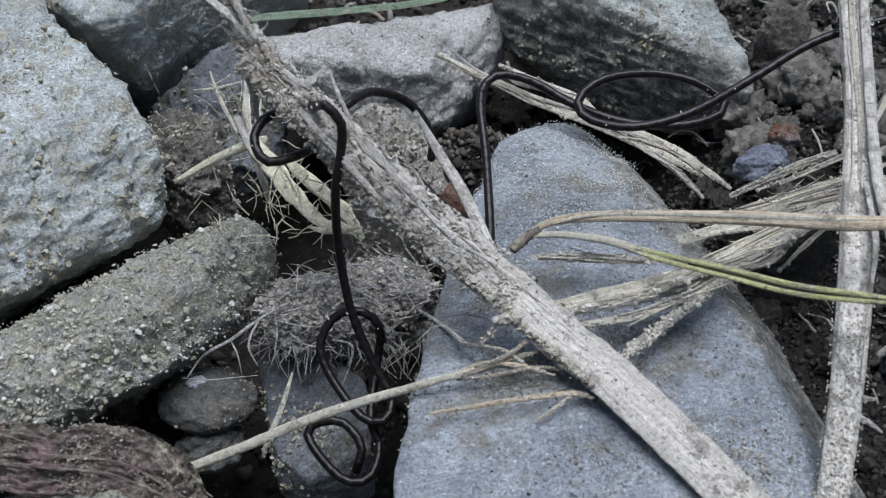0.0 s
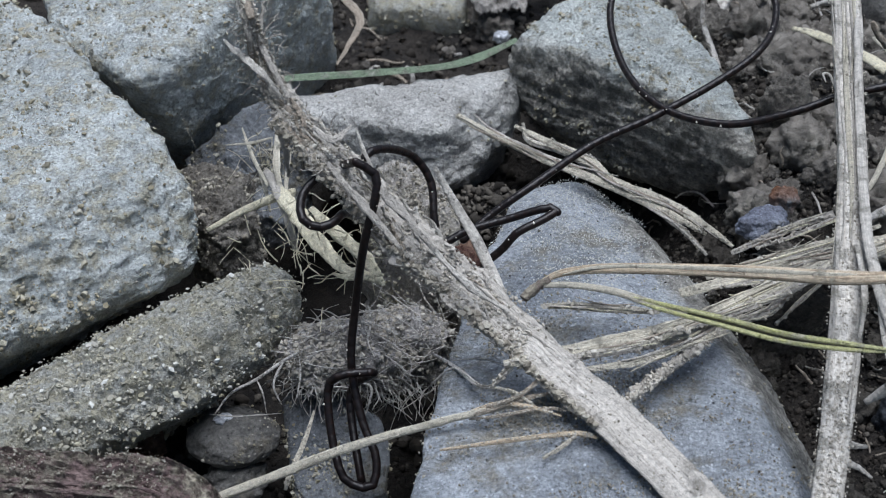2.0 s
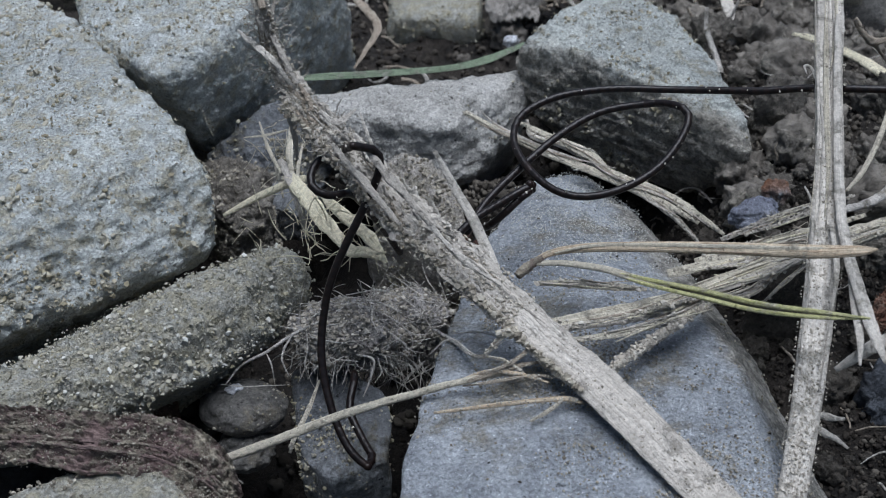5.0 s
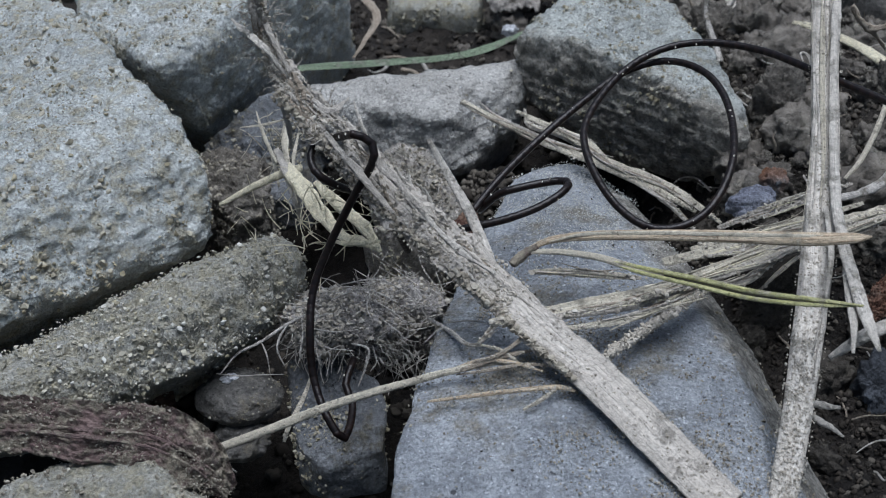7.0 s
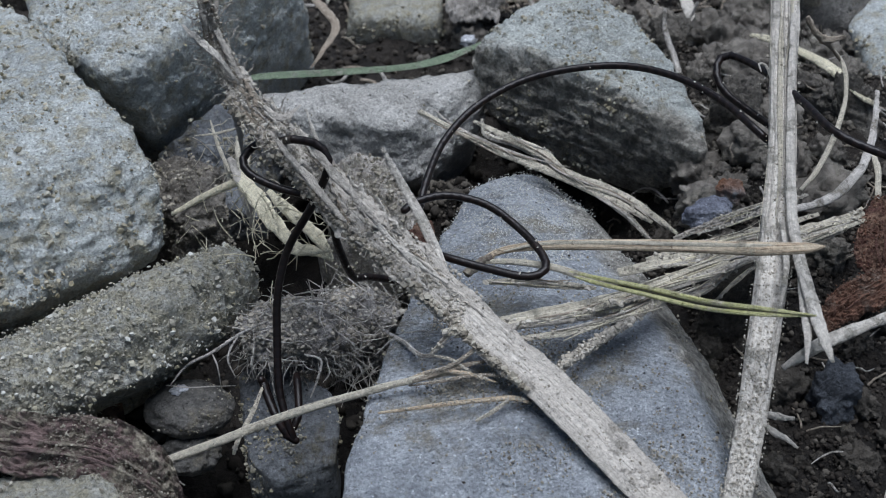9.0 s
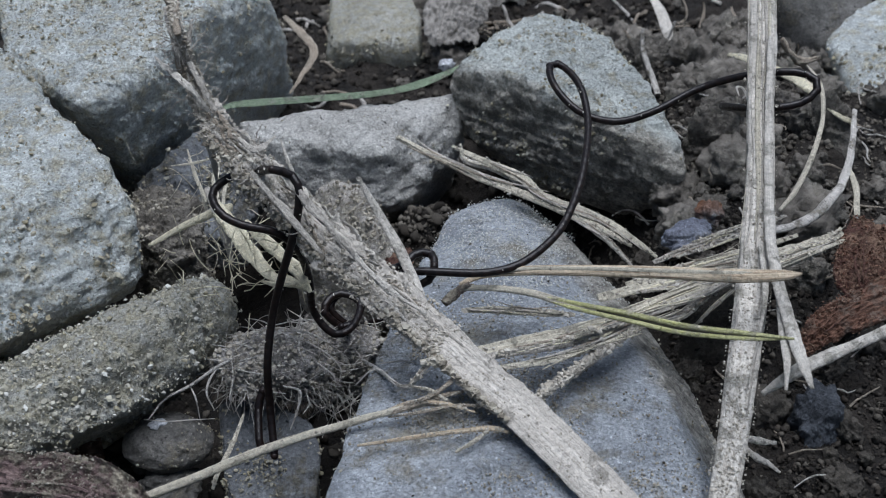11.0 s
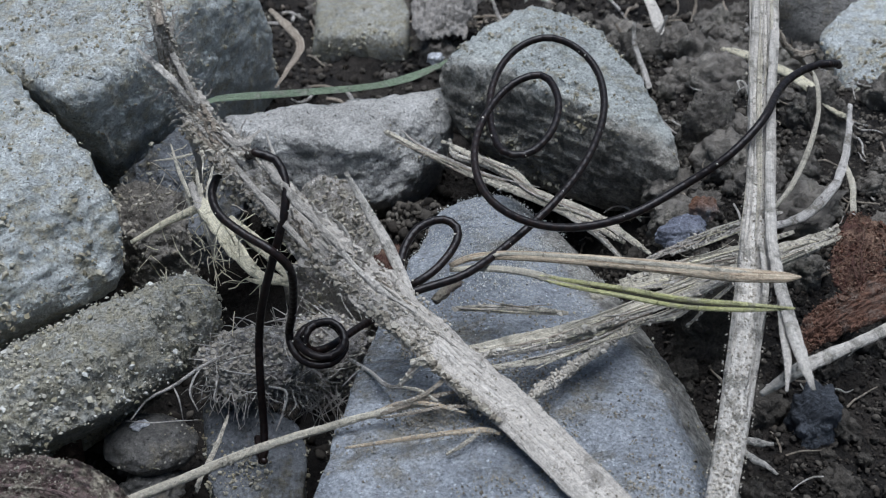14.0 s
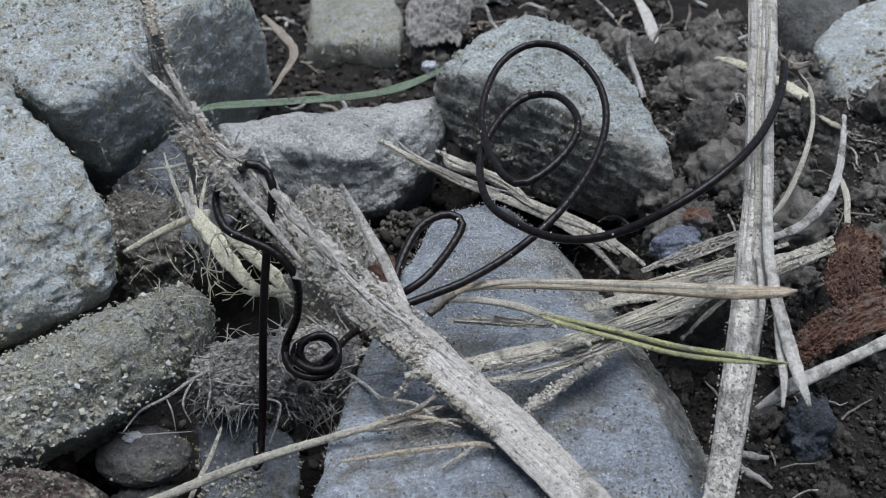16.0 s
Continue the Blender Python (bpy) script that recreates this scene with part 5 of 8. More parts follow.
def leaf(name, spine, widths, material, label, seed, crumple=0.8, ribs=0.35, category="leaf", bow=0.1):
    """A dead leaf or flake of bark: a crumpled sheet with thickness, a midrib and lengthwise ridges."""
    c = spline(spine, 26)
    n, m = len(c), 61
    w = np.interp(np.linspace(0, 1, n), np.linspace(0, 1, len(widths)), widths) / 2
    tan = np.gradient(c, axis=0)
    verts, uv = [], []
    for i in range(n):
        s = np.cross(tan[i], (0, -0.5, 0.87))
        s /= np.linalg.norm(s)
        up = np.cross(s, tan[i])
        up /= np.linalg.norm(up)
        for k in range(m):
            a = -1 + 2 * k / (m - 1)
            edge = 1 + 0.16 * noise.noise(Vector((i / 9, seed, math.copysign(3, a))))
            lift = crumple * noise.fractal(Vector((i / 16, a * 1.6, seed)), 0.8, 2.0, 3) + ribs * abs(math.sin(a * 7 + seed)) * 0.6 - bow * w[i] * a * a + 0.8 * crumple * noise.fractal(Vector((i / 2.6, a * w[i] * 1.3, seed + 5)), 0.5, 2.0, 4)
            verts.append(c[i] + s * a * w[i] * edge + up * lift)
            uv.append((i / 15, abs(a)))
    verts = np.array(verts)
    under = verts - np.array((0, 0, 0.35))
    q = n * m
    faces = []
    for i in range(n - 1):
        for k in range(m - 1):
            a, b, d, e = i * m + k, i * m + k + 1, (i + 1) * m + k + 1, (i + 1) * m + k
            faces += [(a, b, d, e), (q + e, q + d, q + b, q + a)]
    rim = [k for k in range(m)] + [i * m + m - 1 for i in range(1, n)] + [(n - 1) * m + k for k in range(m - 2, -1, -1)] + [i * m for i in range(n - 2, 0, -1)]
    faces += [(rim[k - 1], q + rim[k - 1], q + rim[k], rim[k]) for k in range(len(rim))]
    me = mesh_of(name, np.vstack((verts, under)) * MM, faces)
    layer = me.uv_layers.new()
    loops = np.empty(len(me.loops), int)
    me.loops.foreach_get("vertex_index", loops)
    layer.data.foreach_set("uv", np.array(uv + uv)[loops].ravel())
    return tagged(part(name, me, material), label, category)


LEAF_SPINE = [(-52.7, 79.4, 15.0), (-45.2, 80.1, 15.0), (-37.3, 79.6, 14.5), (-29.9, 80.1, 13.5), (-25.1, 78.3, 12.0), (-21.4, 77.0, 9.0)]
crumpled = leaf("dead_leaf", LEAF_SPINE, (6.0, 6.5, 6.6, 7.4, 7.0, 2.0), BROWNLEAF, "crumpled brown dead leaf dusted with sand", 3, 0.9, 0.4, bow=-0.12)
under_stone = stone("stone", [(-47.7, 73.9, 11.0), (-44.3, 75.8, 12.0), (-38.9, 77.5, 13.0), (-31.9, 77.7, 13.0), (-27.1, 75.7, 12.0), (-22.1, 74.4, 9.0), (-21.2, 71.5, 6.0), (-32.3, 65.1, 11.0), (-48.3, 68.3, 10.0)], -14, CRUSTED, "grey stone crusted with brown soil beneath the dead leaf", 24, sub=6, sharp=18, under=(0, 12), waves=((12, 1.0), (4, 0.6), (1.6, 0.4), (0.7, 0.2)))
for k, (across, lift, size) in enumerate(((2.6, 0.5, 0.55), (1.1, 0.55, 0.4), (-0.3, 0.5, 0.45), (-1.6, 0.35, 0.4))):
    vein = [np.array(q) + (0.0, across, lift) + 0.4 * np.array((math.sin(3 * i + k), math.cos(2 * i + k), 0.5 * math.sin(i + 2 * k))) for i, q in enumerate(LEAF_SPINE)]
    part("vein", blade("vein", vein, (size, size, size, size * 0.7, size * 0.5, 0.15), 0.6, 12, 24, k, 0.2, shag=(0.9, 0.9)), (PALELEAF, BROWNLEAF, BROWNLEAF, BROWNLEAF)[k], crumpled)
BARK_A, BARK_B = [(66.7, 124.8, 20.0), (64.5, 120.2, 19.0), (63.0, 115.2, 18.0), (63.4, 111.2, 16.0)], [(52.8, 102.1, 16.0), (55.3, 103.9, 18.0), (59.4, 106.0, 19.0), (66.7, 110.1, 19.0)]
bark_a = leaf("bark_flake", BARK_A, (5.0, 6.5, 7.0, 3.0), REDLEAF, "dark red flake of rotten bark on the soil", 7, 0.5, 0.5, "bark")
bark_b = leaf("bark_flake", BARK_B, (1.5, 4.0, 4.6, 5.0), RUSTBARK, "long rust brown splinter of bark on the soil", 8, 0.6, 0.5, "bark")
for bark, spine, reach, material in ((bark_a, BARK_A, 2.6, REDLEAF), (bark_b, BARK_B, 1.6, RUSTBARK)):
    split_fibres(bark, np.array(spine) + (0, 0, 0.7), (reach * 1.6, reach * 2, reach * 2, reach), 0.1, 5, 300 + len(bark.name), (material, RUSTBARK, REDLEAF), 0.12, 0.3, 0.05)
leaf("bark_flake", [(1.3, 114.7, 17.0), (3.0, 117.0, 18.0), (3.6, 121.0, 18.0)], (3.0, 4.0, 2.0), REDLEAF, "small dark red bark flake under the split straw", 9, 0.4, 0.3, "bark")
leaf("dead_leaf", [(8.4, 215.8, 6.0), (7.8, 221.9, 9.0), (11.4, 228.3, 12.0), (18.7, 231.2, 12.0), (23.6, 229.8, 10.0)], (9, 13, 12, 8, 3), PALELEAF, "pale curled dry leaf behind the layered stone", 11, 1.2, 0.2)
leaf("bark_flake", [(-34.0, 98.0, 3.0), (-37.1, 96.8, 3.0), (-40.3, 96.0, 3.0)], (3, 5, 4), REDLEAF, "dark red bark flake in the gap below the long stone", 12, 0.4, 0.3, "bark")

grit(bark_a, 2200, 51, 0.05, 0.22, 4, -0.2, 0.1, "bark_crumbs", RUSTGRIT, "rusty crumbs of rotten bark")
grit(bark_b, 1500, 52, 0.05, 0.2, 4, -0.2, 0.1, "bark_crumbs", RUSTGRIT, "rusty crumbs of rotten bark")
grit(under_stone, 4500, 54, 0.05, 0.28, 5, -0.15, 0.0, material=BROWNGRIT)
grit(crumpled, 2600, 53, 0.04, 0.18, 4, 0.0, 0.0, material=BROWNGRIT)

# Hairs and dust on the stem and the straws
rng = np.random.default_rng(77)
line = spline(STEM_LINE, 12)
starts = []
for _ in range(190):
    i = int(rng.integers(10, int(0.6 * len(line))))
    side = rng.choice((-1, 1))
    way = np.array((0.75 * side + 0.3 * rng.normal(), 0.55 * side + 0.3 * rng.normal(), 0.35 * rng.normal()))
    starts.append((line[i] + way / np.linalg.norm(way) * rng.uniform(0.9, 2.3), way + 0.6 * (line[i - 6] - line[i]) / 5))
tagged(part("loose_fibres", hairs("loose_fibres", starts, 1.8, 0.13, 78, 0.35, 0.2), STRAW, straw_stem), kind="stuff")


starts = [(np.array((-13.9, 108.5, 25.0)) + rng.normal(0, 1, 3) * (5, 4, 1.2), rng.normal(0, 1, 3)) for _ in range(90)]
tagged(part("loose_fibres", hairs("loose_fibres", starts, 4.0, 0.13, 79, 0.14, 0.1), YELLOWSTRAW, torn), kind="stuff")
starts = [(np.array((-23.8, 131.2, 24.0)) + rng.normal(0, 1, 3) * (3, 4, 2), rng.normal(0, 1, 3)) for _ in range(40)]
tagged(part("loose_fibres", hairs("loose_fibres", starts, 5.0, 0.14, 80, 0.13, 0.1), CLEANSTRAW, torn), kind="stuff")


# ---- the hairworm ----
CURVES = {}


def bend(t, **strands):
    """How the worm lies at a time: each stretch of it as a line through a few places (mm)."""
    CURVES[t] = strands


def second_turn(points):
    """The same line with its knot beside the slab wound round once more, a little tighter and higher."""
    first, last = 10, 15 if len(points) < 24 else 17
    turn = np.array(points[first:last + 1])
    middle = turn.mean(0)
    again = middle + (turn - middle) * 0.86 + (0.5, -0.3, 0.9)
    return [*points[:last + 1], *(tuple(q) for q in again), *points[last + 1:]]


bend(0, drop=[(-9.3, 101.8, 41.5), (-7.8, 101.1, 40.0), (-7.8, 100.4, 37.5), (-8.6, 98.9, 33.0), (-8.7, 98.5, 26.0), (-7.7, 96.5, 19.0), (-5.5, 93.9, 14.0), (-3.5, 91.3, 11.0), (-4.2, 89.0, 10.0), (-6.6, 89.5, 10.0), (-9.8, 92.9, 12.0), (-11.3, 95.6, 14.5), (-9.8, 97.6, 17.0), (-7.0, 97.6, 18.0), (-4.8, 97.1, 16.0), (-5.2, 95.9, 12.0), (-5.8, 90.3, 9.0), (-4.8, 88.0, 7.0), (-5.7, 84.6, 6.0), (-8.3, 84.2, 6.0), (-11.5, 87.2, 7.0), (-12.6, 89.6, 8.0), (-10.4, 89.9, 9.0), (-8.5, 89.5, 9.0), (-6.6, 87.2, 8.0), (-7.2, 85.8, 6.0), (-7.6, 88.3, 3.0), (-8.5, 95.1, -5.0), (-12.6, 124.9, -40.0)],
     loop=[(-9.3, 101.8, 41.5), (-12.0, 106.9, 38.0), (-14.6, 107.7, 37.0), (-16.6, 106.6, 36.5), (-17.3, 104.4, 35.5), (-15.8, 102.8, 34.0), (-12.3, 105.2, 33.5), (-11.0, 109.5, 32.0), (-9.6, 111.3, 27.0), (-7.5, 113.8, 22.0), (-7.9, 117.8, 19.0), (-9.1, 128.7, 11.0), (-19.1, 224.9, -60.0)],
     arch=[(-9.6, 107.3, 36.0), (-7.8, 107.2, 38.0), (-5.3, 111.5, 37.0), (-1.9, 114.3, 34.0), (0.4, 113.7, 31.0), (0.9, 112.4, 28.5), (-0.4, 110.4, 26.0), (-0.9, 111.6, 24.0), (-1.1, 115.7, 21.0), (-1.6, 126.5, 13.0), (-5.0, 198.7, -40.0)],
     coil=[(-5.1, 111.5, 28.0), (-3.2, 111.5, 28.0), (-0.0, 108.0, 27.0), (2.5, 105.2, 26.0), (5.2, 103.7, 25.0), (6.8, 105.3, 22.0), (6.9, 109.0, 19.0), (7.2, 119.0, 11.0), (9.1, 195.4, -50.0)],
     reach=[(7.2, 100.5, 25.0), (7.1, 103.9, 27.0), (6.8, 110.9, 29.5), (6.3, 116.2, 32.0), (6.8, 119.4, 33.0), (8.9, 120.8, 33.5), (12.8, 120.4, 32.5), (16.7, 118.5, 31.0), (22.3, 116.2, 30.0), (28.6, 115.3, 30.0), (32.9, 115.7, 31.0), (33.7, 117.1, 32.0), (30.6, 118.9, 33.5), (25.6, 120.0, 34.0), (20.3, 118.8, 34.0), (17.3, 116.3, 33.0), (18.1, 113.8, 32.0), (22.9, 112.0, 32.0), (29.2, 113.2, 33.0), (35.9, 115.3, 36.0), (43.1, 118.9, 38.5), (51.3, 121.2, 40.0), (62.3, 121.8, 42.0)])
bend(0.5, drop=[(-9.3, 101.2, 41.5), (-7.6, 101.0, 40.0), (-7.6, 100.0, 37.5), (-8.5, 98.6, 33.0), (-8.7, 98.2, 26.0), (-8.0, 96.7, 19.0), (-5.6, 93.7, 14.0), (-3.8, 91.2, 11.0), (-4.4, 88.8, 10.0), (-6.6, 89.2, 10.0), (-10.0, 92.7, 12.0), (-11.4, 95.3, 14.5), (-10.1, 97.1, 17.0), (-7.6, 97.2, 18.0), (-5.1, 96.9, 16.0), (-5.6, 94.9, 12.0), (-6.1, 90.1, 9.0), (-4.5, 87.1, 7.0), (-5.9, 84.5, 6.0), (-8.8, 84.5, 6.0), (-11.7, 87.1, 7.0), (-12.2, 89.8, 8.0), (-10.3, 89.7, 9.0), (-6.8, 87.0, 8.0), (-7.1, 89.7, 5.0), (-8.0, 96.7, -3.0), (-12.1, 129.4, -40.0)],
     loop=[(-9.3, 101.2, 41.5), (-12.0, 105.9, 38.0), (-14.1, 106.4, 37.0), (-16.1, 105.1, 36.5), (-16.6, 102.4, 35.5), (-15.0, 101.1, 34.0), (-12.7, 101.4, 34.0), (-11.4, 104.6, 33.5), (-9.9, 110.9, 27.0), (-8.1, 116.2, 20.0), (-8.5, 120.3, 17.0), (-9.6, 131.1, 9.0), (-19.3, 224.7, -60.0)],
     arch=[(-9.6, 106.9, 36.0), (-7.9, 107.8, 38.0), (-5.4, 111.9, 37.0), (-2.0, 114.9, 34.0), (-0.0, 114.6, 31.0), (0.2, 113.2, 28.5), (-0.6, 110.7, 26.0), (-0.8, 111.3, 24.0), (-1.0, 115.4, 21.0), (-1.5, 126.3, 13.0), (-4.5, 198.5, -40.0)],
     coil=[(-4.9, 111.7, 28.0), (-2.9, 110.4, 28.0), (0.3, 107.2, 27.0), (2.7, 105.5, 26.0), (5.2, 103.8, 25.0), (6.5, 104.6, 22.0), (6.6, 108.3, 19.0), (6.8, 118.3, 11.0), (8.9, 194.5, -50.0)],
     reach=[(7.0, 94.2, 30.0), (5.6, 96.4, 32.5), (2.8, 101.8, 34.5), (0.8, 108.6, 34.5), (0.9, 113.9, 34.0), (3.3, 118.1, 33.0), (7.8, 118.5, 32.5), (14.2, 117.7, 31.0), (20.6, 116.7, 30.5), (28.1, 116.1, 31.5), (33.3, 118.4, 33.0), (34.9, 122.1, 34.5), (32.2, 126.0, 36.0), (27.0, 127.2, 37.0), (21.7, 125.8, 36.5), (17.5, 121.3, 35.0), (16.8, 117.9, 33.0), (19.3, 114.5, 32.0), (24.4, 112.4, 32.0), (31.7, 112.9, 33.5), (38.5, 116.0, 37.0), (45.3, 120.1, 38.5), (50.7, 120.8, 40.0), (61.8, 122.0, 42.0)])
bend(1, drop=[(-8.9, 101.6, 41.5), (-7.4, 101.4, 40.0), (-7.6, 100.2, 37.0), (-8.3, 99.3, 32.0), (-8.5, 97.3, 26.0), (-7.9, 95.1, 20.0), (-6.6, 93.3, 15.0), (-4.8, 90.2, 13.0), (-4.5, 87.9, 11.0), (-6.4, 87.6, 10.0), (-8.9, 88.7, 11.0), (-11.1, 90.9, 13.0), (-12.5, 94.1, 15.0), (-11.2, 94.7, 17.0), (-8.8, 94.7, 17.0), (-6.6, 93.8, 15.0), (-3.4, 90.5, 14.0), (-0.4, 87.3, 13.0), (-3.5, 91.2, 12.0), (-6.6, 89.8, 9.0), (-8.3, 86.5, 8.0), (-8.8, 85.0, 7.0), (-9.2, 87.6, 4.0), (-10.2, 94.4, -4.0), (-14.7, 125.3, -40.0)],
     loop=[(-8.9, 101.6, 41.5), (-11.8, 105.5, 38.0), (-14.0, 105.3, 37.0), (-15.5, 103.4, 36.5), (-15.7, 100.7, 35.5), (-14.2, 100.2, 34.0), (-12.2, 100.6, 34.0), (-11.4, 104.4, 33.0), (-9.8, 110.2, 27.0), (-7.9, 115.4, 20.0), (-8.3, 119.4, 17.0), (-9.4, 130.1, 9.0), (-18.7, 222.6, -60.0)],
     arch=[(-9.7, 107.5, 36.0), (-8.3, 109.4, 38.0), (-5.9, 113.7, 37.0), (-2.6, 116.9, 34.0), (-0.7, 116.5, 31.0), (-0.6, 113.9, 28.5), (-1.3, 111.8, 26.0), (-1.4, 113.9, 22.0), (-1.6, 118.0, 19.0), (-2.0, 128.8, 11.0), (-5.1, 197.9, -40.0)],
     coil=[(-0.8, 108.2, 27.0), (2.4, 105.9, 26.0), (5.5, 106.2, 27.0), (6.9, 103.2, 27.0), (6.4, 102.4, 26.0), (3.0, 107.0, 24.0), (0.3, 112.8, 22.0), (0.2, 116.9, 19.0), (-0.1, 127.6, 11.0), (-2.5, 209.5, -50.0)],
     reach=[(6.7, 95.6, 29.5), (3.1, 98.5, 32.0), (-0.9, 103.7, 34.0), (-2.5, 109.2, 33.5), (-1.3, 115.2, 33.0), (3.5, 121.0, 32.5), (9.5, 123.4, 32.5), (16.2, 123.6, 32.5), (23.6, 122.9, 32.5), (30.8, 123.5, 34.0), (36.6, 124.1, 36.0), (39.6, 127.3, 38.0), (39.5, 133.8, 41.0), (33.2, 138.8, 43.0), (25.0, 138.1, 41.0), (20.4, 134.9, 38.0), (19.6, 128.5, 36.0), (21.2, 123.5, 33.5), (25.1, 119.3, 33.0), (31.1, 117.0, 34.5), (39.2, 118.6, 37.0), (45.9, 121.2, 38.5), (52.0, 121.8, 40.0), (64.1, 125.0, 42.0)])
bend(1.5, drop=[(-8.4, 102.2, 41.0), (-6.9, 101.5, 39.0), (-7.5, 99.6, 34.5), (-8.7, 99.2, 28.0), (-9.5, 97.8, 21.0), (-9.4, 95.7, 17.0), (-8.1, 92.6, 13.0), (-6.2, 88.6, 10.0), (-6.4, 86.6, 9.0), (-8.5, 87.0, 8.0), (-11.2, 88.7, 8.0), (-12.5, 90.9, 11.0), (-13.2, 93.1, 15.0), (-12.4, 94.0, 18.0), (-9.8, 92.7, 18.0), (-5.5, 92.7, 16.0), (-8.3, 95.2, 14.0), (-10.9, 93.8, 10.0), (-9.9, 87.9, 7.0), (-10.3, 90.6, 4.0), (-11.4, 97.9, -4.0), (-16.2, 130.5, -40.0)],
     loop=[(-8.4, 102.2, 41.0), (-11.3, 105.8, 38.0), (-13.7, 105.0, 37.0), (-15.3, 103.1, 36.0), (-15.1, 100.3, 35.0), (-13.3, 99.7, 34.0), (-11.5, 100.4, 34.0), (-10.6, 103.3, 33.5), (-9.7, 110.1, 27.0), (-7.6, 115.2, 20.0), (-8.0, 119.3, 17.0), (-9.0, 130.1, 9.0), (-17.8, 223.3, -60.0)],
     arch=[(-9.9, 106.6, 36.0), (-8.7, 108.1, 38.0), (-6.5, 112.6, 37.0), (-3.2, 116.3, 34.0), (-1.1, 115.7, 31.0), (-0.8, 112.4, 28.0), (-0.4, 110.3, 25.0), (0.9, 113.1, 20.0), (0.8, 117.1, 17.0), (0.5, 127.7, 9.0), (-1.0, 192.7, -40.0)],
     coil=[(-0.9, 107.0, 27.0), (1.0, 106.9, 27.5), (6.2, 105.8, 28.0), (10.3, 103.9, 29.0), (11.6, 103.4, 29.0), (8.8, 106.1, 28.0), (6.9, 108.9, 27.0), (3.6, 110.5, 26.0), (0.9, 113.5, 24.0), (0.8, 117.6, 21.0), (0.5, 128.8, 13.0), (-1.6, 216.6, -50.0)],
     reach=[(2.2, 113.3, 25.0), (5.6, 117.4, 28.0), (10.4, 120.8, 30.0), (18.8, 123.8, 31.5), (26.5, 125.8, 32.5), (34.5, 129.5, 34.5), (40.0, 134.2, 36.5), (42.3, 139.8, 38.5), (41.2, 144.7, 41.0), (35.7, 149.2, 43.0), (27.9, 153.3, 42.0), (22.3, 148.5, 39.5), (20.5, 140.7, 37.0), (21.7, 132.9, 34.5), (25.6, 124.2, 33.0), (31.7, 119.4, 34.0), (38.6, 119.2, 36.5), (45.9, 121.2, 38.5), (51.4, 121.4, 40.0), (63.7, 124.2, 42.0)])
bend(2, drop=[(-8.9, 102.1, 41.0), (-6.8, 101.9, 39.5), (-6.8, 100.6, 37.5), (-8.1, 99.2, 32.5), (-9.3, 98.7, 25.0), (-10.0, 96.1, 18.0), (-8.7, 92.1, 13.0), (-6.9, 88.9, 10.0), (-7.2, 86.5, 8.0), (-9.1, 86.5, 8.0), (-10.7, 87.2, 9.0), (-12.0, 90.4, 12.0), (-12.5, 93.5, 16.0), (-11.1, 93.7, 18.0), (-8.0, 94.3, 18.0), (-7.5, 95.2, 17.0), (-10.5, 96.9, 12.0), (-8.8, 89.2, 6.0), (-9.1, 91.9, 3.0), (-10.2, 99.3, -5.0), (-14.7, 131.7, -40.0)],
     loop=[(-8.9, 102.1, 41.0), (-11.2, 105.9, 38.0), (-13.6, 105.1, 37.0), (-15.1, 103.2, 36.0), (-14.9, 100.3, 35.0), (-13.3, 99.9, 34.0), (-11.6, 100.7, 34.0), (-10.5, 103.3, 33.5), (-8.9, 110.2, 27.0), (-7.5, 115.3, 20.0), (-7.9, 119.3, 17.0), (-9.0, 130.3, 9.0), (-18.3, 224.4, -60.0)],
     arch=[(-9.8, 106.7, 36.0), (-8.3, 108.7, 38.0), (-6.0, 111.4, 37.0), (-3.3, 114.3, 34.0), (-1.4, 113.5, 31.0), (-1.0, 110.7, 28.0), (-0.2, 109.2, 25.0), (1.0, 113.1, 20.0), (0.9, 117.1, 17.0), (0.6, 127.8, 9.0), (-1.2, 193.5, -40.0)],
     coil=[(0.5, 108.4, 26.0), (3.2, 109.6, 27.0), (7.8, 110.6, 28.0), (11.8, 110.6, 29.5), (13.5, 110.4, 29.5), (11.7, 109.0, 29.0), (8.8, 107.8, 28.0), (7.2, 107.4, 26.0), (5.2, 107.3, 24.0), (5.2, 111.3, 21.0), (5.3, 121.9, 13.0), (5.9, 206.0, -50.0)],
     reach=[(2.5, 110.4, 25.0), (5.8, 112.9, 27.0), (10.6, 115.4, 29.5), (18.4, 122.1, 31.5), (26.4, 126.7, 33.0), (34.7, 132.1, 35.0), (40.7, 137.0, 37.0), (43.7, 143.2, 38.5), (43.5, 148.8, 40.5), (37.7, 153.4, 43.0), (29.5, 155.7, 42.0), (23.4, 151.6, 39.5), (21.9, 145.1, 37.0), (23.5, 135.1, 34.5), (27.8, 127.3, 33.5), (34.9, 123.0, 34.0), (41.8, 121.6, 36.5), (47.6, 122.3, 38.5), (52.5, 122.0, 40.0), (64.9, 124.6, 42.0)])
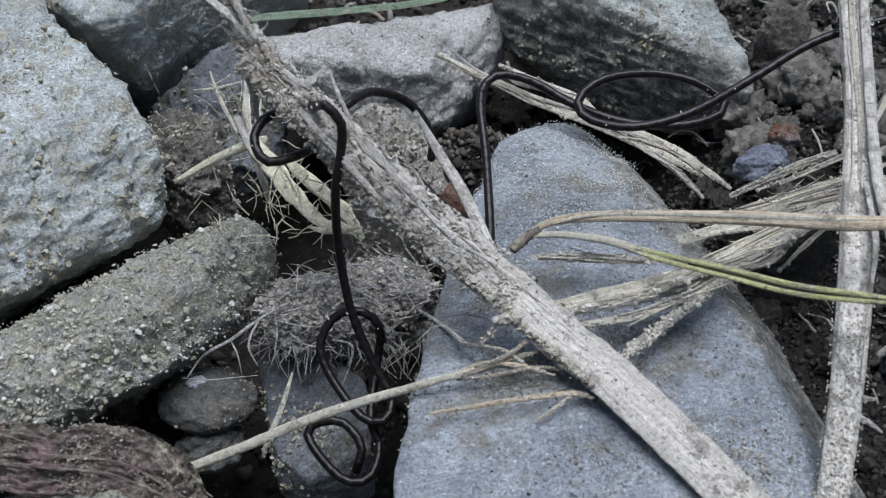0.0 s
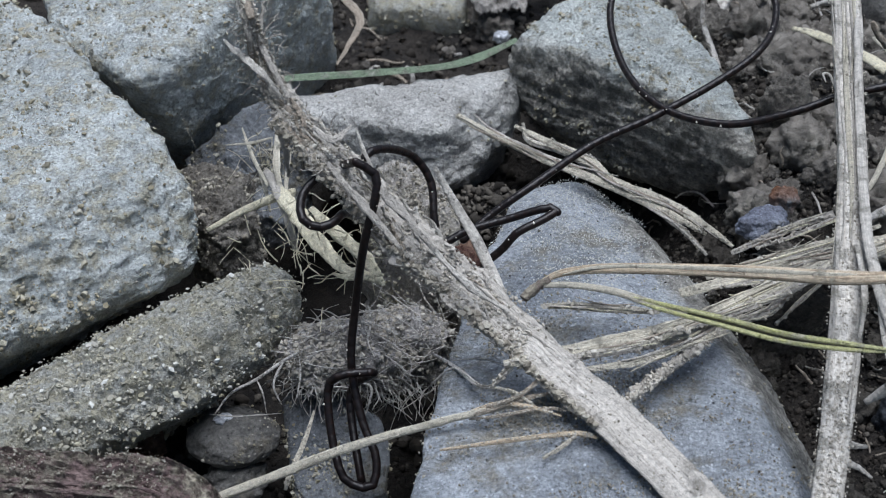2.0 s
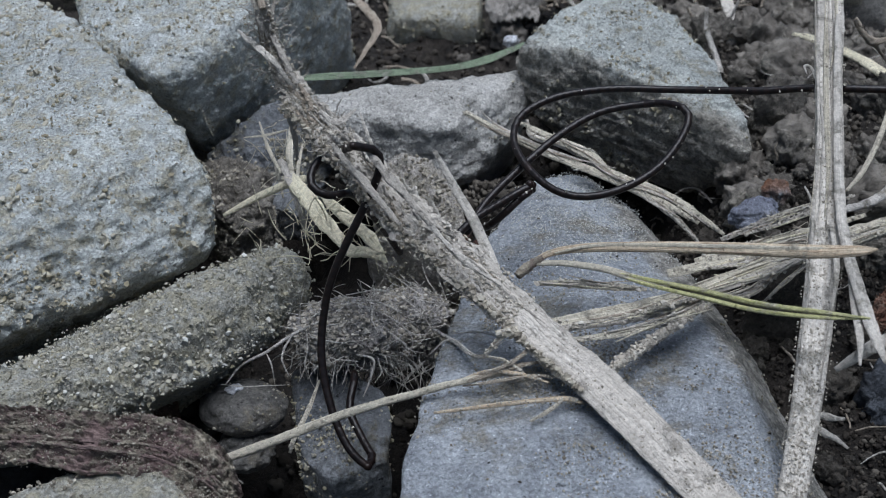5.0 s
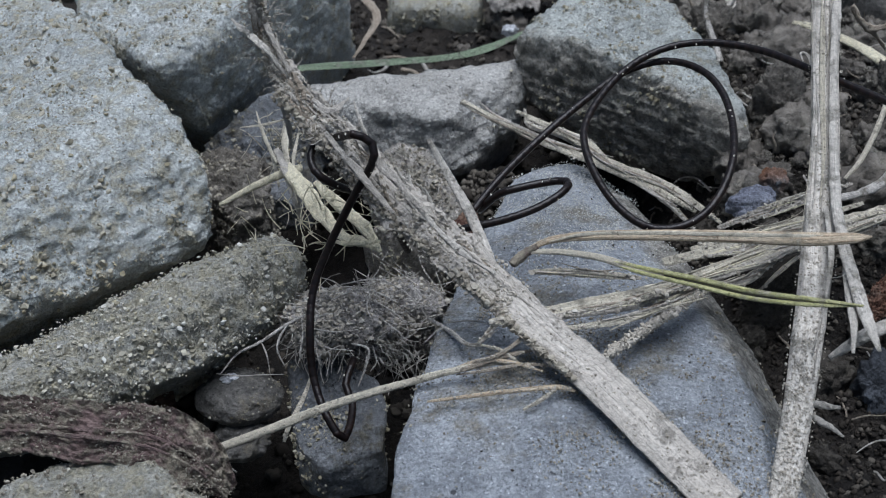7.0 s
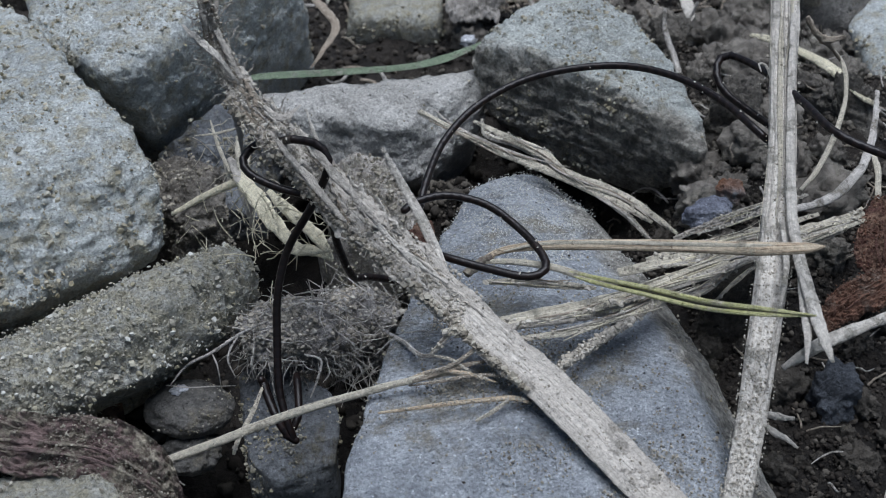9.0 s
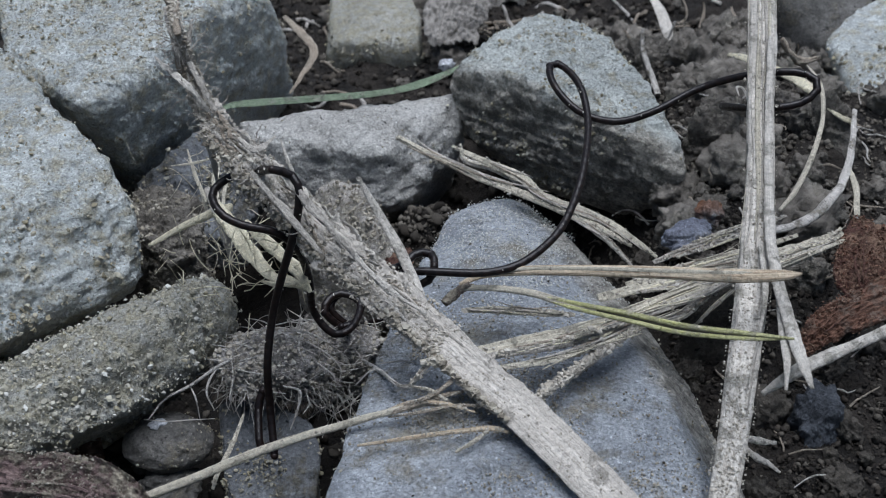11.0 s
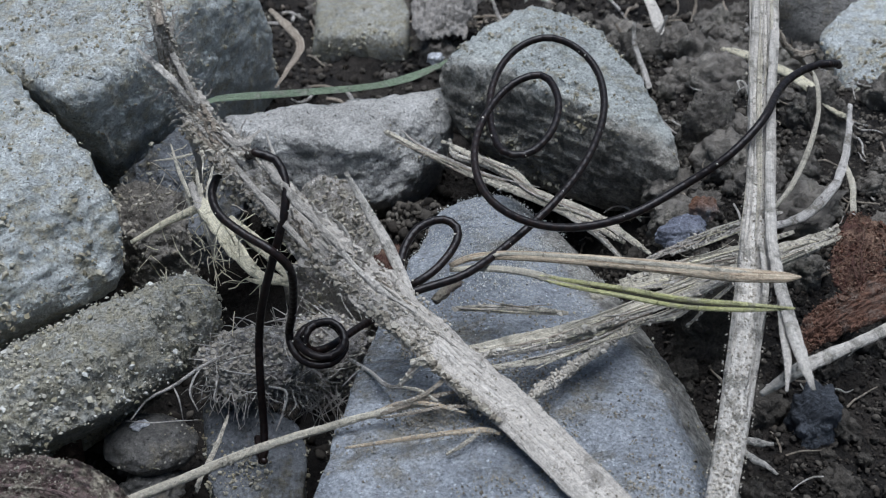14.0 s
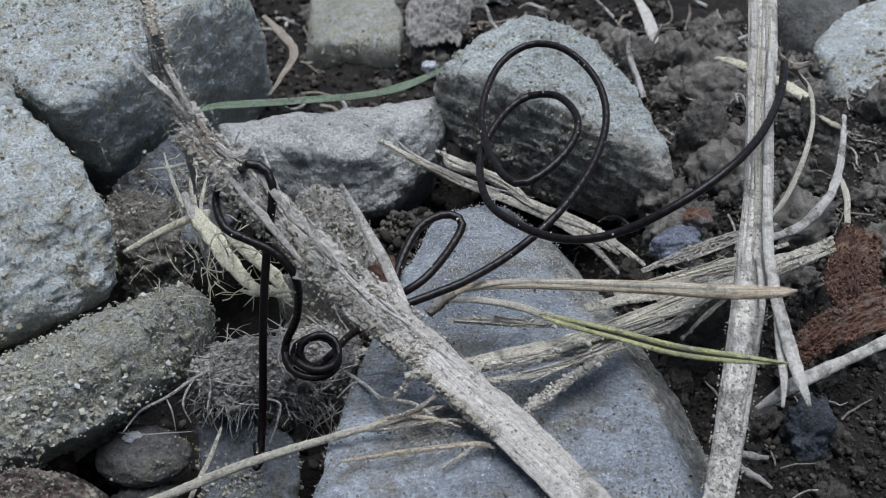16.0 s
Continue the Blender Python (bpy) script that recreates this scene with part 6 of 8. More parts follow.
bend(2.5, drop=[(-9.1, 101.9, 41.0), (-6.8, 102.2, 39.5), (-6.8, 100.8, 37.5), (-8.5, 99.5, 32.0), (-10.0, 99.2, 25.0), (-10.9, 96.5, 18.0), (-10.1, 92.3, 14.0), (-7.8, 89.1, 10.0), (-7.4, 87.5, 8.0), (-9.2, 85.8, 7.0), (-10.8, 86.5, 9.0), (-12.2, 89.7, 12.0), (-12.6, 92.1, 15.0), (-11.6, 92.5, 16.0), (-11.8, 93.6, 10.0), (-10.2, 88.5, 6.0), (-10.7, 91.2, 3.0), (-11.9, 98.6, -5.0), (-17.2, 130.8, -40.0)],
     loop=[(-9.1, 101.9, 41.0), (-11.3, 105.7, 38.0), (-13.3, 105.2, 37.0), (-14.9, 103.5, 36.0), (-14.8, 100.7, 35.0), (-13.2, 100.7, 34.0), (-11.7, 101.2, 34.0), (-10.5, 103.6, 33.5), (-9.0, 109.8, 27.0), (-7.0, 114.8, 20.0), (-7.4, 118.9, 17.0), (-8.5, 129.7, 9.0), (-18.3, 223.6, -60.0)],
     arch=[(-9.6, 107.0, 36.0), (-7.9, 107.5, 38.0), (-5.6, 109.7, 37.0), (-3.2, 111.7, 34.0), (-1.4, 110.6, 31.0), (-0.7, 108.5, 28.0), (0.1, 108.7, 25.0), (1.0, 112.5, 20.0), (0.8, 116.5, 17.0), (0.4, 127.2, 9.0), (-2.2, 192.6, -40.0)],
     coil=[(0.6, 106.2, 26.0), (2.2, 107.7, 27.0), (6.5, 110.3, 28.5), (11.2, 112.9, 30.0), (13.1, 113.4, 30.0), (11.2, 111.7, 29.0), (8.2, 108.7, 28.0), (6.5, 106.8, 26.0), (5.9, 107.5, 23.0), (5.9, 111.5, 20.0), (5.9, 122.0, 12.0), (6.1, 204.0, -50.0)],
     reach=[(3.2, 108.2, 25.0), (6.5, 111.2, 27.0), (10.6, 114.3, 29.5), (17.7, 120.2, 31.5), (25.9, 127.4, 33.5), (33.6, 133.1, 35.5), (38.4, 137.1, 37.0), (39.7, 142.5, 38.5), (37.4, 148.1, 40.5), (31.0, 154.3, 42.0), (24.1, 155.8, 40.5), (19.7, 150.6, 38.5), (20.3, 142.3, 36.0), (24.1, 133.0, 34.5), (29.3, 126.8, 34.0), (35.9, 123.9, 34.5), (42.2, 122.3, 36.5), (48.0, 122.3, 38.5), (52.5, 120.7, 40.0), (64.1, 120.9, 42.0)])
bend(3, drop=[(-9.1, 102.4, 41.0), (-7.1, 104.2, 39.5), (-6.8, 103.5, 37.0), (-8.4, 101.5, 32.0), (-10.6, 100.6, 26.0), (-11.6, 98.3, 20.0), (-11.9, 94.9, 15.0), (-10.9, 91.3, 11.0), (-8.8, 88.8, 8.0), (-7.4, 87.1, 6.0), (-9.6, 88.8, 6.0), (-11.9, 91.5, 7.0), (-12.4, 94.3, 4.0), (-13.8, 101.8, -4.0), (-20.2, 135.5, -40.0)],
     loop=[(-9.1, 102.4, 41.0), (-11.6, 105.5, 38.0), (-13.6, 104.9, 37.0), (-14.8, 103.2, 36.0), (-14.3, 101.3, 35.0), (-12.8, 101.2, 34.0), (-11.5, 101.5, 34.0), (-10.5, 103.7, 33.0), (-8.6, 108.2, 27.0), (-6.5, 112.7, 20.0), (-7.0, 116.6, 17.0), (-8.1, 126.9, 9.0), (-18.2, 215.9, -60.0)],
     arch=[(-9.6, 107.3, 36.0), (-7.8, 107.1, 38.0), (-5.6, 108.0, 37.0), (-3.1, 108.8, 34.0), (-1.4, 106.8, 31.0), (-0.1, 105.1, 28.0), (1.7, 109.0, 22.0), (1.5, 112.8, 19.0), (1.0, 123.0, 11.0), (-2.1, 188.2, -40.0)],
     coil=[(1.8, 108.4, 26.0), (3.2, 109.9, 27.0), (6.7, 113.4, 28.0), (10.3, 115.7, 29.0), (11.6, 116.3, 29.0), (9.9, 114.6, 28.0), (7.4, 111.7, 27.0), (5.3, 109.7, 25.0), (3.8, 109.0, 22.0), (3.7, 112.8, 19.0), (3.4, 123.0, 11.0), (1.1, 200.9, -50.0)],
     reach=[(2.4, 109.7, 25.0), (5.3, 111.7, 27.0), (11.0, 115.6, 29.5), (19.2, 122.9, 32.0), (26.1, 128.2, 34.0), (31.4, 130.2, 36.0), (32.3, 130.5, 36.5), (30.0, 131.7, 36.5), (24.4, 136.1, 36.5), (17.8, 142.2, 36.0), (13.5, 144.4, 35.5), (12.7, 142.9, 34.5), (16.9, 137.7, 33.5), (22.7, 131.4, 33.0), (29.0, 127.2, 33.5), (37.3, 124.5, 35.0), (44.5, 122.7, 37.5), (49.8, 122.6, 39.0), (55.0, 119.9, 40.5), (67.1, 120.1, 42.0)])
bend(3.5, drop=[(-9.3, 102.2, 41.0), (-7.1, 103.5, 39.5), (-6.9, 103.1, 37.0), (-8.8, 101.2, 32.0), (-11.2, 99.3, 26.0), (-12.6, 96.1, 20.0), (-12.7, 93.8, 15.0), (-11.7, 90.3, 11.0), (-9.2, 87.0, 8.0), (-7.8, 85.4, 6.0), (-9.6, 88.9, 5.0), (-10.0, 91.7, 2.0), (-11.3, 99.1, -6.0), (-16.7, 130.6, -40.0)],
     loop=[(-9.3, 102.2, 41.0), (-11.8, 105.4, 38.0), (-13.8, 105.2, 37.0), (-15.0, 103.4, 36.0), (-14.7, 102.0, 35.0), (-13.0, 101.6, 34.0), (-11.4, 102.1, 34.0), (-10.7, 104.3, 33.0), (-9.6, 109.3, 27.0), (-7.5, 114.1, 20.0), (-8.0, 118.2, 17.0), (-9.3, 129.0, 9.0), (-20.7, 222.1, -60.0)],
     arch=[(-9.4, 105.8, 36.0), (-7.3, 105.5, 37.0), (-5.2, 107.2, 35.5), (-2.9, 106.8, 33.0), (-1.2, 105.2, 30.0), (-0.2, 104.5, 28.0), (1.5, 109.1, 22.0), (1.3, 113.1, 19.0), (0.8, 123.7, 11.0), (-2.6, 191.2, -40.0)],
     coil=[(1.1, 105.2, 25.0), (2.0, 107.9, 26.0), (3.7, 110.7, 27.0), (7.9, 113.8, 29.0), (10.7, 116.2, 30.0), (10.0, 115.4, 29.0), (7.2, 111.8, 28.0), (4.8, 109.7, 26.0), (3.7, 109.0, 23.0), (3.6, 113.0, 20.0), (3.2, 123.7, 12.0), (0.5, 206.7, -50.0)],
     reach=[(2.0, 107.7, 24.0), (3.0, 109.7, 26.0), (6.5, 113.0, 28.0), (11.5, 117.1, 30.0), (18.9, 124.3, 32.0), (25.8, 128.3, 34.0), (29.6, 130.5, 35.5), (31.6, 129.6, 36.0), (30.2, 125.2, 34.5), (26.9, 124.1, 33.0), (21.4, 127.6, 32.5), (15.6, 132.5, 32.5), (11.4, 137.2, 33.5), (12.6, 138.7, 34.0), (19.5, 135.5, 33.5), (26.8, 130.5, 33.0), (33.6, 126.1, 34.0), (42.0, 122.3, 37.0), (48.5, 121.2, 39.0), (53.9, 119.7, 40.5), (65.9, 119.8, 42.0)])
bend(4, drop=[(-8.9, 101.2, 41.0), (-6.6, 102.6, 39.5), (-6.7, 102.4, 37.0), (-9.0, 101.1, 32.0), (-11.8, 99.2, 26.0), (-13.2, 97.1, 20.0), (-13.3, 93.7, 15.0), (-11.4, 89.4, 10.0), (-8.8, 85.6, 7.0), (-7.8, 84.8, 6.0), (-8.7, 89.8, 6.0), (-10.5, 94.6, 8.0), (-10.8, 98.6, 10.0), (-11.4, 102.0, 7.0), (-12.9, 111.2, -1.0), (-20.1, 156.0, -40.0)],
     loop=[(-8.9, 101.2, 41.0), (-11.5, 105.0, 38.0), (-13.9, 105.0, 37.0), (-15.0, 103.1, 36.0), (-14.7, 101.6, 35.0), (-12.7, 101.9, 34.0), (-10.9, 103.5, 33.5), (-10.2, 107.2, 30.0), (-8.3, 113.7, 22.0), (-6.9, 120.1, 14.0), (-7.4, 124.4, 11.0), (-8.6, 135.8, 3.0), (-18.2, 225.6, -60.0)],
     arch=[(-7.8, 106.3, 35.0), (-6.5, 106.4, 35.0), (-4.8, 106.1, 34.0), (-3.3, 107.2, 31.0), (-2.1, 107.8, 29.0), (-1.0, 114.0, 22.0), (-1.3, 118.4, 19.0), (-2.1, 130.3, 11.0), (-7.1, 206.2, -40.0)],
     coil=[(2.2, 105.9, 25.0), (3.5, 108.7, 26.5), (5.5, 111.0, 28.0), (9.0, 113.2, 30.0), (10.4, 114.6, 30.0), (9.0, 113.5, 29.0), (6.3, 110.4, 28.0), (4.9, 108.3, 26.0), (3.5, 108.9, 23.0), (3.4, 113.2, 20.0), (3.0, 124.8, 12.0), (0.2, 214.4, -50.0)],
     reach=[(3.5, 108.4, 25.0), (5.5, 111.9, 27.0), (9.0, 116.2, 29.0), (13.3, 122.9, 31.5), (18.5, 126.8, 33.5), (25.1, 126.8, 34.5), (29.5, 124.7, 36.0), (30.1, 122.5, 35.0), (26.5, 117.1, 33.0), (21.5, 114.4, 31.5), (15.2, 113.2, 31.0), (9.7, 117.1, 31.0), (5.8, 122.9, 32.0), (7.0, 127.5, 33.5), (13.3, 128.8, 34.5), (22.1, 126.5, 34.5), (30.6, 123.4, 34.5), (39.7, 119.8, 37.0), (46.1, 119.3, 39.0), (52.3, 118.5, 40.5), (64.2, 118.6, 42.0)])
bend(6.5, drop=[(-10.3, 101.6, 41.0), (-7.8, 102.5, 40.0), (-6.6, 101.5, 38.0), (-8.1, 100.6, 34.0), (-10.8, 98.6, 29.0), (-13.5, 96.4, 24.0), (-14.4, 94.1, 19.0), (-13.8, 90.8, 14.0), (-11.9, 87.4, 10.0), (-9.6, 86.2, 8.0), (-6.1, 88.4, 7.0), (-9.0, 89.6, 8.0), (-11.7, 92.5, 9.0), (-10.3, 96.1, 10.0), (-10.9, 99.5, 7.0), (-12.6, 108.7, -1.0), (-20.7, 153.7, -40.0)],
     loop=[(-10.3, 101.6, 41.0), (-12.4, 105.9, 38.0), (-13.7, 105.9, 37.0), (-14.8, 104.7, 36.0), (-14.3, 102.5, 35.0), (-12.2, 101.7, 34.0), (-9.8, 103.4, 33.0), (-8.4, 106.6, 29.0), (-6.9, 110.1, 23.0), (-6.2, 115.2, 16.0), (-6.8, 119.5, 13.0), (-8.2, 131.0, 5.0), (-19.6, 224.6, -60.0)],
     arch=[(-6.9, 122.1, 16.0), (-5.5, 123.7, 14.0), (-4.1, 125.3, 12.0), (-4.5, 129.8, 9.0), (-5.7, 141.6, 1.0), (-13.1, 217.4, -50.0)],
     coil=[(-0.0, 104.8, 25.0), (2.0, 105.9, 26.0), (7.5, 106.4, 27.0), (12.9, 108.1, 28.5), (16.0, 110.5, 29.5), (16.4, 112.9, 29.5), (13.7, 113.2, 29.0), (9.5, 112.1, 28.0), (6.0, 109.6, 27.0), (3.9, 110.2, 24.0), (3.6, 114.8, 21.0), (3.1, 126.9, 13.0), (-1.4, 222.6, -50.0)],
     reach=[(2.6, 108.0, 25.0), (5.2, 112.2, 27.0), (8.7, 115.2, 29.0), (14.4, 117.1, 31.0), (21.5, 119.7, 33.0), (27.1, 120.8, 34.5), (30.1, 119.3, 35.5), (31.7, 114.0, 34.5), (30.0, 108.8, 32.0), (26.5, 104.4, 29.5), (22.2, 102.1, 28.0), (17.5, 102.2, 28.0), (14.9, 106.7, 29.0), (14.2, 114.0, 31.0), (15.1, 122.1, 33.0), (18.1, 129.5, 35.0), (24.3, 133.8, 36.5), (30.9, 133.5, 37.5), (37.8, 129.6, 38.0), (44.3, 122.0, 39.0), (48.1, 117.7, 39.5), (51.8, 114.5, 40.0), (61.6, 108.3, 41.0)])
bend(7, drop=[(-8.6, 101.4, 41.0), (-6.7, 101.6, 40.0), (-6.4, 100.6, 38.0), (-9.0, 100.6, 33.0), (-12.0, 99.9, 27.0), (-14.1, 97.6, 22.0), (-14.3, 93.9, 18.0), (-13.9, 91.5, 13.0), (-11.9, 87.9, 10.0), (-9.9, 86.7, 8.0), (-9.6, 92.2, 8.0), (-10.8, 95.1, 9.0), (-10.2, 98.3, 10.0), (-10.9, 101.8, 7.0), (-12.6, 111.1, -1.0), (-21.0, 156.4, -40.0)],
     loop=[(-8.6, 101.4, 41.0), (-11.7, 105.6, 38.0), (-14.0, 105.3, 37.0), (-14.2, 103.7, 36.0), (-13.1, 102.2, 35.0), (-11.0, 103.0, 33.0), (-8.8, 105.9, 30.0), (-6.3, 111.0, 23.0), (-4.9, 116.1, 15.0), (-5.4, 120.4, 12.0), (-6.7, 131.7, 4.0), (-17.6, 222.4, -60.0)],
     arch=[(-6.9, 122.1, 16.0), (-5.5, 123.7, 14.0), (-4.1, 125.3, 12.0), (-4.5, 129.8, 9.0), (-5.7, 141.6, 1.0), (-13.1, 217.4, -50.0)],
     coil=[(2.1, 105.0, 25.5), (4.2, 105.2, 26.0), (8.3, 105.5, 27.0), (12.4, 106.8, 28.0), (15.5, 108.9, 29.0), (16.2, 111.3, 29.0), (13.8, 112.0, 28.5), (9.6, 111.0, 28.0), (7.5, 111.2, 27.0), (5.3, 112.4, 24.0), (5.1, 117.0, 21.0), (4.5, 129.2, 13.0), (0.3, 225.4, -50.0)],
     reach=[(4.6, 110.9, 25.0), (7.4, 114.5, 27.0), (11.6, 119.8, 29.0), (17.5, 126.1, 31.5), (23.7, 132.1, 33.5), (29.7, 133.0, 35.0), (34.4, 128.4, 35.5), (36.5, 121.0, 34.5), (35.9, 110.9, 33.0), (33.2, 104.7, 30.5), (29.5, 102.0, 29.0), (25.0, 102.6, 28.5), (20.9, 107.7, 29.5), (18.3, 115.7, 31.5), (19.1, 121.8, 33.0), (23.4, 129.2, 35.0), (28.8, 133.3, 36.5), (34.8, 133.6, 37.5), (41.4, 129.1, 38.5), (46.4, 121.5, 39.5), (49.5, 116.8, 40.0), (54.5, 110.3, 40.5), (62.1, 104.4, 41.0)])
bend(7.5, drop=[(-9.5, 101.6, 41.0), (-7.2, 102.8, 40.0), (-5.8, 101.2, 38.0), (-7.8, 101.3, 33.0), (-11.2, 100.7, 27.0), (-13.5, 98.4, 22.0), (-14.1, 94.8, 18.0), (-13.7, 91.4, 13.0), (-11.8, 88.0, 9.0), (-9.6, 86.8, 8.0), (-9.9, 91.0, 9.0), (-13.1, 94.5, 9.0), (-10.5, 92.2, 7.0), (-10.4, 98.1, 10.0), (-11.1, 101.6, 7.0), (-13.0, 111.0, -1.0), (-22.2, 156.4, -40.0)],
     loop=[(-9.5, 101.6, 41.0), (-12.2, 105.3, 38.0), (-14.1, 105.7, 37.0), (-14.5, 103.7, 36.0), (-13.6, 101.9, 35.0), (-11.4, 102.1, 34.0), (-9.3, 103.1, 33.0), (-7.8, 104.8, 30.0), (-6.6, 108.9, 24.0), (-6.3, 115.5, 16.0), (-6.9, 119.8, 13.0), (-8.5, 131.3, 5.0), (-21.9, 224.6, -60.0)],
     arch=[(-6.9, 122.1, 16.0), (-5.5, 123.7, 14.0), (-4.1, 125.3, 12.0), (-4.5, 129.8, 9.0), (-5.7, 141.6, 1.0), (-13.1, 217.4, -50.0)],
     coil=[(1.3, 107.6, 25.0), (2.9, 104.7, 25.5), (7.1, 103.1, 26.5), (11.8, 103.6, 27.5), (15.8, 105.2, 28.5), (16.8, 106.7, 29.0), (15.2, 109.0, 28.5), (11.0, 109.6, 28.0), (6.8, 111.1, 27.0), (3.2, 112.6, 26.0), (1.7, 111.7, 24.0), (1.4, 116.3, 21.0), (0.3, 128.5, 13.0), (-7.8, 224.8, -50.0)],
     reach=[(3.4, 107.7, 25.0), (6.0, 112.4, 27.0), (9.5, 116.8, 29.0), (13.4, 122.8, 31.0), (19.0, 132.6, 33.5), (24.5, 137.4, 35.0), (30.6, 137.0, 36.5), (36.2, 134.0, 37.5), (41.6, 125.5, 38.0), (44.5, 116.8, 37.0), (44.3, 109.8, 35.5), (41.5, 104.1, 33.5), (37.0, 102.3, 31.5), (32.1, 103.1, 30.5), (27.9, 108.0, 30.5), (26.2, 114.1, 32.0), (27.7, 122.1, 34.0), (31.9, 126.9, 36.0), (37.4, 125.9, 38.0), (43.3, 123.5, 39.0), (47.6, 117.7, 40.0), (53.7, 112.4, 40.0), (61.5, 104.3, 41.0)])
bend(8, drop=[(-9.0, 101.6, 41.0), (-6.6, 102.1, 40.0), (-5.8, 101.2, 38.0), (-7.8, 101.9, 33.0), (-11.5, 101.4, 27.0), (-13.7, 99.1, 22.0), (-14.4, 96.8, 17.0), (-14.1, 93.2, 13.0), (-12.4, 89.8, 9.0), (-9.9, 87.7, 7.0), (-9.5, 92.0, 7.0), (-10.7, 95.9, 8.0), (-10.2, 98.9, 10.0), (-10.9, 102.3, 7.0), (-12.8, 111.6, -1.0), (-22.2, 156.6, -40.0)],
     loop=[(-9.0, 101.6, 41.0), (-11.8, 105.5, 38.0), (-14.4, 106.6, 37.0), (-15.3, 105.7, 36.0), (-14.4, 103.5, 35.0), (-12.4, 102.7, 34.0), (-9.6, 103.4, 33.0), (-7.8, 105.4, 30.0), (-6.0, 109.7, 23.0), (-5.0, 116.1, 15.0), (-5.6, 120.3, 12.0), (-7.1, 131.6, 4.0), (-19.6, 221.4, -60.0)],
     arch=[(-6.9, 122.1, 16.0), (-5.5, 123.7, 14.0), (-4.1, 125.3, 12.0), (-4.5, 129.8, 9.0), (-5.7, 141.6, 1.0), (-13.1, 217.4, -50.0)],
     coil=[(2.0, 108.9, 27.0), (1.3, 105.9, 26.5), (3.1, 101.2, 26.5), (7.2, 98.5, 26.5), (11.8, 97.0, 26.0), (15.7, 96.9, 26.0), (16.7, 98.2, 26.0), (15.0, 100.4, 26.0), (11.1, 103.2, 26.0), (6.9, 105.3, 26.0), (3.3, 108.4, 24.0), (3.0, 112.8, 21.0), (2.0, 124.5, 13.0), (-5.4, 216.8, -50.0)],
     reach=[(2.9, 105.5, 26.0), (5.4, 110.2, 27.0), (8.6, 117.8, 29.0), (12.2, 123.0, 31.0), (16.6, 131.9, 33.0), (22.1, 136.6, 34.5), (28.2, 137.1, 36.0), (34.8, 135.3, 37.0), (40.6, 128.9, 37.5), (44.3, 120.5, 37.0), (45.1, 111.7, 36.0), (43.2, 106.0, 34.0), (38.7, 102.5, 32.0), (33.6, 101.8, 31.0), (29.5, 105.7, 31.0), (27.7, 113.0, 32.0), (28.5, 120.2, 33.5), (32.4, 125.6, 35.5), (38.1, 126.4, 37.5), (44.5, 123.5, 39.0), (49.3, 117.0, 40.0), (54.8, 112.1, 40.0), (63.6, 105.7, 41.0)])
bend(8.5, drop=[(-9.8, 102.0, 41.0), (-7.4, 102.7, 40.0), (-6.1, 100.7, 38.0), (-7.9, 100.9, 33.0), (-11.3, 100.3, 27.0), (-13.1, 99.2, 22.0), (-13.3, 95.8, 17.0), (-13.1, 93.4, 12.0), (-11.5, 89.9, 9.0), (-10.7, 88.6, 7.0), (-12.5, 90.3, 9.0), (-14.2, 92.5, 11.0), (-14.7, 94.4, 12.0), (-11.3, 90.0, 7.0), (-10.1, 94.0, 8.0), (-10.4, 97.4, 10.0), (-11.1, 100.9, 7.0), (-13.0, 110.2, -1.0), (-22.3, 155.5, -40.0)],
     loop=[(-9.8, 102.0, 41.0), (-12.7, 106.6, 38.0), (-15.2, 107.3, 37.0), (-16.6, 105.7, 36.0), (-15.4, 103.6, 35.0), (-12.6, 102.2, 34.0), (-9.1, 102.1, 33.0), (-6.9, 104.4, 30.0), (-5.7, 108.6, 24.0), (-4.7, 112.6, 17.0), (-3.0, 113.0, 14.0), (0.6, 114.6, 12.0), (0.2, 118.7, 9.0), (-0.8, 129.7, 1.0), (-8.4, 213.2, -60.0)],
     arch=[(-6.9, 122.1, 16.0), (-5.5, 123.7, 14.0), (-4.1, 125.3, 12.0), (-4.5, 129.8, 9.0), (-5.7, 141.6, 1.0), (-13.1, 217.4, -50.0)],
     coil=[(1.5, 107.1, 26.0), (4.5, 103.4, 26.5), (9.3, 100.6, 26.5), (13.9, 98.1, 26.0), (17.4, 96.0, 26.0), (15.9, 98.3, 25.5), (11.9, 101.0, 25.5), (7.2, 103.1, 26.0), (3.6, 106.2, 25.0), (1.2, 110.4, 23.0), (0.8, 114.9, 20.0), (-0.3, 126.9, 12.0), (-8.7, 219.9, -50.0)],
     reach=[(3.0, 104.7, 26.0), (4.4, 110.5, 28.0), (7.4, 116.3, 29.5), (10.8, 123.2, 31.5), (15.9, 129.1, 33.5), (22.7, 132.1, 35.0), (30.2, 133.0, 36.5), (38.1, 131.3, 37.5), (43.1, 125.8, 38.0), (45.1, 120.6, 37.5), (45.4, 114.6, 36.0), (43.8, 109.9, 34.0), (40.1, 110.5, 32.0), (35.7, 112.5, 31.5), (32.7, 116.9, 32.5), (32.7, 122.3, 34.0), (35.7, 128.0, 36.0), (40.5, 128.2, 38.0), (45.4, 124.1, 39.5), (48.9, 117.3, 40.0), (51.7, 108.9, 40.0), (57.4, 103.8, 40.0), (64.7, 98.6, 41.0)])
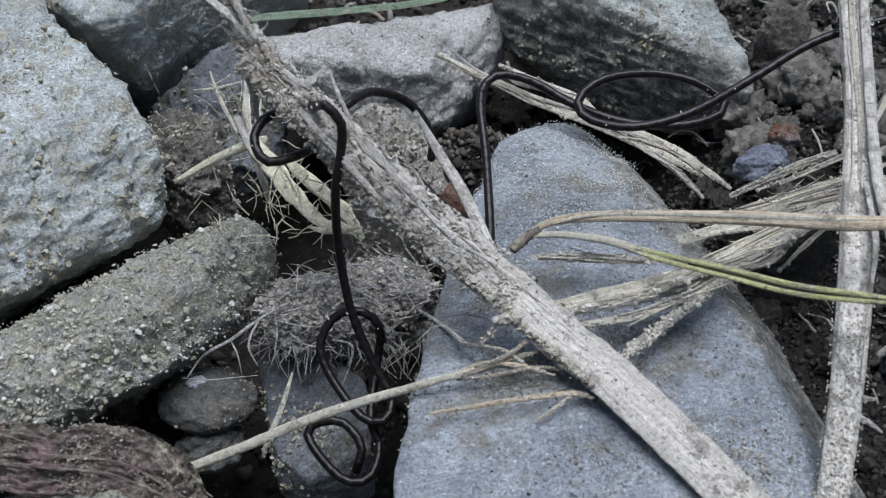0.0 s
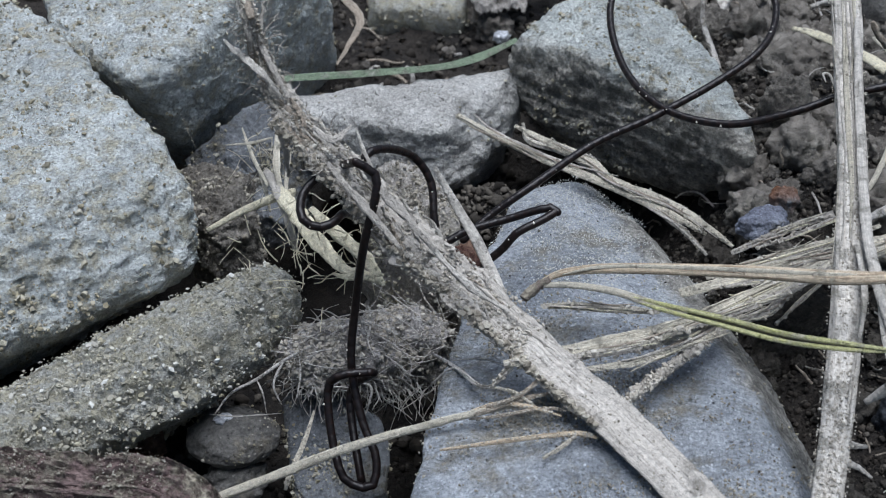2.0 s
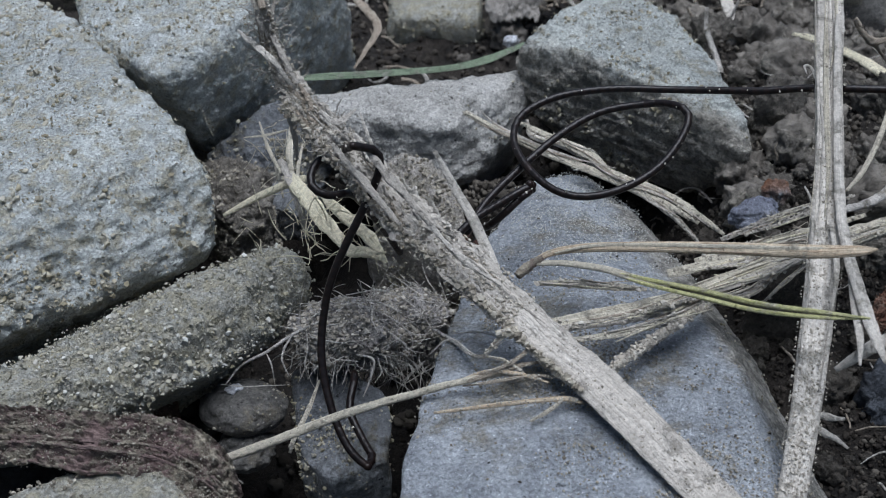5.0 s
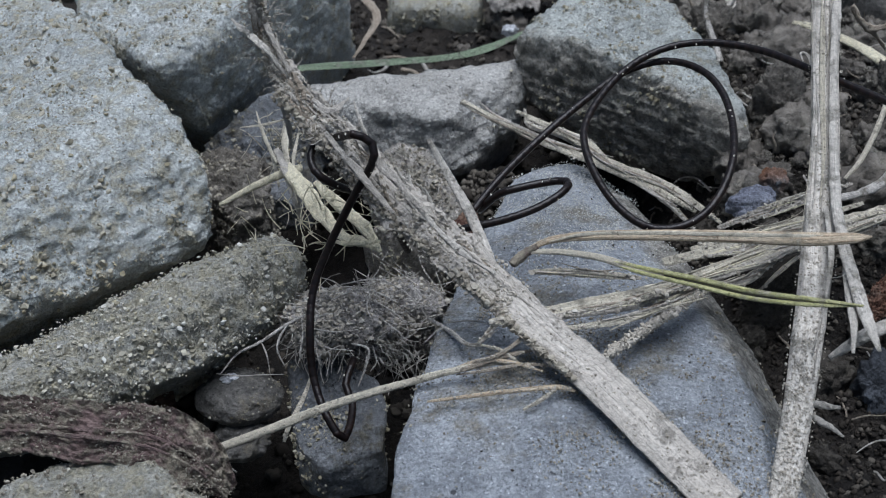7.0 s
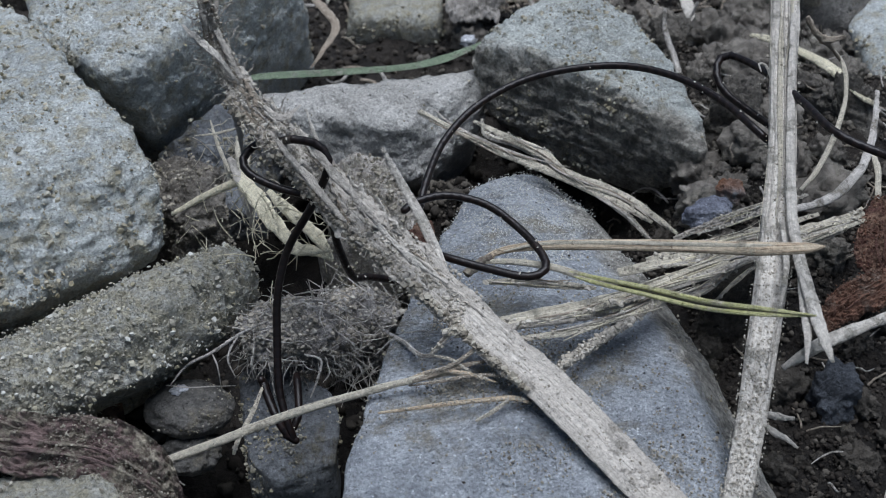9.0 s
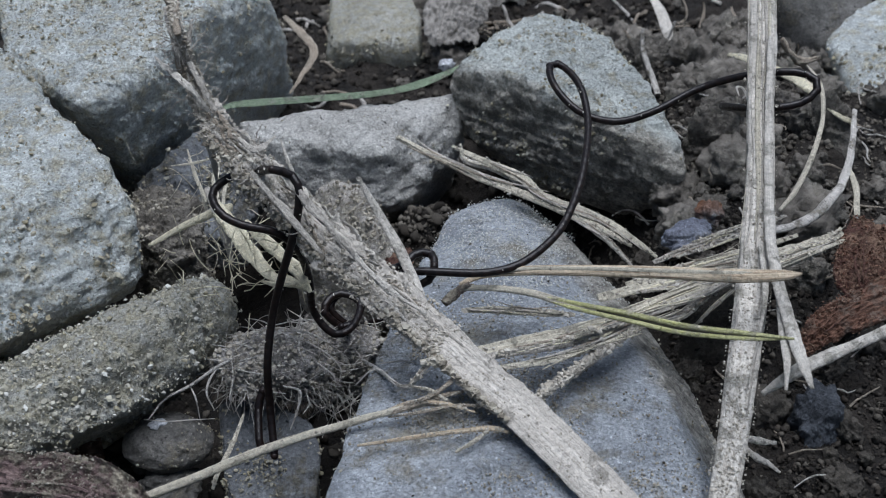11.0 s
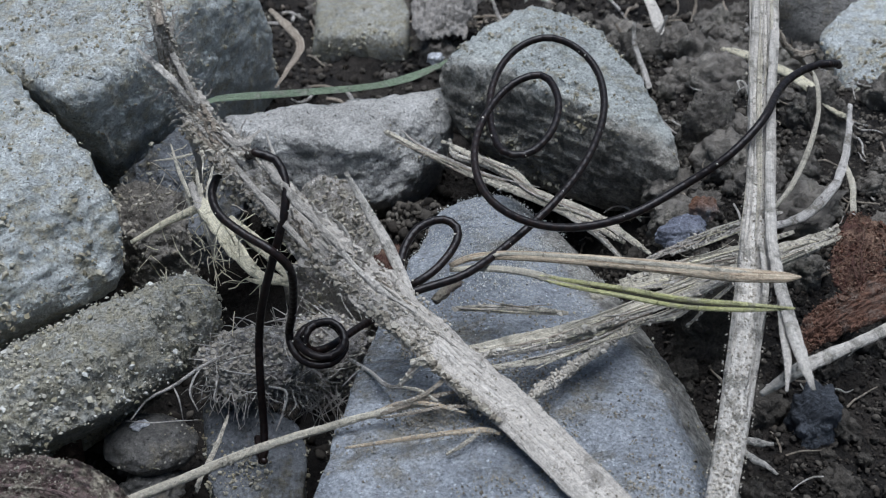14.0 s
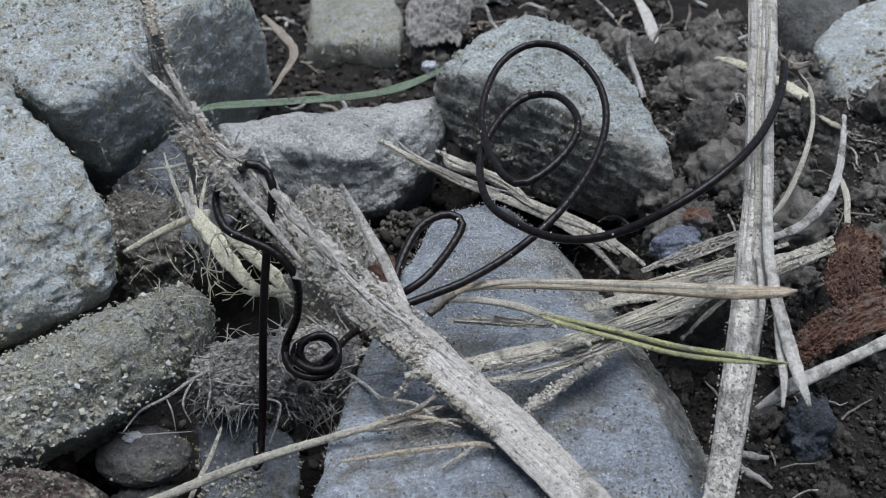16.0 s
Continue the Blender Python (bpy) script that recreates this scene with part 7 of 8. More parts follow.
bend(9, drop=[(-9.9, 101.9, 41.0), (-7.5, 102.7, 40.0), (-6.1, 101.8, 38.0), (-8.1, 101.3, 33.0), (-11.4, 100.7, 27.0), (-12.7, 98.5, 22.0), (-12.8, 96.1, 17.0), (-12.4, 92.7, 12.0), (-11.2, 90.1, 9.0), (-10.5, 89.2, 7.0), (-12.2, 90.1, 9.0), (-14.0, 92.8, 11.0), (-14.7, 94.5, 12.0), (-12.2, 91.3, 7.0), (-10.4, 92.2, 8.0), (-11.1, 97.2, 10.0), (-11.9, 100.6, 7.0), (-13.8, 109.9, -1.0), (-23.3, 155.0, -40.0)],
     loop=[(-9.9, 101.9, 41.0), (-12.8, 106.7, 38.0), (-15.4, 107.7, 37.0), (-16.8, 105.7, 36.0), (-15.6, 104.0, 35.0), (-12.2, 102.8, 34.0), (-8.6, 102.5, 33.0), (-6.7, 103.9, 29.0), (-6.1, 105.3, 24.0), (-4.9, 107.8, 18.0), (-3.1, 110.6, 16.0), (1.3, 115.0, 12.0), (0.9, 119.2, 9.0), (-0.0, 130.1, 1.0), (-7.2, 213.8, -60.0)],
     arch=[(-6.9, 122.1, 16.0), (-5.5, 123.7, 14.0), (-4.1, 125.3, 12.0), (-4.5, 129.8, 9.0), (-5.7, 141.6, 1.0), (-13.1, 217.4, -50.0)],
     coil=[(1.8, 108.0, 28.0), (3.1, 109.1, 28.5), (6.8, 110.0, 29.0), (11.7, 108.9, 28.5), (15.8, 105.2, 27.5), (18.4, 100.7, 27.0), (18.7, 98.2, 26.5), (16.5, 97.5, 26.0), (11.9, 99.0, 26.0), (6.5, 101.4, 26.0), (3.9, 105.7, 24.0), (3.6, 110.0, 21.0), (2.8, 121.7, 13.0), (-3.7, 213.5, -50.0)],
     reach=[(3.3, 110.2, 26.0), (4.1, 115.0, 28.0), (6.0, 121.7, 30.0), (9.9, 127.5, 32.0), (15.8, 131.2, 34.0), (22.6, 132.3, 35.5), (30.0, 131.4, 36.5), (36.2, 127.1, 37.0), (41.0, 120.6, 37.0), (44.6, 113.0, 36.5), (48.7, 113.8, 33.0), (50.0, 119.8, 32.0), (45.4, 123.5, 34.0), (41.9, 125.7, 36.0), (41.1, 128.2, 38.0), (42.8, 129.9, 39.0), (46.0, 123.4, 40.0), (48.9, 114.2, 40.5), (51.2, 106.6, 40.5), (55.8, 102.6, 40.0), (61.6, 95.7, 41.0)])
bend(11.5, drop=[(-9.5, 102.3, 41.0), (-7.5, 102.8, 40.0), (-6.6, 101.4, 38.5), (-7.3, 100.2, 34.0), (-8.8, 99.5, 29.0), (-10.4, 98.9, 23.0), (-11.3, 96.8, 17.0), (-11.3, 95.6, 11.0), (-10.8, 92.5, 7.0), (-12.0, 94.9, 7.0), (-12.6, 92.9, 8.0), (-12.9, 96.6, 11.0), (-12.3, 98.4, 13.0), (-13.1, 102.0, 10.0), (-15.4, 111.3, 2.0), (-27.0, 160.7, -40.0)],
     loop=[(-9.5, 102.3, 41.0), (-12.8, 107.0, 38.0), (-15.6, 107.4, 37.0), (-17.5, 105.5, 36.0), (-16.3, 102.7, 35.0), (-13.7, 101.6, 34.0), (-9.9, 101.7, 33.0), (-7.7, 102.7, 30.0), (-7.2, 105.5, 24.0), (-7.4, 106.7, 18.0), (-5.0, 105.4, 15.0), (-2.7, 107.1, 15.0), (-2.3, 111.8, 16.0), (-5.6, 112.3, 17.0), (-7.2, 109.3, 16.0), (-4.0, 108.5, 13.0), (0.0, 112.3, 12.0), (2.6, 117.4, 10.0), (2.3, 121.4, 7.0), (1.3, 132.1, -1.0), (-5.4, 210.7, -60.0)],
     arch=[(-6.9, 122.1, 16.0), (-5.5, 123.7, 14.0), (-4.1, 125.3, 12.0), (-4.5, 129.8, 9.0), (-5.7, 141.6, 1.0), (-13.1, 217.4, -50.0)],
     coil=[(2.8, 102.5, 27.0), (4.1, 102.5, 27.0), (5.0, 103.7, 27.0), (6.3, 105.1, 27.5), (8.0, 104.7, 27.5), (8.1, 102.5, 27.0), (7.1, 101.8, 25.5), (4.0, 102.1, 24.0), (3.7, 106.2, 21.0), (2.7, 117.2, 13.0), (-4.7, 203.7, -50.0)],
     reach=[(3.4, 102.0, 26.5), (6.8, 101.4, 27.0), (10.8, 100.5, 27.0), (15.4, 99.8, 27.0), (19.9, 100.7, 27.5), (24.0, 105.1, 28.5), (26.0, 110.3, 30.0), (27.1, 117.7, 32.0), (27.0, 127.5, 34.0), (25.5, 135.2, 36.0), (22.6, 140.6, 37.0), (20.7, 139.9, 37.0), (21.3, 135.2, 36.0), (24.5, 130.6, 34.5), (29.6, 128.3, 34.0), (35.5, 128.8, 35.0), (42.2, 130.5, 37.0), (49.0, 129.3, 40.0), (55.1, 128.4, 41.0), (57.4, 126.8, 40.0), (55.0, 125.7, 38.0), (49.5, 126.4, 37.0), (45.0, 136.0, 33.0), (46.2, 142.0, 30.0), (49.6, 158.0, 22.0), (84.0, 321.7, -60.0)])
bend(12, drop=[(-9.7, 102.6, 41.0), (-8.0, 102.8, 40.0), (-7.2, 101.0, 38.5), (-8.2, 100.2, 33.0), (-9.7, 99.8, 27.0), (-11.2, 99.1, 21.0), (-11.8, 96.8, 16.0), (-11.7, 95.6, 10.0), (-11.0, 92.0, 6.5), (-12.5, 94.8, 7.0), (-12.9, 93.8, 8.0), (-12.9, 96.3, 12.0), (-13.7, 99.8, 9.0), (-16.0, 108.9, 1.0), (-27.4, 155.6, -40.0)],
     loop=[(-9.7, 102.6, 41.0), (-12.7, 107.1, 38.0), (-14.8, 107.2, 37.0), (-17.0, 105.7, 36.0), (-16.5, 103.0, 35.0), (-14.1, 101.6, 34.0), (-9.8, 100.2, 33.0), (-7.2, 100.7, 30.0), (-6.7, 102.9, 24.0), (-7.8, 105.3, 18.0), (-6.2, 104.6, 15.0), (-2.7, 105.2, 15.0), (-1.5, 108.0, 16.0), (-3.8, 110.8, 17.0), (-6.2, 109.0, 17.0), (-6.8, 106.9, 15.0), (-3.7, 107.2, 13.0), (0.2, 112.1, 12.0), (2.8, 117.2, 10.0), (2.4, 121.2, 7.0), (1.5, 131.9, -1.0), (-5.1, 210.4, -60.0)],
     arch=[(-6.9, 122.1, 16.0), (-5.5, 123.7, 14.0), (-4.1, 125.3, 12.0), (-4.5, 129.8, 9.0), (-5.7, 141.6, 1.0), (-13.1, 217.4, -50.0)],
     coil=[(3.6, 101.9, 26.0), (5.5, 103.9, 27.5), (7.1, 105.8, 29.0), (9.4, 106.4, 29.0), (10.8, 104.9, 28.0), (10.1, 103.5, 27.0), (8.9, 101.4, 26.0), (7.2, 101.4, 24.0), (6.9, 105.4, 21.0), (6.3, 116.4, 13.0), (1.4, 202.4, -50.0)],
     reach=[(4.2, 102.2, 26.5), (8.2, 101.7, 27.0), (12.8, 101.6, 27.5), (16.8, 103.8, 28.0), (20.9, 108.9, 29.5), (23.9, 116.3, 31.0), (25.7, 124.3, 33.0), (26.2, 133.3, 35.0), (23.9, 140.8, 36.5), (18.8, 143.4, 37.0), (14.1, 141.7, 36.5), (11.4, 135.7, 35.5), (11.5, 127.8, 34.0), (14.1, 124.0, 33.0), (17.7, 124.3, 33.0), (20.4, 129.5, 34.0), (20.3, 137.5, 35.5), (17.2, 143.0, 36.5), (12.5, 142.6, 36.5), (8.6, 137.4, 35.5), (7.7, 128.6, 34.0), (9.8, 118.7, 32.0), (14.1, 112.2, 31.0), (19.5, 110.4, 31.0), (25.6, 111.3, 32.0), (32.1, 116.5, 34.5), (39.0, 123.7, 37.0), (46.5, 128.1, 40.0), (53.0, 129.0, 41.0), (57.8, 127.3, 40.0), (59.0, 121.5, 37.0), (60.9, 127.2, 34.0), (66.1, 142.5, 26.0), (121.9, 306.5, -60.0)])
bend(12.5, drop=[(-9.9, 103.3, 41.0), (-7.8, 103.3, 40.0), (-7.1, 101.4, 38.0), (-7.9, 100.4, 33.0), (-9.5, 100.1, 27.0), (-11.2, 99.3, 21.0), (-11.7, 97.1, 16.0), (-11.4, 95.9, 10.0), (-10.7, 91.9, 6.0), (-12.1, 94.1, 8.0), (-12.5, 97.7, 12.0), (-13.4, 101.1, 9.0), (-15.6, 110.3, 1.0), (-26.9, 157.6, -40.0)],
     loop=[(-9.9, 103.3, 41.0), (-12.5, 107.2, 38.0), (-14.7, 107.4, 37.0), (-16.1, 105.2, 36.0), (-15.4, 102.0, 35.0), (-13.0, 100.3, 34.0), (-9.4, 98.7, 33.0), (-7.1, 98.6, 30.0), (-6.9, 102.0, 24.0), (-7.8, 103.6, 19.0), (-8.3, 102.9, 17.0), (-7.2, 101.2, 16.0), (-4.7, 100.1, 16.0), (-2.6, 102.0, 16.0), (-2.5, 104.7, 16.5), (-3.9, 107.3, 17.0), (-6.0, 106.4, 17.5), (-7.1, 104.6, 17.0), (-6.4, 102.4, 16.5), (-4.3, 102.6, 15.5), (-2.1, 104.4, 15.0), (0.3, 109.2, 13.5), (2.3, 116.2, 10.0), (1.9, 120.1, 7.0), (1.0, 130.7, -1.0), (-5.9, 208.6, -60.0)],
     arch=[(-6.9, 122.1, 16.0), (-5.5, 123.7, 14.0), (-4.1, 125.3, 12.0), (-4.5, 129.8, 9.0), (-5.7, 141.6, 1.0), (-13.1, 217.4, -50.0)],
     coil=[(3.7, 102.4, 27.0), (5.3, 104.5, 28.0), (6.9, 106.0, 29.0), (9.2, 106.4, 29.0), (10.6, 105.1, 28.0), (9.6, 103.1, 27.0), (7.0, 101.6, 26.0), (4.9, 103.2, 24.0), (4.6, 107.4, 21.0), (3.7, 118.5, 13.0), (-2.8, 205.9, -50.0)],
     reach=[(5.4, 100.3, 26.5), (8.4, 100.4, 27.0), (12.3, 101.2, 27.5), (16.2, 104.3, 28.0), (20.3, 109.6, 29.5), (24.1, 118.5, 31.0), (26.8, 125.9, 33.0), (27.2, 133.4, 35.0), (25.2, 141.7, 36.5), (20.6, 144.6, 37.5), (15.8, 142.5, 37.0), (13.1, 137.5, 35.5), (12.8, 130.3, 34.0), (15.0, 125.1, 33.0), (18.7, 126.7, 33.0), (21.4, 131.0, 34.5), (21.9, 136.5, 36.0), (19.4, 142.0, 37.0), (15.0, 141.7, 36.5), (11.2, 135.1, 35.0), (10.2, 126.5, 33.5), (11.4, 118.8, 32.0), (14.9, 114.7, 31.0), (20.4, 112.6, 31.0), (26.5, 112.3, 32.0), (32.8, 115.4, 34.0), (38.4, 118.5, 37.0), (45.1, 124.1, 40.0), (52.3, 129.0, 41.0), (57.0, 127.6, 41.0), (59.9, 121.7, 40.0), (62.4, 115.3, 38.0), (66.1, 108.1, 36.0)])
bend(13, drop=[(-9.5, 103.4, 41.0), (-7.3, 103.0, 40.0), (-6.4, 100.3, 38.0), (-7.3, 98.9, 33.0), (-9.5, 98.9, 26.0), (-11.1, 99.3, 20.0), (-11.6, 97.0, 15.0), (-11.0, 94.7, 10.0), (-10.5, 91.4, 6.0), (-11.3, 92.9, 8.0), (-12.1, 96.1, 5.0), (-14.1, 104.6, -3.0), (-23.4, 143.6, -40.0)],
     loop=[(-9.5, 103.4, 41.0), (-12.3, 107.7, 38.0), (-14.6, 107.1, 37.0), (-15.6, 104.7, 36.0), (-14.9, 102.1, 35.0), (-12.2, 100.2, 34.0), (-8.8, 98.3, 33.0), (-6.6, 98.3, 30.0), (-6.9, 101.9, 23.0), (-7.8, 102.9, 18.5), (-7.9, 101.5, 17.0), (-6.5, 100.1, 16.0), (-3.9, 99.4, 16.0), (-2.1, 102.0, 16.0), (-2.4, 104.5, 16.7), (-3.9, 105.9, 17.5), (-6.2, 105.2, 17.2), (-7.0, 103.3, 16.8), (-6.0, 101.8, 16.0), (-3.6, 102.7, 15.2), (-1.5, 105.5, 14.5), (0.7, 110.7, 12.5), (2.5, 115.8, 10.0), (2.1, 119.8, 7.0), (1.2, 130.3, -1.0), (-5.5, 207.9, -60.0)],
     arch=[(-6.9, 122.1, 16.0), (-5.5, 123.7, 14.0), (-4.1, 125.3, 12.0), (-4.5, 129.8, 9.0), (-5.7, 141.6, 1.0), (-13.1, 217.4, -50.0)],
     coil=[(4.5, 102.1, 27.0), (6.0, 105.3, 28.0), (8.0, 106.8, 29.0), (10.3, 106.8, 29.0), (11.2, 104.8, 28.0), (10.1, 102.2, 27.0), (7.5, 100.7, 26.0), (5.1, 101.8, 24.0), (4.8, 105.9, 21.0), (4.0, 116.8, 13.0), (-2.4, 203.1, -50.0)],
     reach=[(6.0, 98.9, 26.5), (8.5, 99.9, 27.0), (13.0, 101.5, 27.5), (17.6, 105.9, 28.5), (22.6, 113.6, 30.0), (26.8, 121.8, 32.5), (28.9, 130.4, 34.5), (28.3, 140.0, 36.5), (24.6, 145.2, 38.0), (19.9, 143.4, 37.5), (17.4, 137.5, 36.0), (16.6, 129.7, 34.0), (18.0, 125.3, 33.0), (21.2, 125.3, 33.0), (24.0, 130.5, 34.0), (24.6, 135.9, 35.5), (22.5, 140.9, 36.5), (19.0, 140.0, 36.5), (15.5, 133.5, 35.0), (13.6, 125.3, 33.0), (14.3, 116.4, 31.5), (18.4, 111.3, 31.0), (24.3, 108.6, 31.5), (30.1, 108.1, 33.0), (36.2, 111.2, 35.0), (42.1, 113.4, 38.0), (47.9, 117.7, 41.0), (52.9, 122.5, 41.5), (58.1, 124.1, 41.0), (63.7, 121.5, 40.0), (70.6, 115.4, 40.0)])
bend(13.5, drop=[(-9.6, 104.0, 41.0), (-7.3, 102.6, 40.0), (-6.6, 100.2, 37.5), (-7.5, 98.6, 33.0), (-9.7, 97.6, 26.0), (-11.0, 98.0, 20.0), (-11.1, 96.0, 14.0), (-10.9, 94.7, 9.0), (-10.6, 92.1, 6.0), (-11.4, 94.9, 7.0), (-12.2, 98.1, 4.0), (-14.2, 106.6, -4.0), (-23.2, 145.0, -40.0)],
     loop=[(-9.6, 104.0, 41.0), (-12.4, 107.9, 38.0), (-14.6, 107.7, 37.0), (-15.9, 105.0, 36.0), (-14.9, 101.8, 35.0), (-11.7, 99.3, 34.0), (-8.5, 97.5, 33.0), (-6.6, 98.0, 30.0), (-6.8, 100.6, 23.0), (-7.9, 102.2, 18.0), (-7.4, 100.9, 16.5), (-5.5, 99.1, 16.0), (-2.8, 99.1, 16.0), (-1.5, 102.1, 16.0), (-2.2, 104.1, 17.0), (-4.0, 105.1, 17.5), (-6.4, 104.1, 17.0), (-6.8, 102.3, 16.5), (-5.5, 101.4, 15.5), (-2.9, 102.8, 15.0), (-0.9, 106.9, 14.0), (1.1, 111.8, 12.0), (2.7, 115.6, 10.0), (2.3, 119.6, 7.0), (1.5, 130.1, -1.0), (-5.1, 207.7, -60.0)],
     arch=[(-6.9, 122.1, 16.0), (-5.5, 123.7, 14.0), (-4.1, 125.3, 12.0), (-4.5, 129.8, 9.0), (-5.7, 141.6, 1.0), (-13.1, 217.4, -50.0)],
     coil=[(5.4, 101.9, 27.0), (6.2, 105.0, 28.0), (7.8, 107.7, 29.0), (10.4, 108.2, 29.5), (11.9, 106.5, 29.0), (11.2, 103.9, 28.0), (9.0, 100.8, 27.0), (6.7, 99.9, 26.0), (4.6, 101.6, 24.0), (4.3, 105.7, 21.0), (3.5, 116.6, 13.0), (-3.2, 202.8, -50.0)],
     reach=[(5.8, 98.7, 26.5), (8.7, 99.7, 27.0), (13.1, 101.4, 27.5), (18.4, 106.7, 28.5), (24.0, 113.7, 30.5), (28.3, 121.3, 32.5), (30.5, 129.8, 34.5), (29.8, 138.5, 36.5), (25.5, 143.8, 38.0), (20.3, 141.7, 37.5), (17.1, 135.1, 36.0), (16.7, 127.6, 34.0), (18.0, 121.5, 33.0), (21.2, 121.6, 33.0), (24.3, 126.8, 34.0), (24.9, 131.9, 35.5), (22.9, 137.2, 36.5), (19.0, 135.1, 36.0), (15.6, 128.2, 34.5), (14.0, 120.4, 33.0), (15.1, 112.6, 31.5), (19.7, 107.8, 31.0), (25.5, 105.6, 31.5), (31.1, 105.3, 33.0), (37.1, 108.2, 35.0), (42.8, 110.0, 38.5), (46.9, 112.8, 41.0), (50.9, 119.8, 41.5), (55.8, 123.4, 41.5), (62.3, 124.5, 41.0), (64.6, 130.7, 38.0), (70.7, 147.4, 30.0), (138.8, 334.7, -60.0)])
bend(14.5, drop=[(-10.4, 104.6, 41.5), (-8.0, 104.9, 41.0), (-6.6, 103.2, 39.5), (-6.4, 100.2, 37.0), (-7.9, 98.8, 32.0), (-9.4, 97.5, 26.0), (-10.1, 97.0, 20.0), (-10.2, 96.1, 14.0), (-10.3, 94.8, 9.0), (-10.8, 92.7, 6.0), (-11.4, 94.9, 8.0), (-12.2, 98.1, 5.0), (-14.2, 106.7, -3.0), (-23.5, 146.4, -40.0)],
     loop=[(-10.4, 104.6, 41.5), (-13.0, 108.9, 38.0), (-14.6, 107.7, 37.0), (-15.0, 104.7, 36.0), (-13.7, 101.6, 35.0), (-10.9, 99.1, 34.0), (-7.6, 97.3, 33.0), (-5.7, 97.4, 30.0), (-6.8, 100.5, 23.0), (-7.7, 101.6, 18.0), (-6.7, 99.7, 16.5), (-4.6, 98.5, 16.0), (-2.3, 98.9, 16.0), (-1.0, 101.8, 16.0), (-1.8, 103.8, 17.0), (-3.5, 104.7, 17.5), (-5.9, 104.7, 17.0), (-7.2, 102.7, 16.8), (-5.7, 102.1, 15.5), (-3.2, 104.2, 15.0), (-1.3, 107.1, 14.5), (0.6, 112.5, 12.5), (3.5, 118.0, 10.0), (3.2, 122.0, 7.0), (2.4, 132.7, -1.0), (-3.5, 211.7, -60.0)],
     arch=[(-6.9, 122.1, 16.0), (-5.5, 123.7, 14.0), (-4.1, 125.3, 12.0), (-4.5, 129.8, 9.0), (-5.7, 141.6, 1.0), (-13.1, 217.4, -50.0)],
     coil=[(5.6, 102.9, 27.0), (5.8, 106.0, 28.0), (7.2, 108.7, 29.0), (10.2, 109.9, 30.0), (12.5, 109.2, 29.5), (12.4, 106.4, 29.0), (10.6, 103.2, 28.0), (7.8, 100.1, 27.0), (5.8, 100.5, 25.5), (4.8, 101.5, 24.0), (4.5, 105.6, 21.0), (3.6, 116.5, 13.0), (-2.7, 202.5, -50.0)],
     reach=[(7.0, 98.1, 26.5), (10.0, 99.0, 27.0), (13.8, 101.1, 27.5), (19.1, 106.6, 28.5), (24.6, 112.2, 30.5), (28.9, 119.6, 32.5), (31.3, 127.8, 34.5), (30.7, 135.3, 36.5), (26.9, 140.1, 38.0), (22.0, 141.7, 37.5), (17.7, 137.2, 36.0), (15.7, 128.7, 34.0), (16.6, 119.3, 33.0), (19.7, 115.9, 33.0), (23.2, 119.0, 34.0), (25.0, 125.1, 35.5), (23.7, 130.2, 36.5), (20.1, 130.4, 36.0), (16.4, 127.0, 34.5), (14.2, 120.0, 33.0), (15.1, 112.4, 31.5), (19.4, 106.3, 31.0), (25.3, 103.3, 31.5), (31.6, 103.9, 33.0), (38.2, 107.4, 35.0), (43.9, 109.1, 38.5), (47.6, 113.2, 41.0), (50.4, 120.2, 41.5), (54.6, 129.0, 41.5), (56.0, 130.2, 41.5), (58.0, 136.8, 38.5), (63.4, 154.3, 30.5), (124.2, 352.4, -60.0)])
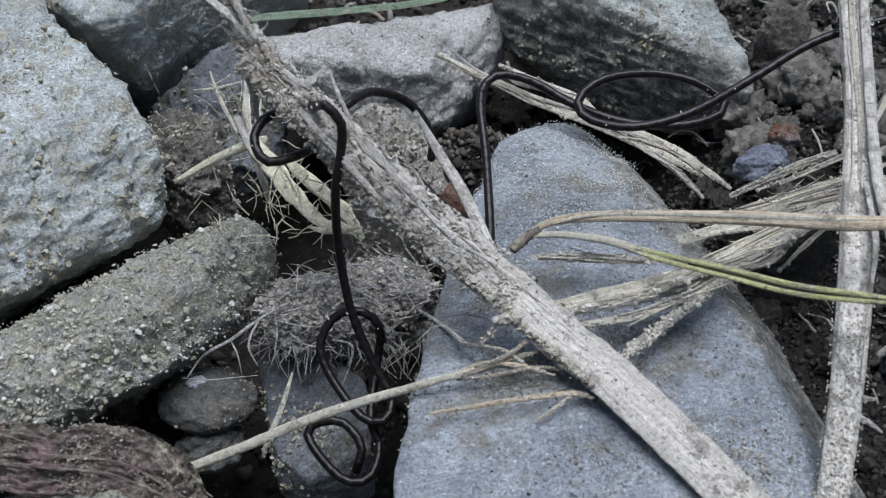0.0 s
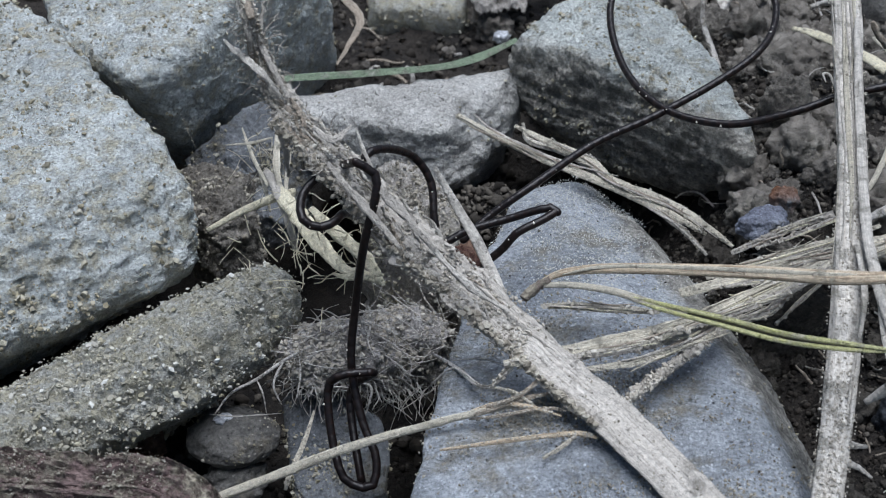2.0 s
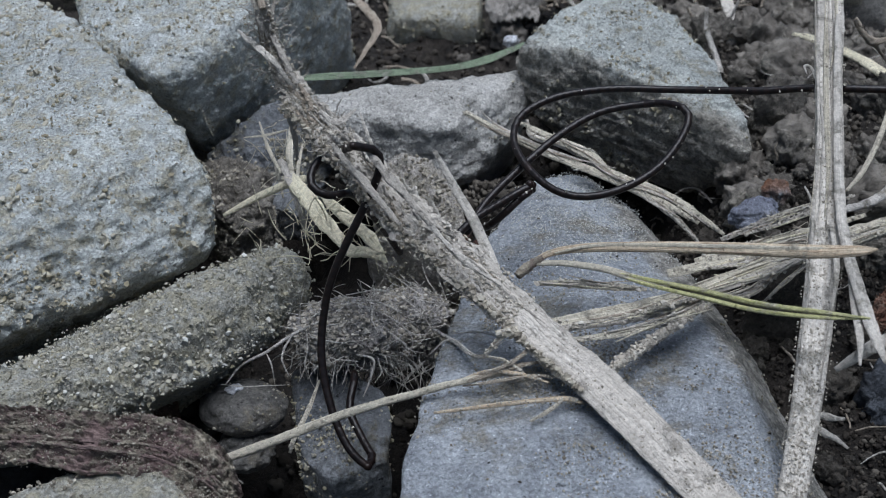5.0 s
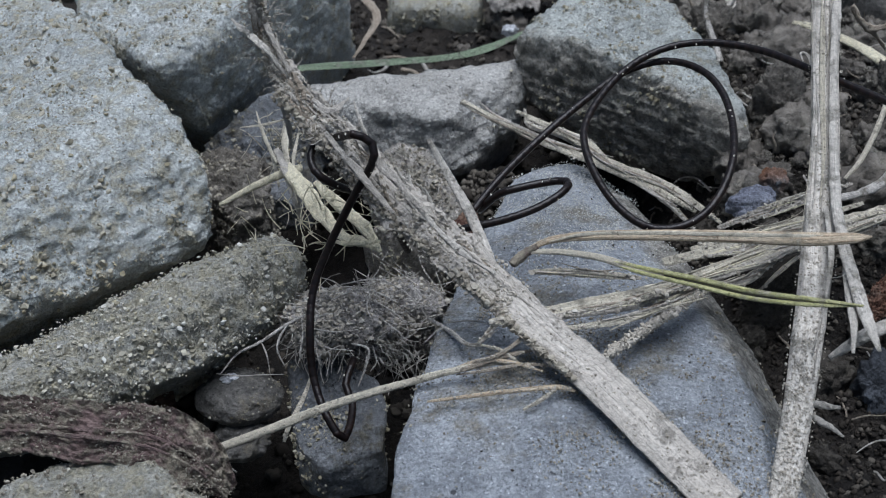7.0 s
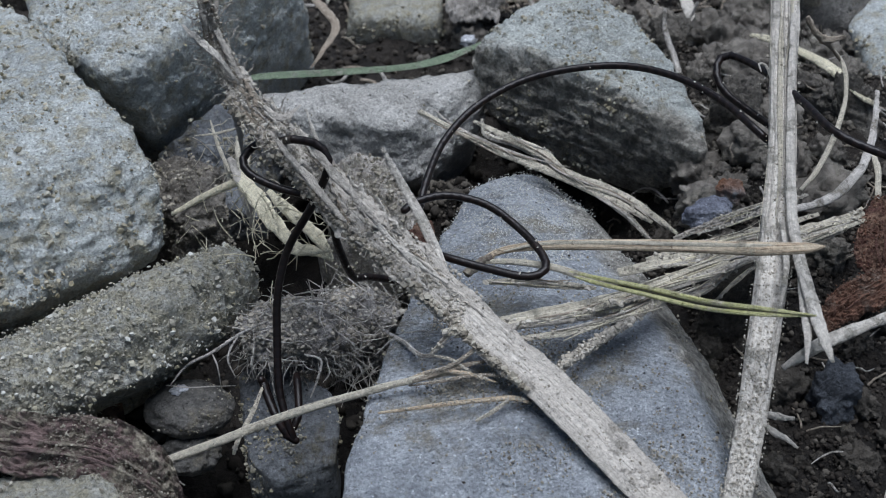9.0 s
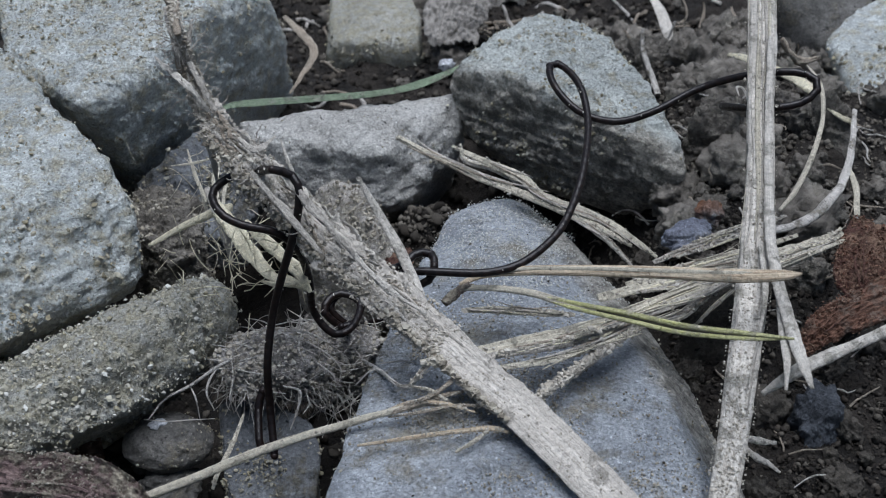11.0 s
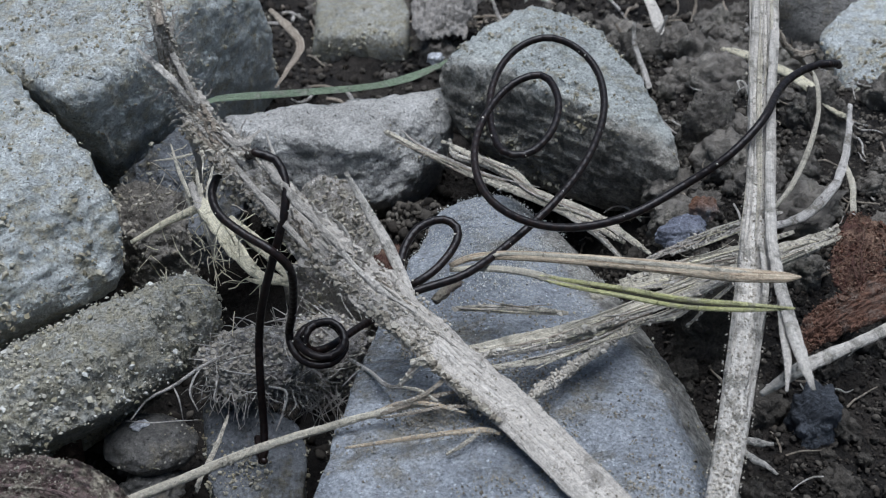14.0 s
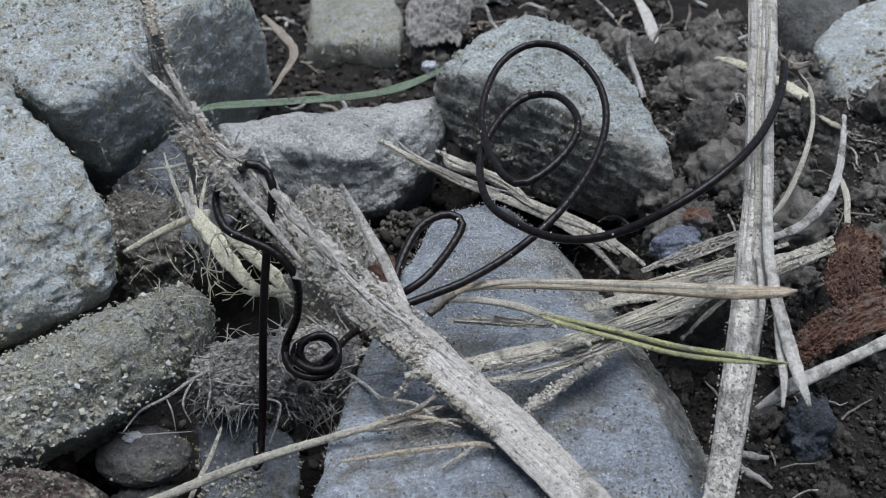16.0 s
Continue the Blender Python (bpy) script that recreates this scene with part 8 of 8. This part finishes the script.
bend(15.5, drop=[(-10.6, 105.0, 41.5), (-8.2, 105.1, 41.0), (-6.8, 103.4, 39.5), (-7.0, 100.3, 37.0), (-8.1, 98.9, 32.0), (-8.9, 98.4, 27.0), (-9.5, 97.8, 21.0), (-9.7, 96.1, 14.0), (-10.0, 94.0, 8.0), (-10.8, 94.9, 8.0), (-11.5, 98.1, 5.0), (-13.5, 106.7, -3.0), (-22.4, 146.3, -40.0)],
     loop=[(-10.6, 105.0, 41.5), (-12.9, 109.0, 38.0), (-14.0, 107.5, 37.0), (-14.0, 104.8, 36.0), (-12.7, 102.3, 35.0), (-10.4, 101.0, 34.0), (-7.0, 98.6, 33.0), (-5.1, 97.5, 30.0), (-6.1, 100.6, 23.0), (-7.6, 101.9, 18.0), (-7.0, 99.5, 16.5), (-4.6, 98.2, 16.0), (-2.2, 98.8, 16.0), (-1.2, 101.6, 16.0), (-2.2, 103.6, 17.0), (-4.2, 104.0, 17.5), (-6.5, 103.0, 17.0), (-6.8, 101.8, 15.5), (-4.4, 101.2, 15.0), (-2.3, 104.6, 14.5), (-0.4, 110.5, 13.0), (3.8, 118.2, 10.0), (3.5, 122.2, 7.0), (2.7, 132.8, -1.0), (-2.8, 211.6, -60.0)],
     arch=[(-6.9, 122.1, 16.0), (-5.5, 123.7, 14.0), (-4.1, 125.3, 12.0), (-4.5, 129.8, 9.0), (-5.7, 141.6, 1.0), (-13.1, 217.4, -50.0)],
     coil=[(6.3, 104.2, 27.0), (7.3, 107.9, 28.5), (9.0, 110.6, 30.0), (11.3, 112.1, 30.5), (12.8, 111.3, 30.0), (12.1, 107.8, 29.0), (9.5, 102.8, 28.0), (6.7, 101.4, 27.0), (4.8, 103.9, 24.0), (4.6, 108.0, 21.0), (3.8, 119.2, 13.0), (-2.3, 206.7, -50.0)],
     reach=[(7.0, 98.8, 26.5), (10.2, 100.0, 27.0), (14.1, 101.9, 27.5), (19.3, 106.3, 28.5), (24.9, 111.9, 30.5), (29.4, 119.4, 32.5), (31.8, 128.4, 34.5), (31.0, 135.9, 36.5), (27.1, 141.2, 38.0), (22.3, 143.6, 37.5), (17.9, 139.4, 36.0), (15.7, 129.1, 34.0), (16.9, 120.4, 33.0), (19.8, 114.6, 33.0), (23.2, 116.0, 34.0), (25.8, 120.4, 35.5), (26.5, 126.0, 36.5), (24.4, 131.8, 36.0), (20.0, 133.1, 34.5), (16.6, 127.9, 33.0), (15.0, 120.2, 31.5), (16.1, 112.3, 31.0), (20.5, 105.9, 31.5), (25.3, 101.6, 33.0), (30.6, 100.1, 35.0), (36.4, 100.4, 38.5), (42.2, 104.0, 41.0), (46.9, 111.0, 41.5), (50.9, 119.6, 41.5), (54.0, 129.9, 41.5), (56.0, 136.5, 38.5), (61.1, 153.8, 30.5), (119.3, 350.5, -60.0)])
bend(16, drop=[(-10.1, 104.0, 41.5), (-8.2, 103.7, 41.0), (-7.4, 102.3, 39.0), (-8.1, 100.9, 34.0), (-8.7, 99.4, 29.0), (-9.3, 98.1, 22.0), (-9.9, 97.6, 14.0), (-10.3, 96.3, 9.0), (-10.5, 93.8, 6.0), (-10.8, 95.4, 8.0), (-11.5, 98.6, 5.0), (-13.4, 107.1, -3.0), (-22.3, 146.4, -40.0)],
     loop=[(-10.1, 104.0, 41.5), (-12.5, 107.6, 38.0), (-14.1, 106.7, 37.0), (-14.2, 104.1, 36.0), (-12.7, 101.0, 35.0), (-10.2, 100.3, 34.0), (-7.0, 99.1, 33.0), (-5.0, 98.5, 30.0), (-5.7, 101.1, 23.0), (-7.5, 102.1, 18.0), (-6.9, 99.8, 16.5), (-4.6, 98.6, 16.0), (-2.2, 99.2, 16.0), (-1.3, 102.1, 16.0), (-2.2, 104.0, 17.0), (-4.1, 104.4, 17.5), (-6.4, 103.2, 17.0), (-6.7, 102.1, 15.5), (-4.3, 101.6, 15.0), (-2.3, 105.0, 14.5), (-0.4, 110.9, 13.0), (3.8, 118.5, 10.0), (3.5, 122.5, 7.0), (2.8, 133.1, -1.0), (-2.7, 211.3, -60.0)],
     arch=[(-6.9, 122.1, 16.0), (-5.5, 123.7, 14.0), (-4.1, 125.3, 12.0), (-4.5, 129.8, 9.0), (-5.7, 141.6, 1.0), (-13.1, 217.4, -50.0)],
     coil=[(5.7, 103.5, 27.0), (6.5, 106.7, 28.0), (8.4, 110.5, 29.5), (11.4, 112.3, 30.0), (13.3, 111.2, 29.5), (12.1, 107.8, 28.5), (9.3, 102.9, 27.5), (6.3, 101.4, 26.0), (5.0, 103.2, 24.0), (4.7, 107.3, 21.0), (3.9, 118.2, 13.0), (-2.1, 204.2, -50.0)],
     reach=[(6.8, 98.7, 26.5), (10.3, 100.3, 27.0), (14.1, 102.4, 27.5), (19.4, 106.7, 28.5), (24.9, 112.3, 30.5), (29.5, 120.4, 32.5), (31.8, 128.7, 34.5), (31.0, 136.2, 36.5), (27.2, 142.2, 38.0), (22.4, 144.7, 37.5), (18.0, 140.5, 36.0), (15.8, 131.0, 34.0), (16.9, 120.8, 33.0), (19.8, 114.6, 33.0), (23.6, 116.3, 34.0), (26.9, 120.7, 35.5), (27.6, 125.5, 36.5), (25.5, 132.1, 36.0), (21.3, 134.2, 34.5), (17.4, 129.0, 33.0), (15.5, 122.0, 31.5), (16.5, 113.3, 31.0), (20.6, 107.0, 31.5), (25.4, 102.4, 33.0), (30.7, 101.1, 35.0), (36.5, 101.2, 38.5), (42.2, 104.5, 41.0), (47.0, 111.4, 41.5), (51.4, 121.4, 41.5), (53.9, 130.2, 41.5), (55.8, 136.6, 38.5), (60.9, 153.9, 30.5), (118.6, 348.7, -60.0)])


for t in CURVES:
    if t > 11:
        CURVES[t]["loop"] = second_turn(CURVES[t]["loop"])


def worm_material():
    m, t, b = nodes_of("worm_skin", 0.36, 0.26)
    col = blend(t, band(t, noise_at(t, 500, 4, 0.6), 0.35, 0.7), (0.005, 0.0035, 0.0035), (0.016, 0.009, 0.007))
    t.links.new(col, b.inputs["Base Color"])
    bump(t, b, noise_at(t, 1100, 4, 0.6), 0.00016, 0.7)
    return m


RADIUS = 0.49
STEPS = dict(drop=1.25, loop=1.1, arch=1.3, coil=1.1, reach=1.5)
COUNTS = dict(drop=98, loop=92, arch=16, coil=35, reach=155)


def along(points, count, pace):
    """Places at an even pace (mm) along a line, going straight on past its end."""
    c = spline(points, 14)
    run = np.concatenate(([0], np.cumsum(np.linalg.norm(np.diff(c, axis=0), axis=1))))
    s = np.arange(count + 1) * pace
    out = np.column_stack([np.interp(s, run, c[:, k]) for k in range(3)])
    way = (c[-1] - c[-2]) / np.linalg.norm(c[-1] - c[-2])
    past = s > run[-1]
    out[past] = c[-1] + np.outer(s[past] - run[-1], way)
    return out


def build_worm():
    worm = tagged(new("hairworm"), "thin glossy black brown hairworm coiled round the straw", "worm")
    skin = worm_material()

    def segment_mesh(pace):
        """A short round piece with domed ends, so that neighbours join at any bend."""
        sides, rings = 14, 5
        verts, faces = [], []
        profile = [(-pace / 2 - RADIUS * math.sin(a), RADIUS * math.cos(a)) for a in np.linspace(math.pi / 2 - 0.02, 0, rings)]
        profile += [(-z, r) for z, r in profile[::-1]]
        for z, r in profile:
            verts += [(r * math.cos(2 * math.pi * k / sides), r * math.sin(2 * math.pi * k / sides), z) for k in range(sides)]
        for i in range(len(profile) - 1):
            faces += [(i * sides + k, i * sides + (k + 1) % sides, (i + 1) * sides + (k + 1) % sides, (i + 1) * sides + k) for k in range(sides)]
        faces += [tuple(range(sides))[::-1], tuple((len(profile) - 1) * sides + k for k in range(sides))]
        me = mesh_of("body_segment", np.array(verts) * MM, faces)
        me.materials.append(skin)
        return me

    pick = np.random.default_rng(5)
    speck = [grains_mesh("sand_speck", [(RADIUS * math.cos(a), RADIUS * math.sin(a), d)], [s]) for a, d, s in zip(pick.uniform(0, 6.28, 14), pick.uniform(-0.7, 0.7, 14), 0.07 + 0.13 * pick.random(14) ** 2)]
    for me in speck:
        me.materials.append(SPECK)
    strands = {}
    for name, count in COUNTS.items():
        strands[name] = []
        mesh = segment_mesh(STEPS[name])
        for _ in range(count):
            seg = new("body_segment", mesh)
            seg.parent = worm
            strands[name].append(seg)
            for _ in range(int(pick.random() < 0.32)):
                grain = new("sand_speck", speck[int(pick.integers(14))])
                grain.parent = seg
    return strands


def motions():
    """Each short piece of the worm follows the bends from time to time."""
    # the worm pushes the pine needles up and nudges the stalk aside
    foot = (39.7, 79.0, 22.5)
    walk(stalk, [(t, swing(foot, a, 0)) for t, a in ((0, 2.3), (2, 2.1), (4, 2.3), (6.5, 2.4), (7.5, 2.3), (9, 1.75), (11.5, 1.2), (12.5, 0.9), (13.5, 0.9), (14, 0.5), (14.5, 0), (16, 0))])
    walk(tan_needle, [(t, swing((25.7, 98.7, 29.5), a, h)) for t, a, h in ((0, 1.2, 0.3), (9, 1.2, 0.3), (11.5, -1.0, 0.5), (12, -4.0, 1.35), (14, -4.0, 1.35), (14.4, 0, 0), (16, 0, 0))])
    walk(green_needle, [(t, swing((29.7, 89.7, 29.5), a, h)) for t, a, h in ((0, 1.2, 0.35), (9, 1.2, 0.35), (11.5, 1.5, 0.8), (12, 2.9, 3.0), (14, 2.9, 3.0), (14.4, 0, 0), (16, 0, 0))])
    times = sorted(CURVES)
    beats = [k * 0.25 for k in range(65)]
    for name, pieces in WORM.items():
        shapes = np.array([along(CURVES[t][name], COUNTS[name], STEPS[name]) for t in times])
        lines = []
        for b in beats:
            i = max(0, min(len(times) - 2, sum(t <= b for t in times) - 1))
            k = (b - times[i]) / (times[i + 1] - times[i])
            k = k * k * (3 - 2 * k) if times[i + 1] - times[i] > 1 else k
            lines.append(shapes[i] * (1 - k) + shapes[i + 1] * k)
        for j, seg in enumerate(pieces):
            rows, q, old = [], None, None
            for b, line in zip(beats, lines):
                way = Vector(line[j + 1] - line[j])
                way = way.normalized() if way.length > 0.05 else (old or Vector((0, 0, 1)))
                q = way.to_track_quat("Z", "Y") if q is None else old.rotation_difference(way) @ q
                old = way
                rows.append((b, Matrix.LocRotScale((line[j] + line[j + 1]) / 2 * MM, q, None)))
            walk(seg, rows)


def swing(place, angle, lift):
    """A turn (degrees) about the line towards the eye through a place (mm), and a lift at right angles to it (mm)."""
    at = Matrix.Translation(Vector(place) * MM)
    return Matrix.Translation(Vector((0, 0.556, 0.83)) * lift * MM) @ at @ Matrix.Rotation(radians(angle), 4, Vector((0, -0.83, 0.556))) @ at.inverted()


WORM = build_worm()
motions()
